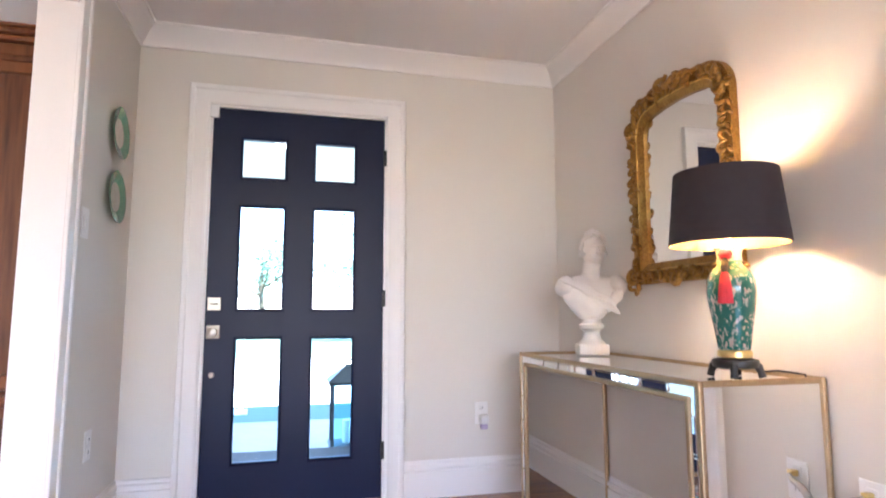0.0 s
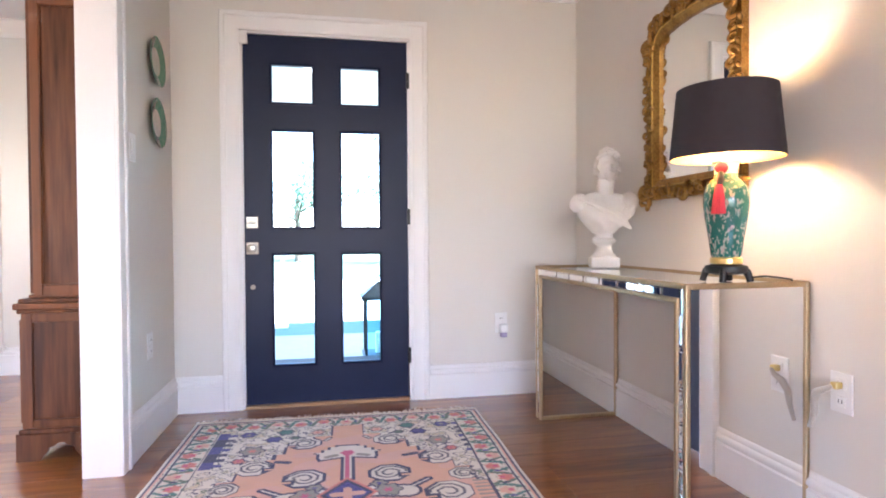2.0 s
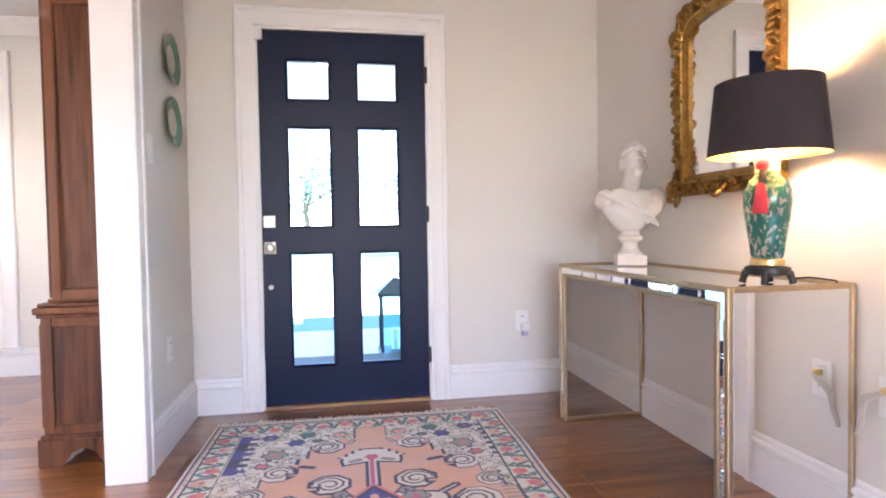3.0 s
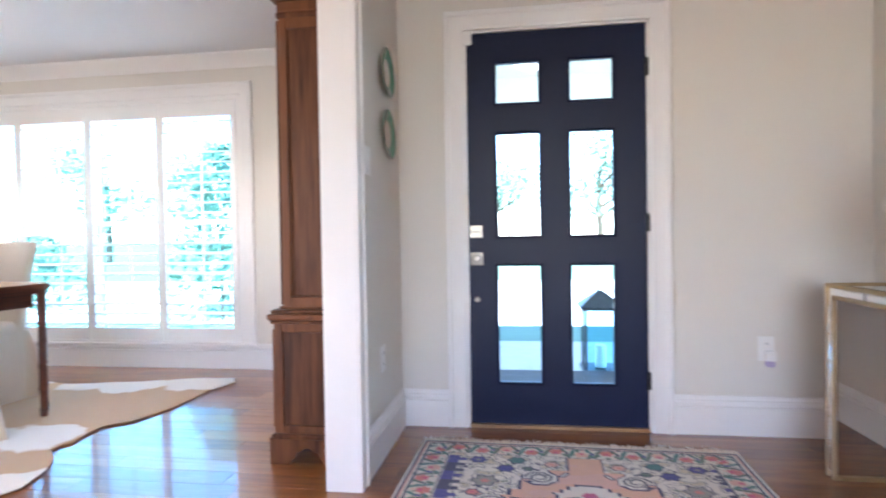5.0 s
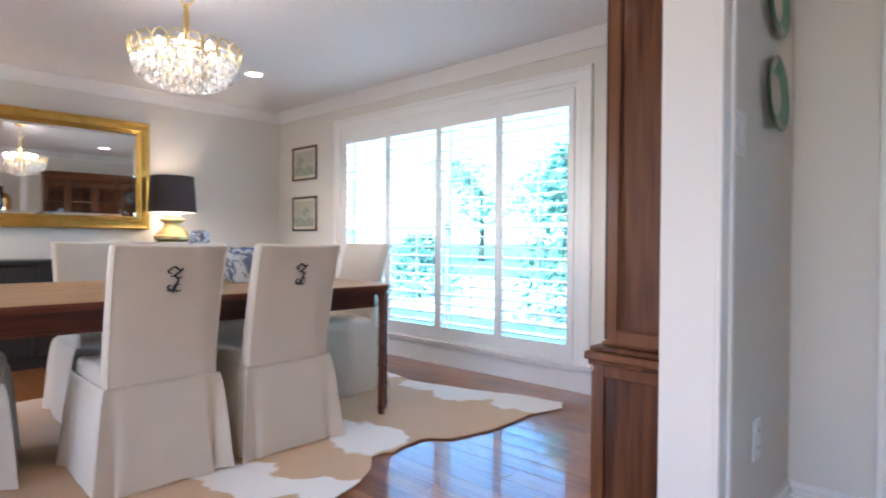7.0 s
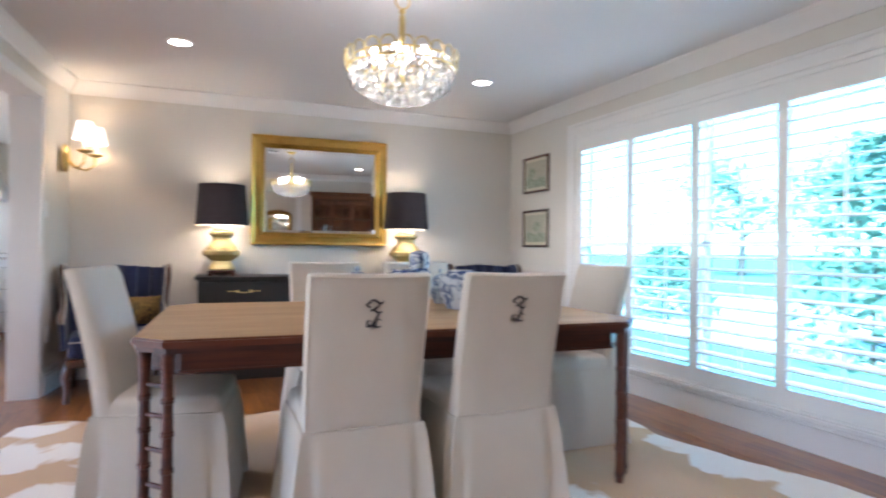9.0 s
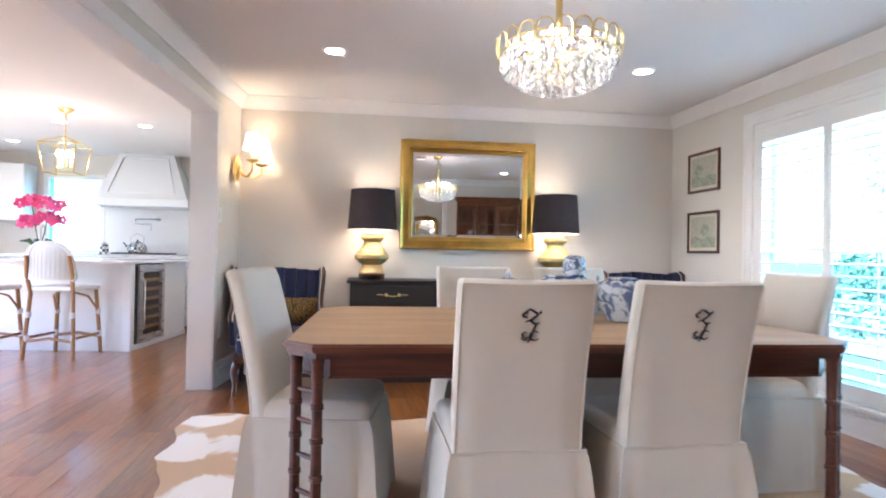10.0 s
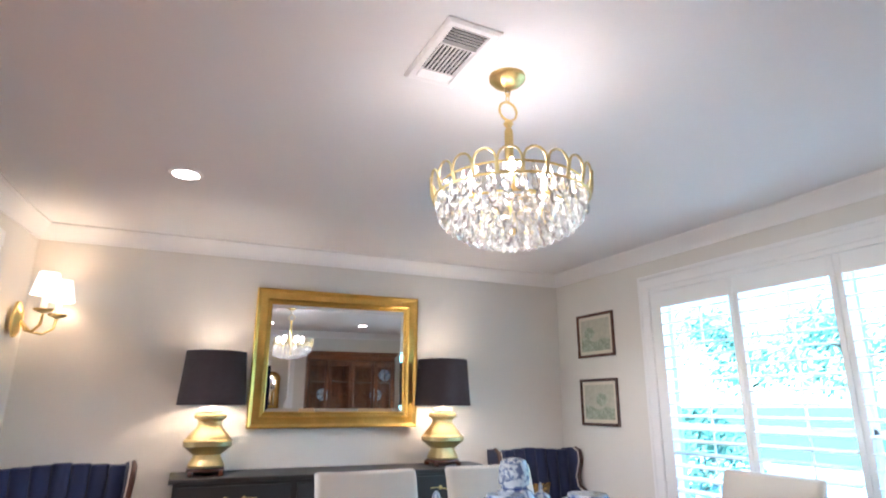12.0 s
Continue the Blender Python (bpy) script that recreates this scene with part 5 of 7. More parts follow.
con = thing("console_table", pose(0, 0, 0), "mirrored waterfall console table with champagne-gilt edges", "table")


def slab(x0, x1, y0, y1, z0, z1, name):
    core = part(name, box(x0 + 0.004, x1 - 0.004, y0 + 0.004, y1 - 0.004, z0 + 0.004, z1 - 0.004), MIRROR, con, "mirror-faced panel")
    return core


slab(CX0, CX1, CY0, CY1, CZ - CT, CZ, "top")
slab(CX0, CX1, CY0, CY0 + CT, 0.004, CZ - CT + 0.008, "end_panel")
slab(CX0, CX1, CY1 - CT, CY1, 0.004, CZ - CT + 0.008, "end_panel")
R = 0.009


def bead(*pts):
    a, b = Vector(pts[0]), Vector(pts[1])
    lo = [min(a[i], b[i]) - R for i in range(3)]
    hi = [max(a[i], b[i]) + R for i in range(3)]
    lo[2] = max(lo[2], 0)
    part("gilt_edge", box(lo[0], hi[0], lo[1], hi[1], lo[2], hi[2], 0.005), CHAMPAGNE, con)


xa, xb, ya, yb, zt, zu = CX0 + 0.006, CX1 - 0.008, CY0 + 0.006, CY1 - 0.006, CZ - 0.006, CZ - CT + 0.004
for x in (xa, xb):
    bead((x, ya + 0.018, zt), (x, yb - 0.018, zt))
    bead((x, ya + CT, zu), (x, yb - CT, zu))
    for y, q in ((ya, ya + CT - 0.008), (yb, yb - CT + 0.008)):
        bead((x, y, 0.009), (x, y, zt))
        bead((x, q, 0.009), (x, q, zu))
for y in (ya, yb):
    bead((xa + 0.018, y, zt), (xb - 0.018, y, zt))
    bead((xa + 0.018, y, 0.009), (xb - 0.018, y, 0.009))
for q in (ya + CT - 0.008, yb - CT + 0.008):
    bead((xa + 0.018, q, 0.009), (xb - 0.018, q, 0.009))
# joints of the mirror strips on the front edge
for k in range(1, 8):
    y = CY0 + CT + k * (CY1 - CY0 - 2 * CT) / 8
    part("mirror_strip", box(CX0 - 0.0005, CX0 + 0.004, y - 0.068, y + 0.068, CZ - CT + 0.014, CZ - 0.016, 0.0035, seg=1), MIRROR, con)
for k in range(6):
    part("mirror_strip", box(CX0 - 0.0005, CX0 + 0.004, CY0 + 0.018, CY0 + CT - 0.018, 0.03 + k * 0.112, 0.135 + k * 0.112, 0.0035, seg=1), MIRROR, con)
    part("mirror_strip", box(CX0 - 0.0005, CX0 + 0.004, CY1 - CT + 0.018, CY1 - 0.018, 0.03 + k * 0.112, 0.135 + k * 0.112, 0.0035, seg=1), MIRROR, con)

# plaster bust: one plain shape
bm = bmesh.new()
merge(bm, box(-0.075, 0.075, -0.07, 0.07, 0.0, 0.05, 0.006))
merge(bm, lathe([(0.066, 0.048), (0.066, 0.058), (0.05, 0.07), (0.04, 0.1), (0.045, 0.115), (0.062, 0.125), (0.064, 0.14), (0.05, 0.148), (0.048, 0.17)], 28))


def lump(cx, cy, cz, rx, ry, rz, sub=3, rough=0.0, freq=20, rot=(0, 0, 0)):
    b = bmesh.new()
    bmesh.ops.create_icosphere(b, subdivisions=sub, radius=1)
    m = pose(cx, cy, cz, *rot)
    for v in b.verts:
        p = Vector((v.co.x * rx, v.co.y * ry, v.co.z * rz))
        if rough:
            p += v.co * rough * noise.noise(Vector((cx, cy, cz)) * 9 + p * freq)
        v.co = m @ p
    return b


chest = lump(0, 0, 0.26, 0.15, 0.085, 0.125, 4, 0.012, 14)
for v in chest.verts:
    if v.co.z < 0.17:
        v.co.z = 0.17 - (0.17 - v.co.z) * 0.15
    t = max(0, min(1, (v.co.z - 0.15) / 0.2))
    v.co.x *= 0.42 + 0.78 * t ** 0.8
merge(bm, chest)
merge(bm, lump(-0.13, 0.0, 0.325, 0.052, 0.06, 0.05, 3, 0.008))
merge(bm, lump(0.13, 0.0, 0.325, 0.055, 0.062, 0.052, 3, 0.008))
for k in range(9):
    t = k / 8
    merge(bm, tube([(-0.16 + 0.02 * k, -0.05 - 0.02 * math.sin(t * 3), 0.355 - 0.004 * k), (-0.06 + 0.018 * k, -0.088, 0.31 - 0.008 * k), (0.02 + 0.014 * k, -0.075 + 0.002 * k, 0.24 - 0.006 * k)], [0.008, 0.012, 0.007], 7))
for k in range(5):
    merge(bm, tube([(0.17 - 0.016 * k, -0.02 - 0.012 * k, 0.345 - 0.012 * k), (0.14 - 0.012 * k, -0.06, 0.27), (0.07, -0.07, 0.2 + 0.01 * k)], [0.008, 0.012, 0.006], 7))
merge(bm, tube([(0, 0.0, 0.33), (0.004, -0.006, 0.39), (0.012, -0.012, 0.44)], [0.062, 0.047, 0.046], 18))
merge(bm, lump(0.018, -0.016, 0.495, 0.056, 0.068, 0.078, 4, 0.004))
merge(bm, lump(0.026, -0.068, 0.455, 0.03, 0.025, 0.03, 3))
merge(bm, tube([(0.026, -0.078, 0.515), (0.028, -0.096, 0.482), (0.028, -0.082, 0.474)], [0.006, 0.011, 0.008], 8))
merge(bm, tube([(-0.008, -0.072, 0.515), (0.026, -0.084, 0.52), (0.056, -0.066, 0.515)], 0.0075, 7))
merge(bm, tube([(0.012, -0.09, 0.455), (0.028, -0.095, 0.457), (0.042, -0.086, 0.455)], 0.006, 6))
hr = random.Random(5)
for k in range(150):
    a, e = hr.uniform(0, 6.283), hr.uniform(-0.35, 1.5)
    d = Vector((math.cos(a) * math.cos(e), math.sin(a) * math.cos(e), math.sin(e)))
    if d.y < -0.45 and d.z < 0.62:
        continue
    c = Vector((0.018 + d.x * 0.062, -0.01 + d.y * 0.074, 0.505 + d.z * 0.084))
    s = hr.uniform(0.01, 0.017)
    merge(bm, lump(c.x, c.y, c.z, s, s * 0.8, s * 1.2, 1, 0.0, 20, (hr.uniform(0, 90), hr.uniform(0, 90), 0)))
bust = link_mesh("bust", bm, PLASTER, None, "", 50)
bust.matrix_world = pose(1.672, 2.535, CZ, 0, 0, -18) @ Matrix.Diagonal((0.9, 0.9, 0.97, 1))
tagged(bust, "white plaster classical bust on a socle standing on the console", "bust")

# chinoiserie lamp
LX, LY = 1.612, 1.562
lampo = thing("table_lamp", pose(LX, LY, CZ), "green porcelain vase lamp with black drum shade and red tassel, lit", "lamp")
part("stand", lathe([(0.037, 0.022), (0.0629, 0.028), (0.0666, 0.04), (0.0629, 0.05), (0.0444, 0.054)], 28), BLACK, lampo, smooth=40)
for k in range(4):
    a = math.pi / 4 + k * math.pi / 2
    part("stand_foot", tube([(0.058 * math.cos(a), 0.058 * math.sin(a), 0.035), (0.066 * math.cos(a), 0.066 * math.sin(a), 0.016), (0.07 * math.cos(a), 0.07 * math.sin(a), 0.0)], [0.013, 0.01, 0.011], 8), BLACK, lampo, smooth=60)
part("brass_collar", lathe([(0.04292, 0.054), (0.04884, 0.058), (0.04884, 0.074), (0.0444, 0.078)], 28), BRASS, lampo, smooth=40)
VASE = material("green_enamel", (0.02, 0.17, 0.13), 0.1, spots=0.3, scale=14)
vn, vl = VASE.node_tree.nodes, VASE.node_tree.links
vp = vn.new("ShaderNodeTexNoise")
vp.inputs["Scale"].default_value, vp.inputs["Detail"].default_value, vp.inputs["Distortion"].default_value = 13, 2, 0.6
vr = vn.new("ShaderNodeValToRGB")
vr.color_ramp.elements[0].position, vr.color_ramp.elements[0].color = 0.54, (0.02, 0.13, 0.105, 1)
vr.color_ramp.elements[1].position, vr.color_ramp.elements[1].color = 0.6, (0.34, 0.4, 0.34, 1)
e = vr.color_ramp.elements.new(0.68)
e.color = (0.40, 0.30, 0.27, 1)
vl.new(vp.outputs["Fac"], vr.inputs[0])
vl.new(vr.outputs[0], vn["Principled BSDF"].inputs["Base Color"])
part("vase", lathe([(0.0407, 0.076), (0.04588, 0.085), (0.0518, 0.13), (0.06364, 0.2), (0.06956, 0.25), (0.06808, 0.285), (0.0555, 0.315), (0.03848, 0.33), (0.03552, 0.345)], 40), VASE, lampo, smooth=40)
part("neck", lathe([(0.03552, 0.344), (0.03404, 0.36), (0.037, 0.378), (0.0444, 0.384), (0.0148, 0.388), (0.00888, 0.41), (0.00888, 0.45)], 28), WHITELINE, lampo, smooth=40)
part("bulb", moved(lathe([(0.012, 0), (0.022, 0.03), (0.032, 0.06), (0.028, 0.085), (0.01, 0.1)], 16), pose(0, 0, 0.45)), BULB, lampo, smooth=60)
link_mesh("shade", drum(0.172, 0.15, 0.395, 0.618), (SHADE, GOLDLINE), lampo, "black drum shade lined with gold", 40)
spider(0.15, 0.605, lampo)
CORAL = material("coral_silk", (0.62, 0.035, 0.06), 0.6, spots=0.2, scale=60, bump=0.3)
tas = part("tassel", moved(lump(0, 0, 0, 0.021, 0.021, 0.019, 2), pose(-0.04, -0.03, 0.362)), CORAL, lampo, "coral red silk tassel")
part("tassel_knot", tube([(-0.045, -0.034, 0.35), (-0.054, -0.044, 0.325), (-0.06, -0.048, 0.305)], [0.008, 0.011, 0.009], 8), BLACK, tas)
sk = bmesh.new()
for k in range(16):
    a = 2 * math.pi * k / 16
    tube([(-0.061 + 0.005 * math.cos(a), -0.048 + 0.005 * math.sin(a), 0.305), (-0.067 + 0.012 * math.cos(a), -0.054 + 0.012 * math.sin(a), 0.27), (-0.07 + 0.017 * math.cos(a), -0.057 + 0.017 * math.sin(a), 0.215)], 0.0048, 5, sk)
part("tassel_skirt", sk, CORAL, tas)
part("cord", tube([(0.08, 0.0, 0.01), (0.12, -0.03, 0.016), (0.15, -0.05, 0.012), (0.19, -0.06, 0.006), (0.212, -0.06, -0.05)], 0.003, 6), BLACK, lampo)
lamp("hall_lamp_light", "POINT", pose(LX, LY, CZ + 0.5), 3.2, (1.0, 0.87, 0.68), size=0.035)

# carved gilt mirror over the console
gm = thing("gilt_mirror", pose(EAST - 0.004, 2.04, 1.07, 0, 0, -90), "carved gilt wall mirror with arched shoulders, over the console", "mirror")
# local x runs along the wall, -y out of it, z up


def arch_outline(w, z0, z1, r):
    pts = [(-w, z0), (w, z0)]
    pts += [(w - r + r * math.cos(a), z1 - r + r * math.sin(a)) for a in np.linspace(0, math.pi / 2, 9)]
    pts += [(0.4 * w, z1 + 0.008), (0, z1 + 0.012), (-0.4 * w, z1 + 0.008)]
    return pts + [(-w + r - r * math.cos(a), z1 - r + r * math.sin(a)) for a in np.linspace(math.pi / 2, 0, 9)]


inn = arch_outline(0.23, 0.118, 0.755, 0.075)
mid_o = arch_outline(0.262, 0.086, 0.787, 0.1)
out_o = arch_outline(0.315, 0.03, 0.842, 0.13)
bm = bmesh.new()
rings = []
for outline, depth in ((inn, 0.004), (inn, 0.016), (mid_o, 0.034), (mid_o, 0.026), (out_o, 0.03), (out_o, 0.0)):
    rings.append([bm.verts.new((x, -depth, z)) for x, z in outline])
n = len(inn)
for a, b in zip(rings, rings[1:]):
    for k in range(n):
        bm.faces.new((a[k], a[(k + 1) % n], b[(k + 1) % n], b[k]))
part("frame", bm, GILT, gm, smooth=40)
glass = bmesh.new()
glass.faces.new([glass.verts.new((x, -0.006, z)) for x, z in inn])
glass.faces.new([glass.verts.new((x, -0.002, z)) for x, z in reversed(inn)])
part("glass", glass, MIRROR, gm)
part("inner_bead", tube([(x, -0.03, z) for x, z in mid_o], 0.006, 6, closed=True), GOLD, gm, smooth=60)
orn = random.Random(11)


def leaf_scroll(x, z, ang, size):
    """A small acanthus curl: a tapering spiral with a leaf blade."""
    bm = bmesh.new()
    pts, rad = [], []
    for k in range(12):
        t = k / 11
        a = ang + t * 4.6
        q = size * (1 - 0.72 * t)
        pts.append((x + q * math.cos(a) * 0.8, -0.036 - 0.014 * math.sin(t * 3.1), z + q * math.sin(a) * 0.8))
        rad.append(size * (0.16 + 0.14 * math.sin(t * 3.1)))
    tube(pts, rad, 7, bm)
    for s in (-1, 1):
        c = Vector((x + s * size * 0.7 * math.cos(ang + 1.2), -0.034, z + s * size * 0.7 * math.sin(ang + 1.2)))
        merge(bm, lump(c.x, c.y, c.z, size * 0.55, 0.014, size * 0.24, 1, 0, 1, (0, -math.degrees(ang) + s * 35, 0)))
    return bm


band = [((a[0] + b[0]) / 2, (a[1] + b[1]) / 2) for a, b in zip(mid_o, out_o)]
dist = 0
for k in range(len(band)):
    a, b = Vector(band[k]), Vector(band[(k + 1) % len(band)])
    seg = max(1, round((b - a).length / 0.042))
    for j in range(seg):
        p = a.lerp(b, j / seg)
        part("carved_leaf", leaf_scroll(p.x + orn.uniform(-0.006, 0.006), p.y + orn.uniform(-0.006, 0.006), orn.uniform(0, 6.28), orn.uniform(0.026, 0.036)), GILT, gm, smooth=60)
for x, z, s in ((-0.3, 0.055, 0.055), (0.3, 0.055, 0.055), (0, 0.855, 0.05), (-0.06, 0.845, 0.042), (0.06, 0.845, 0.042), (0, 0.045, 0.045), (-0.285, 0.72, 0.045), (0.285, 0.72, 0.045), (-0.11, 0.825, 0.036), (0.11, 0.825, 0.036), (-0.31, 0.02, 0.036), (0.31, 0.02, 0.036)):
    part("carved_crest", leaf_scroll(x, z, 0.8 if x < 0 else 2.3, s), GILT, gm, smooth=60)

# plates on the partition
GREEN = material("green_plate_glaze", (0.02, 0.17, 0.10), 0.15, spots=0.4, scale=20, fine=90, tint=(0.12, 0.25, 0.16))
CREAM = material("cream_glaze", (0.5, 0.46, 0.38), 0.2, spots=0.3, scale=25)
for z in (1.79, 1.497):
    p = thing("wall_plate", pose(-0.47, 2.90, z, 0, 88), "decorative green and cream porcelain plate hung on the wall", "plate", "plates on the wall")
    part("rim", lathe([(0.05, 0.0), (0.07, 0.003), (0.108, 0.015), (0.117, 0.018), (0.119, 0.022), (0.108, 0.021), (0.075, 0.011), (0.06, 0.008)], 44), GREEN, p, "mottled green rim", smooth=50)
    part("well", lathe([(0.06, 0.004), (0.066, 0.0098), (0.03, 0.0085), (0.001, 0.008)], 44), CREAM, p, smooth=50)


def faceplate(m, label, kind):
    f = thing("wall_plate_cover" if kind == "blank" else ("light_switch" if kind == "switch" else "power_outlet"), m, label, "switch" if kind == "switch" else "outlet")
    part("cover", box(-0.038, 0.038, -0.006, 0, -0.06, 0.06, 0.003), PLASTIC, f)
    if kind == "switch":
        part("rocker", box(-0.017, 0.017, -0.01, -0.005, -0.033, 0.033, 0.002), PLASTIC, f)
    else:
        for z in (-0.026, 0.026):
            s = part("socket", box(-0.017, 0.017, -0.0085, -0.005, z - 0.016, z + 0.016, 0.003), PLASTIC, f)
            # thin black blocks stand for the shade inside the slots
            for x in (-0.006, 0.006):
                part("slot_shade", box(x - 0.0012, x + 0.0012, -0.0092, -0.0082, z - 0.005, z + 0.006), BLACK, s)
    return f


faceplate(pose(1.347, DOOR_Y, 0.43), "white power outlet with a small plug-in on the hall wall", "outlet")
plug = thing("air_freshener", pose(1.355, DOOR_Y - 0.02, 0.395), "white plug-in freshener with lilac base in the outlet", "freshener")
part("body", box(-0.024, 0.024, -0.03, 0.013, -0.02, 0.03, 0.009), PLASTIC, plug)
part("bottle", box(-0.018, 0.018, -0.026, 0.01, -0.048, -0.02, 0.006), material("lilac_liquid", (0.5, 0.42, 0.6), 0.2), plug)
faceplate(pose(EAST, 1.34, 0.47, 0, 0, -90), "white power outlet on the hall wall beside the console", "outlet")
pl = thing("lamp_plug", pose(EAST - 0.009, 1.34, 0.493, 0, 0, -90), "gold lamp plug with white flat cable in the outlet", "plug")
part("plug_body", box(-0.011, 0.011, -0.026, 0.0, -0.01, 0.01, 0.004), BRASS, pl)
part("cable", tube([(0, -0.028, -0.002), (-0.02, -0.034, -0.015), (-0.05, -0.03, -0.03), (-0.068, -0.024, -0.06), (-0.07, -0.02, -0.1), (-0.09, -0.02, -0.15)], [0.006, 0.009, 0.0115, 0.0115, 0.009, 0.006], 8), material("translucent_cord", (0.5, 0.44, 0.37), 0.35, spots=0.15), pl, smooth=60)
faceplate(pose(-0.475, 2.78, 0.445, 0, 0, 90), "white blank cover plate on the partition wall", "outlet")
faceplate(pose(-0.475, 2.58, 1.33, 0, 0, 90), "white light switch on the partition wall", "switch")
faceplate(pose(-5.47, 0.292, 1.37, 0, 0, 170), "white light switch beside the kitchen opening", "switch")
faceplate(pose(-5.55, 0.30, 0.44, 0, 0, 170), "white power outlet low on the wall beside the armchair", "outlet")

# patterned rug
RUGW, RUGL = 1.44, 2.35
KNOTS = {"coral": (0.80, 0.47, 0.34), "coral2": (0.79, 0.48, 0.40), "ivory": (0.80, 0.76, 0.69), "cream": (0.72, 0.62, 0.48), "navy": (0.045, 0.05, 0.13), "green": (0.11, 0.19, 0.16), "pink": (0.72, 0.24, 0.22), "magenta": (0.68, 0.13, 0.26), "grey": (0.34, 0.33, 0.30), "blue": (0.07, 0.07, 0.32), "teal": (0.06, 0.22, 0.22)}


def capsule(x, y, ax, ay, bx, by, r):
    t = max(0, min(1, ((x - ax) * (bx - ax) + (y - ay) * (by - ay)) / ((bx - ax) ** 2 + (by - ay) ** 2)))
    return math.hypot(x - ax - t * (bx - ax), y - ay - t * (by - ay)) - r


def octagon(dx, dy):
    return max(abs(dx), abs(dy), 0.72 * (abs(dx) + abs(dy)))


def scroll(x, y, cx, cy, s, side):
    """An eight-sided scroll: its outline and the thin coil inside it."""
    dx, dy = side * (x - cx) / s, (y - cy) / s
    r = octagon(dx, dy)
    turn = math.atan2(dy, dx) / (2 * math.pi)
    coil = min(abs(r - 0.42 - 0.36 * (turn % 1)), abs(r - 0.42 - 0.36 * (turn % 1) + 0.3))
    bite = max(abs(dy - 0.35) - 0.09, 0.55 - dx)
    return max(r - 1, -bite) * s, (coil if r > 0.16 else 1.0) * s


def blossom(x, y, cx, cy, r):
    a = math.atan2(y - cy, x - cx)
    return math.hypot(x - cx, y - cy) - r * (0.9 + 0.13 * math.cos(6 * a))


def rug_colour(u, v):
    """The knot at u across (-0.7..0.7) and v along (0 at the end by the door)."""
    edge = min(RUGW / 2 - abs(u), v, RUGL - v)
    if edge < 0.012:
        return "ivory"
    if edge < 0.022:
        return "navy"
    if edge < 0.03:
        return "coral2"
    w = 0.155
    if edge < w:
        # floral border: roses on a leafy vine
        along = v if RUGW / 2 - abs(u) <= min(v, RUGL - v) else u + 3
        k = round(along / 0.112)
        c = along - k * 0.112
        e = edge - 0.095
        if abs(edge - 0.042) < 0.004 or abs(edge - w + 0.006) < 0.004:
            return "navy"
        if blossom(c, e, 0, 0.014 if k % 2 else -0.014, 0.033) < 0:
            return ("pink" if k % 3 else "coral2") if math.hypot(c, e) > 0.011 else "magenta"
        for s in (-1, 1):
            if capsule(c, e, 0.036 * s, 0.018 * s, 0.054 * s, 0.04, 0.009) < 0 or capsule(c, e, 0.042 * s, -0.016, 0.026 * s, -0.042, 0.008) < 0:
                return "green" if (k + s) % 2 else "teal"
        if blossom(c - 0.054, e, 0, 0.0, 0.017) < 0:
            return "blue" if k % 2 else "navy"
        q = noise.noise((u * 48, v * 48, 5))
        return "green" if q > 0.3 else ("coral2" if q < -0.4 else "ivory")
    # field mirrored both ways, the axis a little off the middle as woven
    x = abs(u - 0.03)
    y = v if v < RUGL / 2 else RUGL - v
    # central palmette, stem, scrolls and medallion
    head = max(abs(x) * 0.75 + (0.43 - y) * 1.0 + 0.0 if y < 0.53 else x - 0.13 + 0.25 * max(0, y - 0.58), y - 0.585 - 0.25 * x)
    if y < 0.53:
        head = max(x - 0.055 - 1.0 * max(0.0, round((y - 0.44) / 0.03) * 0.03), 0.43 - y)
    stem = max(x - 0.03, 0.55 - y, y - 0.82)
    d = min(head, stem)
    inner = 9.0
    for cx, cy, s, side in ((0.165, 0.775, 0.085, 1), (0.37, 0.985, 0.09, -1), (0.19, 0.385, 0.075, 1), (0.375, 0.635, 0.08, -1), (0.455, 0.83, 0.06, 1)):
        a, b = scroll(x, y, cx, cy, s, side)
        d, inner = min(d, a), min(inner, b)
    d = min(d, capsule(x, y, 0.1, 0.93, 0.22, 0.95, 0.055), capsule(x, y, 0.22, 0.93, 0.31, 0.86, 0.018), capsule(x, y, 0.0, 1.08, 0.28, 1.1, 0.06), capsule(x, y, 0.29, 0.585, 0.24, 0.6, 0.014), capsule(x, y, 0.1, 0.36, 0.08, 0.33, 0.012))
    # corner pieces step back from the axis
    reach = 0.07 if y < 0.3 else (0.15 if y < 0.36 else (0.26 if y < 0.5 else (0.3 if y < 0.56 else (0.43 if y < 0.76 else (0.49 if y < 0.9 else 0.53)))))
    d = min(d, reach - x)
    m = x + abs(y - 0.94) * 0.75 - 0.1
    if m < 0.012:
        return "pink" if m > -0.004 else ("navy" if m > -0.02 else ("coral2" if min(capsule(x, y, 0, 0.9, 0, 0.98, 0.016), capsule(x, y, 0, 0.94, 0.05, 0.94, 0.016)) < 0 else "blue"))
    if capsule(x, y, 0, 0.55, 0, 0.84, 0.009) < 0 or blossom(x, y, 0, 0.53, 0.032) < 0:
        return "magenta"
    if capsule(x, y, 0.05, 0.555, 0.085, 0.57, 0.014) < 0:
        return "grey"
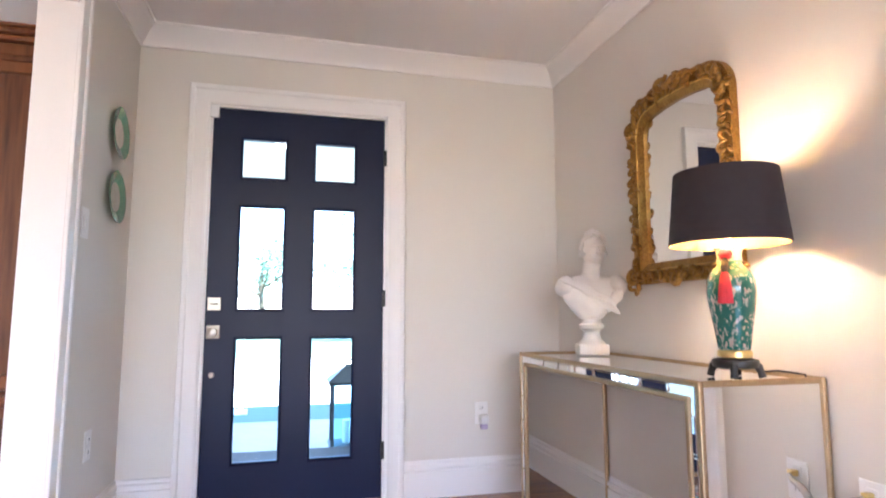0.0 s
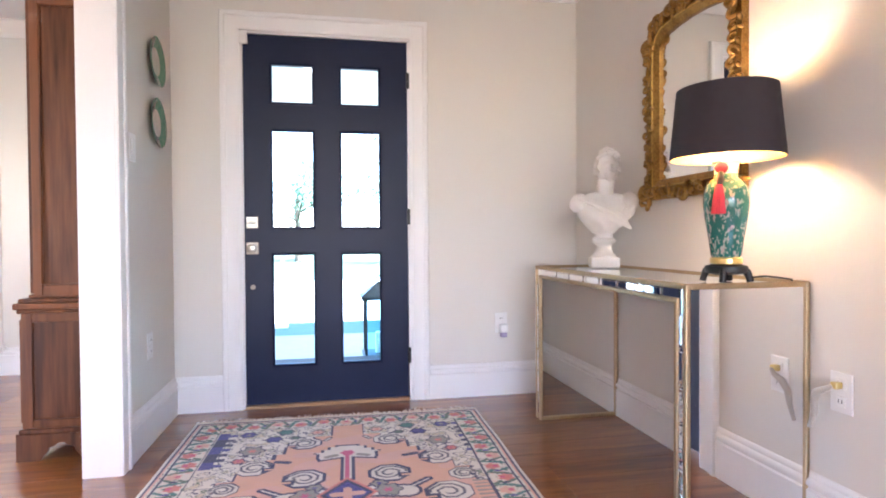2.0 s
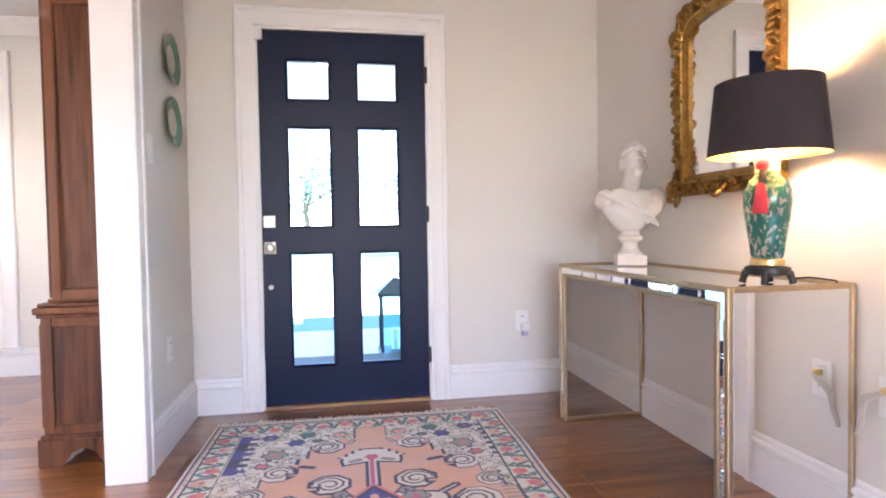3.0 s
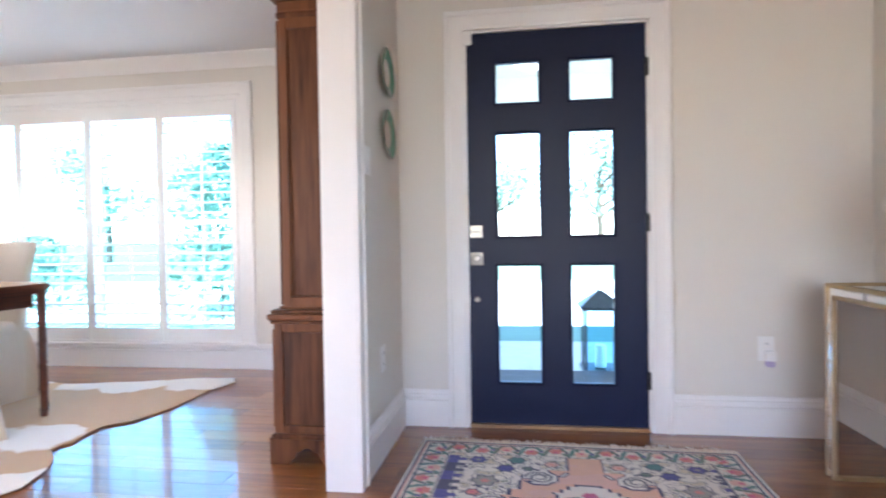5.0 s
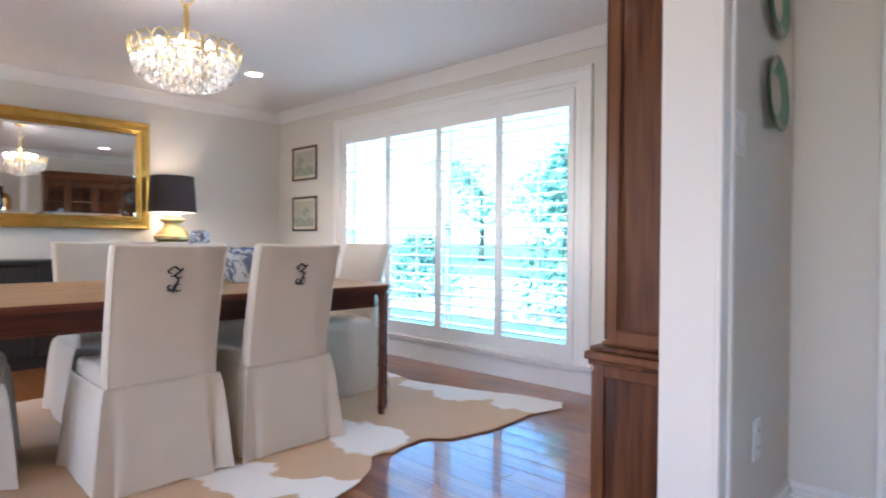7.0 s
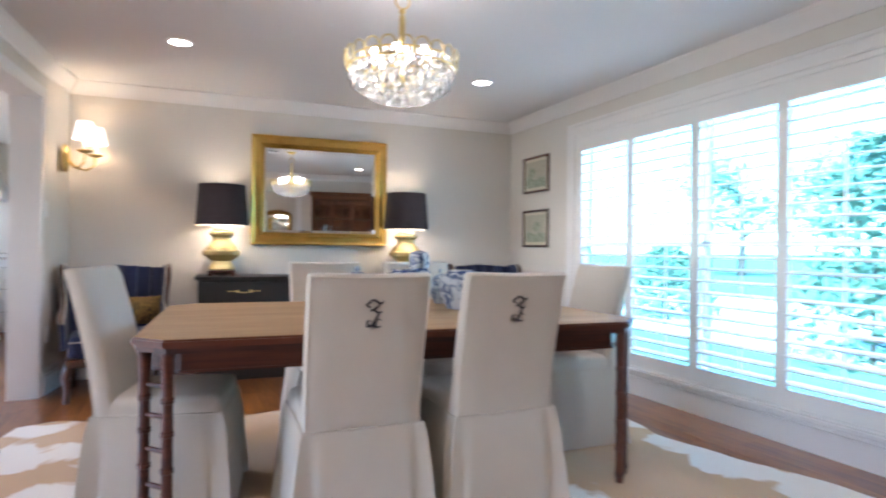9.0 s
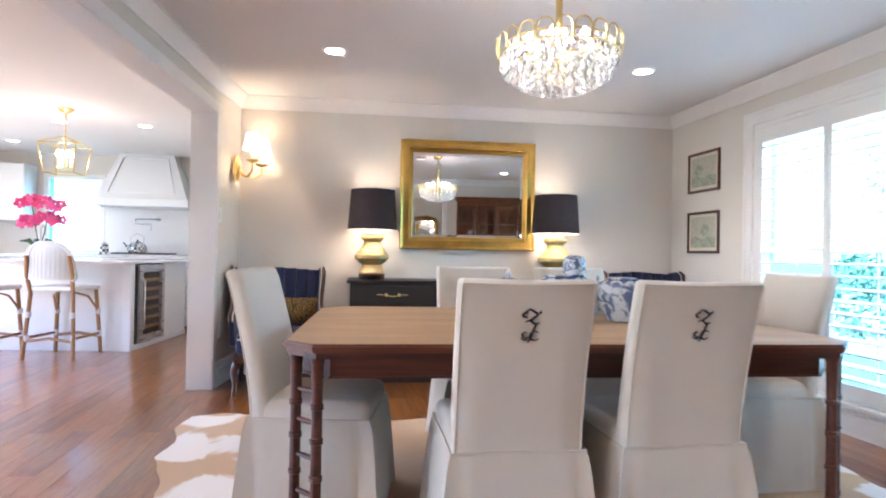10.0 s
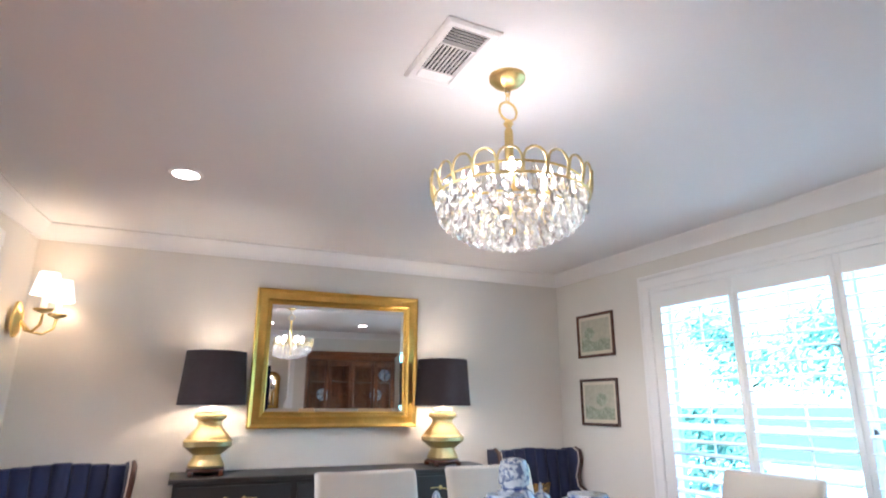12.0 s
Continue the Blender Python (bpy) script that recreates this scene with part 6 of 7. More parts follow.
    for cx, cy, r, a, b in ((0.15, 0.93, 0.05, "grey", "magenta"), (0.41, 0.44, 0.05, "grey", "pink"), (0.29, 0.21, 0.035, "teal", "teal"), (0.335, 0.305, 0.036, "blue", "blue"), (0.12, 0.87, 0.03, "grey", "blue"), (0.14, 0.24, 0.03, "coral2", "pink"), (0.46, 0.22, 0.035, "blue", "grey"), (0.24, 0.3, 0.02, "green", "green"), (0.45, 0.55, 0.025, "pink", "magenta"), (0.13, 1.1, 0.045, "grey", "pink")):
        f = blossom(x, y, cx, cy, r)
        if f < 0:
            return b if f < -0.6 * r else a
        if f < 0.007:
            return "navy"
    if d < 0:
        thick = 0.014 if x < 0.34 and y > 0.42 else 0.007
        if d > -thick:
            return "navy"
        if inner < 0.006:
            return "grey" if inner > 0.003 else "navy"
        if x > 0.5 and 0.18 < y < 0.62 and x > 0.545 - 0.035 * (int(y / 0.03) % 2):
            return "navy" if int(y / 0.09) % 2 else "blue"
        q = noise.noise((x * 26, y * 26, 4))
        if x > reach and (abs(q) < 0.05 or abs(q - 0.34) < 0.045):
            return "navy" if q < 0.1 else "green"
        return "cream" if (x > reach and q > 0.25) else "ivory"
    if x > 0.47 and y > 0.85 and d < 0.05 and (y / 0.03) % 1 < 0.4:
        return "grey"
    q = noise.noise((u * 5, v * 9, 3))
    return "coral" if q > -0.1 else "coral2"


WOOL = material("knotted_wool", (0.5, 0.3, 0.2), 0.95, bump=0.5, fine=350, sheen=0.2)
wn2, wl2 = WOOL.node_tree.nodes, WOOL.node_tree.links
ca = wn2.new("ShaderNodeAttribute")
ca.attribute_name = "knots"
fade = wn2.new("ShaderNodeMix")
fade.data_type, fade.blend_type = "RGBA", "MULTIPLY"
fade.inputs["Factor"].default_value = 0.22
wl2.new(ca.outputs["Color"], fade.inputs["A"])
wl2.new(wn2["Noise Texture"].outputs["Fac"], fade.inputs["B"])
wl2.new(fade.outputs["Result"], wn2["Principled BSDF"].inputs["Base Color"])
rug = thing("hall_rug", pose(0.403, 2.952, 0, 0, 0, -1.6), "worn coral and ivory patterned wool rug with floral border and fringe", "rug")
nu, nv = 320, 536
verts, faces, cols = [], [], []
for j in range(nv + 1):
    for i in range(nu + 1):
        u, v = (i / nu - 0.5) * RUGW, j / nv * RUGL
        wob = 0.006 * noise.noise((v * 3, 0 if u < 0 else 5, 1)) * abs(u) / 0.7
        verts.append((u + wob, -v, 0.008 + 0.0015 * noise.noise((u * 4, v * 4, 8)) + 0.0006 * noise.noise((u * 60, v * 60, 1))))
        cols.append((*KNOTS[rug_colour(u, v)], 1.0))
for j in range(nv):
    for i in range(nu):
        a = j * (nu + 1) + i
        faces.append((a, a + nu + 1, a + nu + 2, a + 1))
me = bpy.data.meshes.new("woven_face")
me.from_pydata(verts, [], faces)
layer = me.color_attributes.new("knots", "FLOAT_COLOR", "POINT")
layer.data.foreach_set("color", [c for q in cols for c in q])
me.materials.append(WOOL)
face = new("woven_face", me)
face.parent = rug
part("backing", box(-RUGW / 2 + 0.008, RUGW / 2 - 0.008, -RUGL + 0.004, -0.004, 0.0005, 0.0055), LINEN, rug)
for y, s in ((0, 1), (-RUGL, -1)):
    fr = bmesh.new()
    for k in range(210):
        x = -RUGW / 2 + (k + 0.5) * RUGW / 210
        L = 0.045 + 0.026 * noise.noise((x * 9, y, 2)) + 0.03 * random.random() ** 2
        dx = random.uniform(-0.012, 0.012)
        tube([(x, y - s * 0.003, 0.006), (x + dx * 0.4, y + s * L * 0.5, 0.006), (x + dx, y + s * L, 0.0025)], [0.005, 0.004, 0.0018], 4, fr)
    tagged(part("fringe", fr, LINEN, rug, "cream cotton fringe"), kind="stuff")

# ---- kitchen ----
MARBLE = material("pale_marble", (0.80, 0.79, 0.78), 0.15, spots=0.12, scale=2.2)
SHAKER = material("white_cabinet_paint", (0.78, 0.79, 0.80), 0.4, spots=0.03)
STEEL = material("stainless_steel", (0.6, 0.6, 0.6), 0.28, 1.0, spots=0.1, scale=8, stretch=(1, 1, 12))
RATTAN = material("rattan_cane", (0.42, 0.22, 0.09), 0.45, spots=0.4, scale=30, bump=0.2)
WOVEN = material("white_woven_cane", (0.72, 0.72, 0.72), 0.6, spots=0.15, scale=90, bump=0.6)
KT = 0.96
TURN = pose(-7.25, -0.93, 0, 0, 0, -8) @ pose(7.25, 0.93, 0)
isl = thing("kitchen_island", TURN, "white kitchen island with panelled sides", "island")
part("body", box(-8.6, -7.98, -3.6, -0.93, 0.0, KT - 0.03, 0.004), SHAKER, isl)
part("back_panel", box(-7.3, -7.2, -3.6, -0.93, 0.0, KT - 0.03, 0.004), SHAKER, isl)
part("core", box(-7.98, -7.3, -3.6, -1.5, 0.0, KT - 0.03), SHAKER, isl)
part("corner_trim", box(-7.225, -7.185, -1.0, -0.915, 0.0, KT - 0.03, 0.006), SHAKER, isl)
part("base_trim", box(-8.6, -7.185, -0.935, -0.915, 0.0, 0.06, 0.006), SHAKER, isl)
ct = thing("island_countertop", TURN @ pose(0, 0, KT - 0.03), "pale marble island worktop", "worktop")
part("slab", box(-8.68, -6.93, -3.7, -0.86, 0, 0.032, 0.006), MARBLE, ct)
wc = thing("wine_cooler", TURN @ pose(-7.64, -0.93, 0) @ Matrix.Diagonal((1.1, 1, 1, 1)), "stainless steel wine cooler built into the island, bottles inside", "cooler")
part("side_strip", box(0.272, 0.3, -0.02, 0.012, 0.02, KT - 0.04), BLACK, wc)
part("cabinet", box(-0.275, 0.275, -0.55, 0.0, 0.02, KT - 0.04), BLACK, wc)
dr = bmesh.new()
for b in ((-0.27, -0.2, 0.06, KT - 0.05), (0.2, 0.27, 0.06, KT - 0.05), (-0.2, 0.2, 0.06, 0.14), (-0.2, 0.2, KT - 0.13, KT - 0.05)):
    box(b[0], b[1], 0.0, 0.035, b[2], b[3], 0.004, dr)
door_w = part("door", dr, STEEL, wc)
part("handle", tube([(0.235, 0.036, 0.2), (0.235, 0.07, 0.22), (0.235, 0.07, KT - 0.22), (0.235, 0.036, KT - 0.2)], 0.009, 8), STEEL, door_w, smooth=60)
for k in range(6):
    part("rack", box(-0.2, 0.2, -0.02, 0.006, 0.2 + k * 0.105, 0.235 + k * 0.105, 0.004), wood("rack_beech", (0.25, 0.14, 0.07), (0.5, 0.33, 0.18), along=0) if k == 0 else bpy.data.materials["rack_beech"], wc)
gl = part("glass", box(-0.2, 0.2, 0.014, 0.02, 0.14, KT - 0.13), PANE, door_w)
gl.visible_shadow = False


def stool(m, label):
    s = thing("bar_stool", m, label, "stool", "stools at the island")
    # local +y is the way the sitter faces
    for sx in (-1, 1):
        part("leg", tube([(sx * 0.23, 0.21, 0), (sx * 0.19, 0.17, 0.66)], [0.019, 0.018], 10), RATTAN, s, smooth=60)
        part("back_leg", tube([(sx * 0.24, -0.24, 0), (sx * 0.2, -0.2, 0.62), (sx * 0.215, -0.24, 0.8), (sx * 0.2, -0.27, 0.98)], 0.018, 10), RATTAN, s, smooth=60)
        part("stretcher", tube([(sx * 0.222, 0.195, 0.2), (sx * 0.228, -0.228, 0.2)], 0.014, 8), RATTAN, s, smooth=60)
        for y in (0.2, -0.225):
            for z in (0.2, 0.42):
                part("binding", moved(lathe([(0.024, -0.028), (0.026, 0), (0.024, 0.028)], 12), pose(sx * (0.23 - 0.06 * z * 0.9), y * (1 - 0.1 * z), z)), WOVEN, s, "white cane binding")
        part("brace", tube([(sx * 0.215, 0.19, 0.42), (sx * 0.17, 0.08, 0.58), (sx * 0.05, 0.0, 0.63)], 0.011, 8), RATTAN, s, smooth=60)
    for y in (0.195, -0.228):
        part("stretcher", tube([(-0.22, y, 0.17), (0, y, 0.2), (0.22, y, 0.17)], 0.014, 8), RATTAN, s, smooth=60)
    part("seat", box(-0.22, 0.22, -0.21, 0.21, 0.64, 0.685, 0.018, seg=3), WOVEN, s, smooth=50)
    bm, rows = bmesh.new(), []
    for i in range(17):
        t = i / 16 * 2 - 1
        top = 0.77 + 0.33 * (1 - abs(t) ** 3.2) ** 0.5
        rows.append([(t * 0.235, -0.285 + 0.06 * t * t, 0.75 + (top - 0.75) * j / 8) for j in range(9)])
    for off in (0.0, 0.012):
        g = [[bm.verts.new((x, y + off, z)) for x, y, z in r] for r in rows]
        for a, b in zip(g, g[1:]):
            for j in range(8):
                bm.faces.new((a[j], a[j + 1], b[j + 1], b[j]))
    part("backrest", bm, WOVEN, s, "white woven cane back", smooth=60)
    rim = [(r[8][0], r[8][1] + 0.006, r[8][2]) for r in rows]
    part("back_rim", tube([(-0.215, -0.24, 0.74)] + rim + [(0.215, -0.24, 0.74)], 0.017, 8), WOVEN, s, smooth=60)
    for k in range(9):
        x = -0.16 + k * 0.04
        part("cane_rib", tube([(x, -0.293 + 0.06 * (x / 0.235) ** 2, 0.77), (x, -0.293 + 0.06 * (x / 0.235) ** 2, 1.06 - 2.2 * x * x)], 0.004, 5), WOVEN, s)
    return s


stool(pose(-7.0, -1.47, 0, 0, 0, 80) @ Matrix.Scale(1.03, 4), "rattan bar stool with rounded white woven back at the island")
stool(pose(-7.0, -2.2, 0, 0, 0, 84) @ Matrix.Scale(1.03, 4), "rattan bar stool with rounded white woven back at the island")

# range wall
cab = thing("base_cabinet_run", pose(0, 0, 0), "white kitchen base cabinets with drawers along the range wall", "cabinet")
part("body", box(-9.84, -9.25, -4.4, 0.05, 0.1, 0.965), SHAKER, cab)
part("toe_kick", box(-9.84, -9.32, -4.4, 0.05, 0, 0.1), SHAKER, cab)
for k in range(8):
    for z0, z1 in ((0.13, 0.4), (0.42, 0.68), (0.7, 0.945)):
        dwr = part("drawer_front", box(-9.25, -9.232, -4.38 + k * 0.55, -3.85 + k * 0.55, z0, z1, 0.004), SHAKER, cab)
        part("bar_pull", tube([(-9.215, -4.25 + k * 0.55, (z0 + z1) / 2), (-9.215, -3.98 + k * 0.55, (z0 + z1) / 2)], 0.006, 6), STEEL, dwr)
ctop = thing("range_countertop", pose(0, 0, 0.965), "pale marble worktop along the range wall", "worktop")
part("slab", box(-9.84, -9.22, -4.4, 0.05, 0, 0.03, 0.004), MARBLE, ctop)
part("backsplash", box(-9.848, -9.83, -2.2, 0.05, 0.03, 0.83), MARBLE, ctop, "pale veined marble backsplash")
rt = thing("cooktop", pose(-9.5, -1.53, 0.996), "black gas cooktop with grates", "cooktop")
part("plate", box(-0.24, 0.24, -0.45, 0.45, 0, 0.012, 0.004), STEEL, rt)
for k in range(5):
    part("grate", box(-0.2, 0.2, -0.38 + k * 0.17, -0.3 + k * 0.17, 0.012, 0.035, 0.006), BLACK, rt)
hood = thing("range_hood", pose(-9.84, -1.535, 0), "white painted tapered range hood with panelled front", "hood")
part("lip", box(0, 0.56, -0.635, 0.635, 1.68, 1.79, 0.006), SHAKER, hood)
bm = bmesh.new()
lo = [bm.verts.new(p) for p in ((0, -0.61, 1.79), (0.53, -0.61, 1.79), (0.53, 0.61, 1.79), (0, 0.61, 1.79))]
hi = [bm.verts.new(p) for p in ((0, -0.36, TOP), (0.3, -0.36, TOP), (0.3, 0.36, TOP), (0, 0.36, TOP))]
for k in range(4):
    bm.faces.new((lo[k], lo[(k + 1) % 4], hi[(k + 1) % 4], hi[k]))
bm.faces.new(lo)
bm.faces.new(hi)
part("canopy", bm, SHAKER, hood)
bm = tube([(0.515, -0.44, 1.87), (0.515, 0.44, 1.87), (0.34, 0.3, 2.38), (0.34, -0.3, 2.38)], 0.012, 4, closed=True)
part("panel_moulding", bm, SHAKER, hood)
CHECK = material("checked_enamel", (0.75, 0.75, 0.72), 0.12)
kn, kl = CHECK.node_tree.nodes, CHECK.node_tree.links
ch = kn.new("ShaderNodeTexChecker")
ch.inputs["Scale"].default_value = 26
ch.inputs["Color1"].default_value, ch.inputs["Color2"].default_value = (0.75, 0.74, 0.7, 1), (0.02, 0.02, 0.02, 1)
kl.new(kn["Texture Coordinate"].outputs["Object"], ch.inputs["Vector"])
kl.new(ch.outputs["Color"], kn["Principled BSDF"].inputs["Base Color"])
ket = thing("kettle", pose(-9.4, -1.6, 1.031), "black and white checked enamel kettle on the cooktop", "kettle")
part("body", lathe([(0.1, 0), (0.125, 0.02), (0.13, 0.06), (0.11, 0.11), (0.06, 0.14), (0.05, 0.145)], 28), CHECK, ket, smooth=40)
part("lid", lathe([(0.052, 0.145), (0.03, 0.16), (0.012, 0.165), (0.016, 0.18), (0.004, 0.19)], 18), CHECK, ket, smooth=40)
part("handle", tube([(0, -0.08, 0.12), (0, -0.09, 0.22), (0, 0, 0.27), (0, 0.09, 0.22), (0, 0.08, 0.12)], 0.008, 8), STEEL, ket, smooth=60)
part("spout", tube([(0, -0.11, 0.06), (0, -0.16, 0.11), (0, -0.18, 0.14)], [0.02, 0.014, 0.011], 10), CHECK, ket, smooth=60)
can = thing("canister", pose(-9.45, -2.05, 0.996), "small checked enamel canister beside the cooktop", "canister")
part("body", lathe([(0.06, 0), (0.065, 0.01), (0.055, 0.13), (0.05, 0.14)], 24), CHECK, can, smooth=40)
part("lid", lathe([(0.055, 0.14), (0.04, 0.16), (0.01, 0.165), (0.012, 0.18), (0.004, 0.185)], 18), STEEL, can, smooth=40)
pf = thing("pot_filler", pose(-9.83, -1.45, 1.45), "wall-mounted brushed steel pot filler over the cooktop", "tap")
part("arm", tube([(0, 0, 0.08), (0.06, 0, 0.08), (0.06, -0.3, 0.08), (0.07, -0.3, 0), (0.08, -0.08, 0), (0.08, -0.08, -0.09)], 0.012, 8), STEEL, pf, smooth=60)
part("flange", moved(lathe([(0.035, 0), (0.035, 0.01), (0.015, 0.014)], 16), pose(0, 0, 0.08, 0, 90)), STEEL, pf)
tap = thing("kitchen_tap", pose(-8.35, -2.35, KT + 0.002), "chrome gooseneck kitchen tap on the island", "tap")
part("spout", tube([(0, 0, 0), (0, 0, 0.28), (0.02, 0.02, 0.36), (0.06, 0.06, 0.39), (0.1, 0.1, 0.36), (0.11, 0.11, 0.26)], 0.014, 10), STEEL, tap, smooth=60)
up = thing("wall_cabinet", pose(-9.84, -3.35, 1.45), "white wall cabinet with steel bar handles", "cabinet")
part("body", box(0, 0.33, -0.45, 0.25, 0, 0.8, 0.004), SHAKER, up)
for s in (-1, 1):
    d = part("door", box(0.33, 0.35, -0.1 + (0.005 if s > 0 else -0.345), -0.1 + (0.345 if s > 0 else -0.005), 0.01, 0.79, 0.004), SHAKER, up)
    part("handle", tube([(0.37, -0.1 + s * 0.04, 0.08), (0.37, -0.1 + s * 0.04, 0.28)], 0.006, 6), STEEL, d)
kw = thing("window_2", pose(-9.85, -2.6, 0), "white framed kitchen window over the worktop", "window", kind="structure")
part("frame", moved(picture_frame(0.82, 1.19, [(0, 0), (0, 0.03), (0.06, 0.03), (0.07, 0.0)]), pose(0, 0, 1.565, 0, 0, 90)), TRIM, kw)
pn = part("pane", box(-0.05, -0.044, -0.35, 0.35, 1.03, 2.1), GLASS, kw)
pn.visible_shadow = False

# orchid
orc = thing("orchid", pose(-7.7, -2.05, KT + 0.002), "pink orchid in a woven basket pot on the island", "plant")
part("basket", lathe([(0.09, 0), (0.11, 0.02), (0.115, 0.1), (0.1, 0.13), (0.095, 0.13), (0.09, 0.1)], 24), material("wicker", (0.5, 0.36, 0.2), 0.8, spots=0.4, scale=60, bump=0.6), orc, smooth=40)
STEM, PETAL = material("orchid_leaf", (0.03, 0.08, 0.03), 0.4, spots=0.3), material("orchid_petal", (0.62, 0.03, 0.16), 0.5, spots=0.3, scale=30)
orr = random.Random(8)
for k, (dx, dy, h) in enumerate(((0.0, 0.12, 0.47), (0.02, -0.12, 0.65))):
    part("stem", tube([(0, 0, 0.1), (dx * 0.3, dy * 0.3, h * 0.5), (dx, dy * 0.7, h), (dx, dy * 1.6, h - 0.02)], 0.006, 6), STEM, orc)
    for j in range(15):
        t = j / 14
        c = Vector((dx + orr.uniform(-0.05, 0.05), (-0.19 + 0.38 * t) * (1 if k else -1) + orr.uniform(-0.03, 0.03), h + 0.02 - 0.12 * abs(t - 0.35) - 0.045 * (j % 2) + orr.uniform(-0.02, 0.02)))
        bm = bmesh.new()
        for q in range(5):
            a = 2 * math.pi * q / 5
            merge(bm, lump(0.034 * math.cos(a), 0, 0.034 * math.sin(a), 0.032, 0.007, 0.026, 1, 0, 1, (0, -math.degrees(a), 0)))
        part("blossom", moved(bm, Matrix.Translation(c) @ pose(0, 0, 0, orr.uniform(-25, 25), orr.uniform(0, 60), 95 + orr.uniform(-30, 30))), PETAL, orc, smooth=60)
for k in range(5):
    a = 1.25 * k
    part("leaf", tube([(0, 0, 0.1), (0.08 * math.cos(a), 0.1 * math.sin(a), 0.2), (0.12 * math.cos(a), 0.19 * math.sin(a), 0.19)], [0.01, 0.028, 0.004], 6), STEM, orc, smooth=60)

# lantern pendant
pen = thing("pendant_lantern", pose(-6.85, -1.44, TOP), "open brass frame lantern pendant with candle bulbs, lit", "pendant")
part("canopy", lathe([(0.015, -0.05), (0.05, -0.03), (0.07, -0.01), (0.07, 0)], 24), BRASS, pen, smooth=40)
part("chain", tube([(0, 0, -0.05), (0.004, 0, -0.12), (0, 0, -0.2), (0.004, 0, -0.3)], 0.006, 6), BRASS, pen)
T0, T1, B0 = -0.31, -0.36, -0.64
for k in range(4):
    a, b = math.pi / 4 + k * math.pi / 2, math.pi / 4 + (k + 1) * math.pi / 2
    P = lambda r, ang, z: (r * math.cos(ang), r * math.sin(ang), z)
    part("frame_bar", tube([P(0.24, a, T1), P(0.24, b, T1)], 0.007, 4), BRASS, pen)
    part("frame_bar", tube([P(0.19, a, B0), P(0.19, b, B0)], 0.007, 4), BRASS, pen)
    part("frame_bar", tube([P(0.24, a, T1), P(0.19, a, B0)], 0.007, 4), BRASS, pen)
    part("frame_bar", tube([P(0.24, a, T1), (0, 0, T0 + 0.04)], 0.006, 4), BRASS, pen)
    cs = part("candle_sleeve", moved(lathe([(0.012, 0), (0.012, 0.1), (0.01, 0.102)], 10), pose(*P(0.06, a, -0.58))), PLASTIC, pen)
    part("bulb", moved(lathe([(0.008, 0), (0.018, 0.02), (0.014, 0.05), (0.003, 0.07)], 10), pose(*P(0.06, a, -0.48))), BULB, cs, smooth=60)
part("stem", tube([(0, 0, -0.3), (0, 0, -0.58)], 0.008, 6), BRASS, pen)
part("arm_hub", lathe([(0.07, -0.595), (0.07, -0.58), (0.02, -0.575)], 16), BRASS, pen)
lamp("pendant_light", "POINT", pose(-6.85, -1.44, TOP - 0.46), 0.45, (1.0, 0.9, 0.76), size=0.06)
for x, y in ((-7.5, -0.92), (-7.5, -1.78), (-8.9, -2.95), (-6.0, -2.6)):
    downlight(x, y, 2.0)

# ---- floor planks ----
structure("subfloor", box(-10.0, 2.0, -4.65, 4.6, -0.12, -0.012), GAP, "dark joints under the oak floor", "floor")
floor = thing("floor", pose(0, 0, 0), "polished reddish-brown oak plank floor", "floor", kind="structure")
rnd = random.Random(4)
PLANK = 0.127


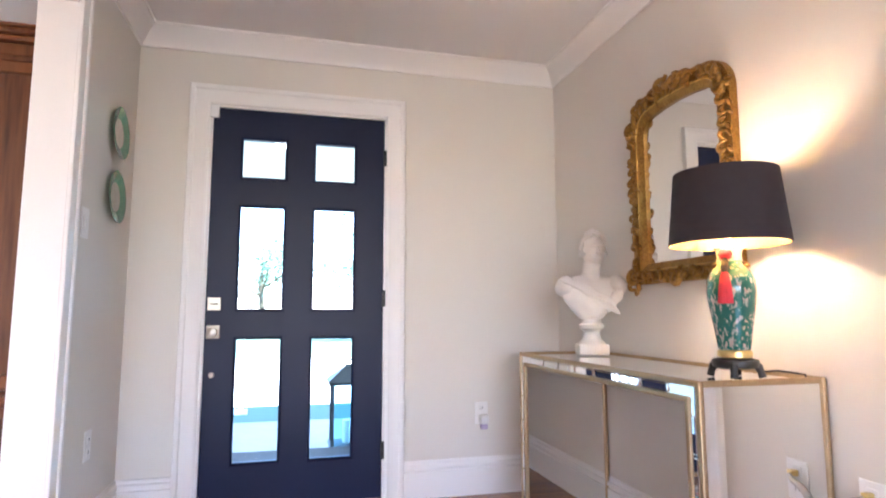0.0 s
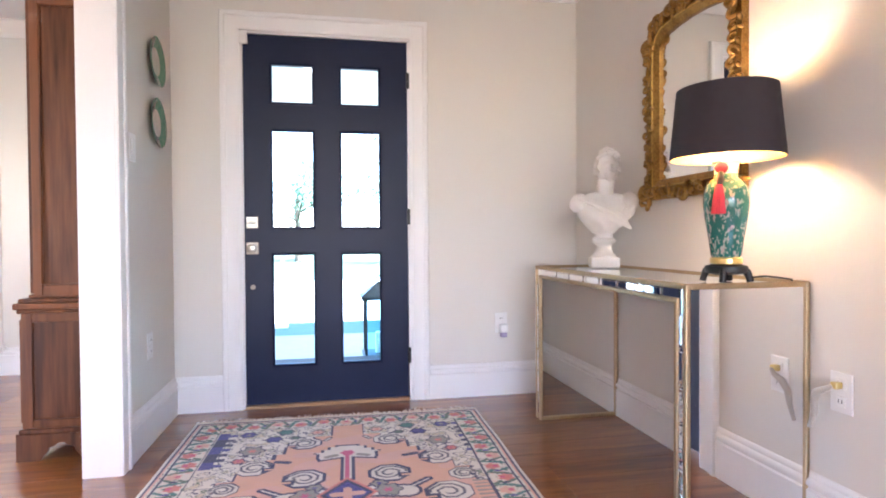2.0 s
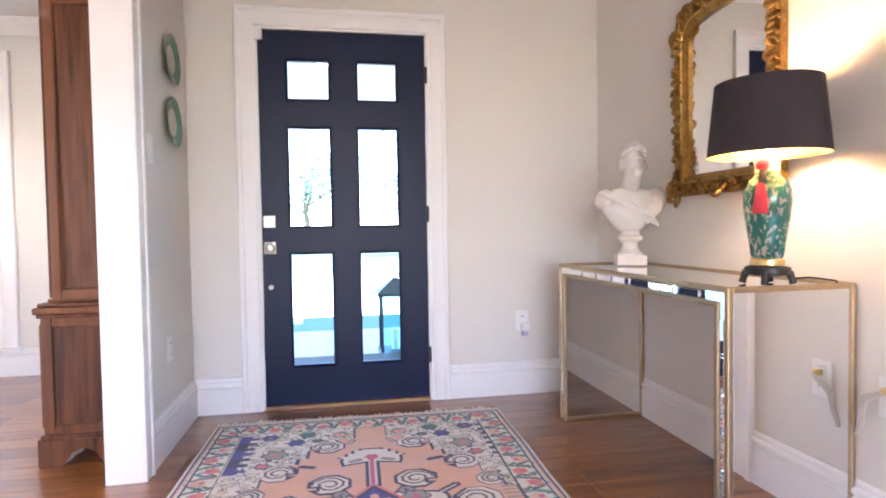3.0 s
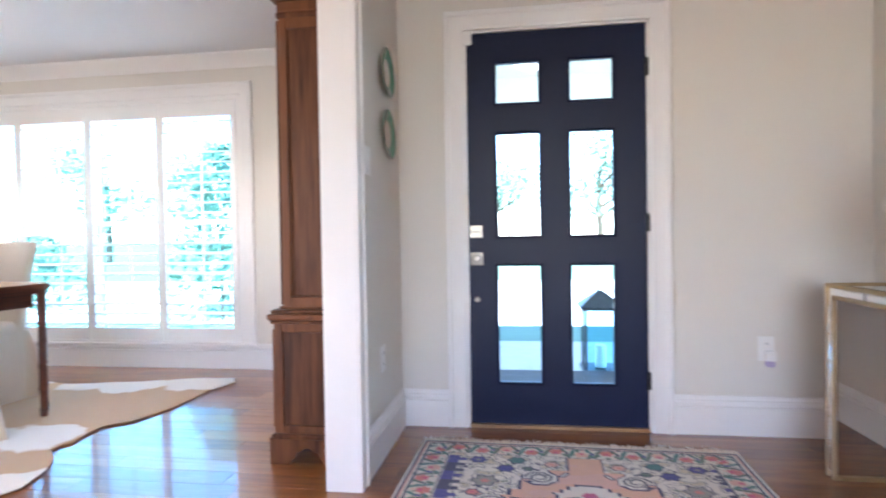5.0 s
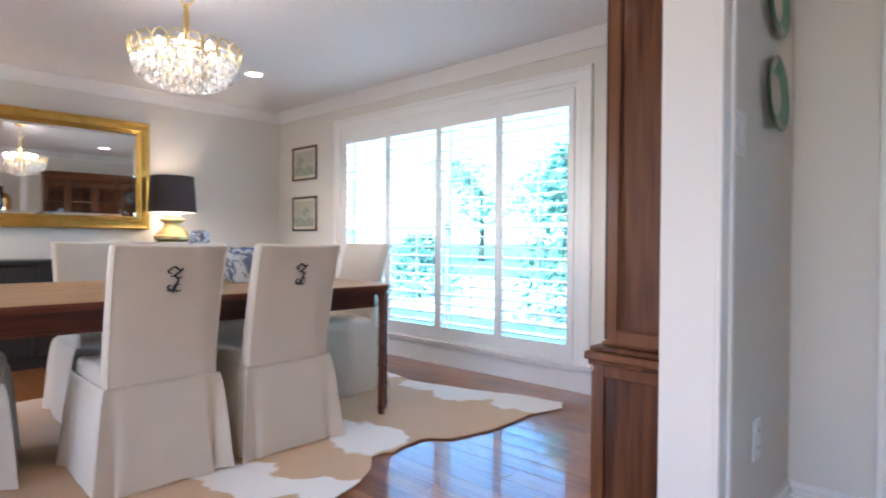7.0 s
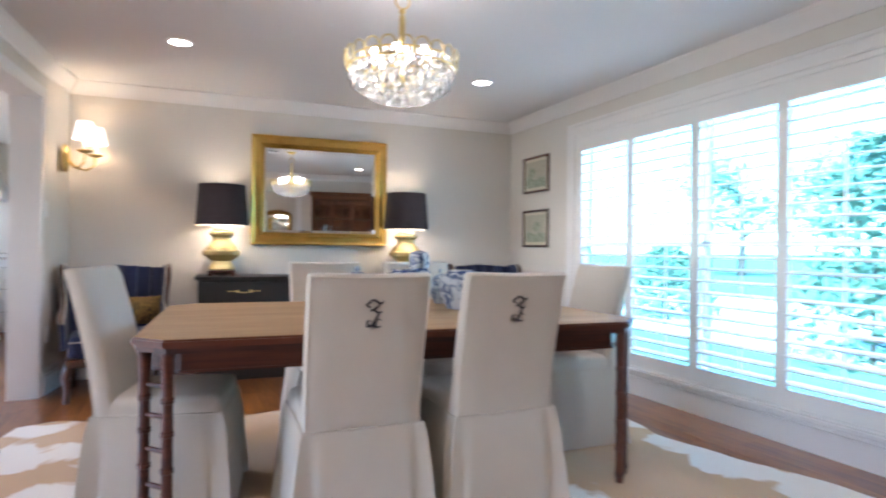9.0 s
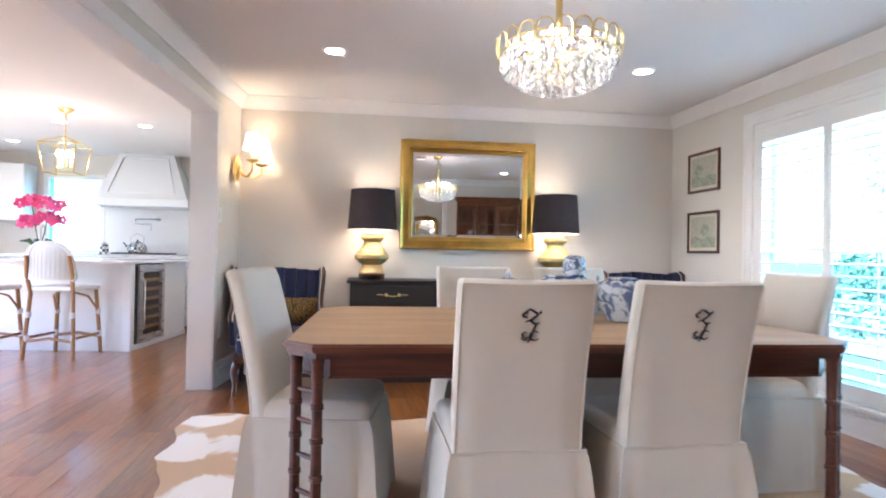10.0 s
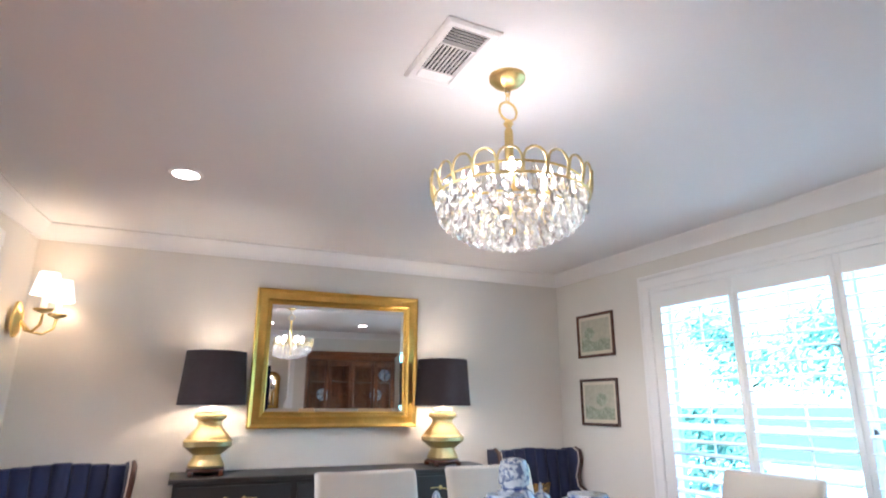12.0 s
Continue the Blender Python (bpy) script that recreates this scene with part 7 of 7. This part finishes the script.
def plank(length):
    bm = bmesh.new()
    w, h = PLANK / 2 - 0.0005, length / 2 - 0.0005
    rings = [[(-h, -w, -0.012), (h, -w, -0.012), (h, w, -0.012), (-h, w, -0.012)], [(-h, -w, -0.0006), (h, -w, -0.0006), (h, w, -0.0006), (-h, w, -0.0006)],
             [(-h + 0.0005, -w + 0.0005, 0), (h - 0.0005, -w + 0.0005, 0), (h - 0.0005, w - 0.0005, 0), (-h + 0.0005, w - 0.0005, 0)]]
    v = [[bm.verts.new(p) for p in r] for r in rings]
    for a, b in zip(v, v[1:]):
        for k in range(4):
            bm.faces.new((a[k], a[(k + 1) % 4], b[(k + 1) % 4], b[k]))
    bm.faces.new(v[2])
    return bm


LENGTHS = (0.7, 1.0, 1.3, 1.6)
PLANKS = {}
far_verts, far_faces, made = [], [], 0
for j in range(int(9.1 / PLANK) + 1):
    y = -4.6 + (j + 0.5) * PLANK
    x = -10.0 - rnd.random()
    stop = -0.5 if y > 3.25 else 2.0
    while x < stop:
        size = rnd.choice(LENGTHS)
        if x + size > stop or stop - x - size < 0.5:
            size = stop - x
        if x < -9.98:
            x, size = -9.98, max(0.3, size - (-9.98 - x))
        mid = x + size / 2
        x += size
        if -4.2 < mid < 2.2 and 0.6 < y < 4.45 and made < 300 and size in LENGTHS:
            made += 1
            if size not in PLANKS:
                ob = part("plank", plank(size), FLOOR, floor)
                PLANKS[size] = ob.data
            else:
                ob = new("plank", PLANKS[size])
                ob.parent = floor
            ob.matrix_local = pose(mid, y, 0)
        else:
            h, w, n = size / 2 - 0.0008, PLANK / 2 - 0.0008, len(far_verts)
            far_verts += [(mid - h, y - w, 0), (mid + h, y - w, 0), (mid + h, y + w, 0), (mid - h, y + w, 0), (mid - h, y - w, -0.012), (mid + h, y - w, -0.012), (mid + h, y + w, -0.012), (mid - h, y + w, -0.012)]
            far_faces += [(n, n + 1, n + 2, n + 3), (n, n + 4, n + 5, n + 1), (n + 1, n + 5, n + 6, n + 2), (n + 2, n + 6, n + 7, n + 3), (n + 3, n + 7, n + 4, n)]
islands = FLOOR_FAR.node_tree
geo = islands.nodes.new("ShaderNodeNewGeometry")
for link in list(islands.links):
    if link.from_node.bl_idname == "ShaderNodeObjectInfo":
        islands.links.new(geo.outputs["Random Per Island"], link.to_socket)
far_me = bpy.data.meshes.new("far_planks")
far_me.from_pydata(far_verts, [], far_faces)
far_me.materials.append(FLOOR_FAR)
far = new("far_planks", far_me)
far.parent = floor
tagged(far, "reddish-brown oak planks", kind="stuff")
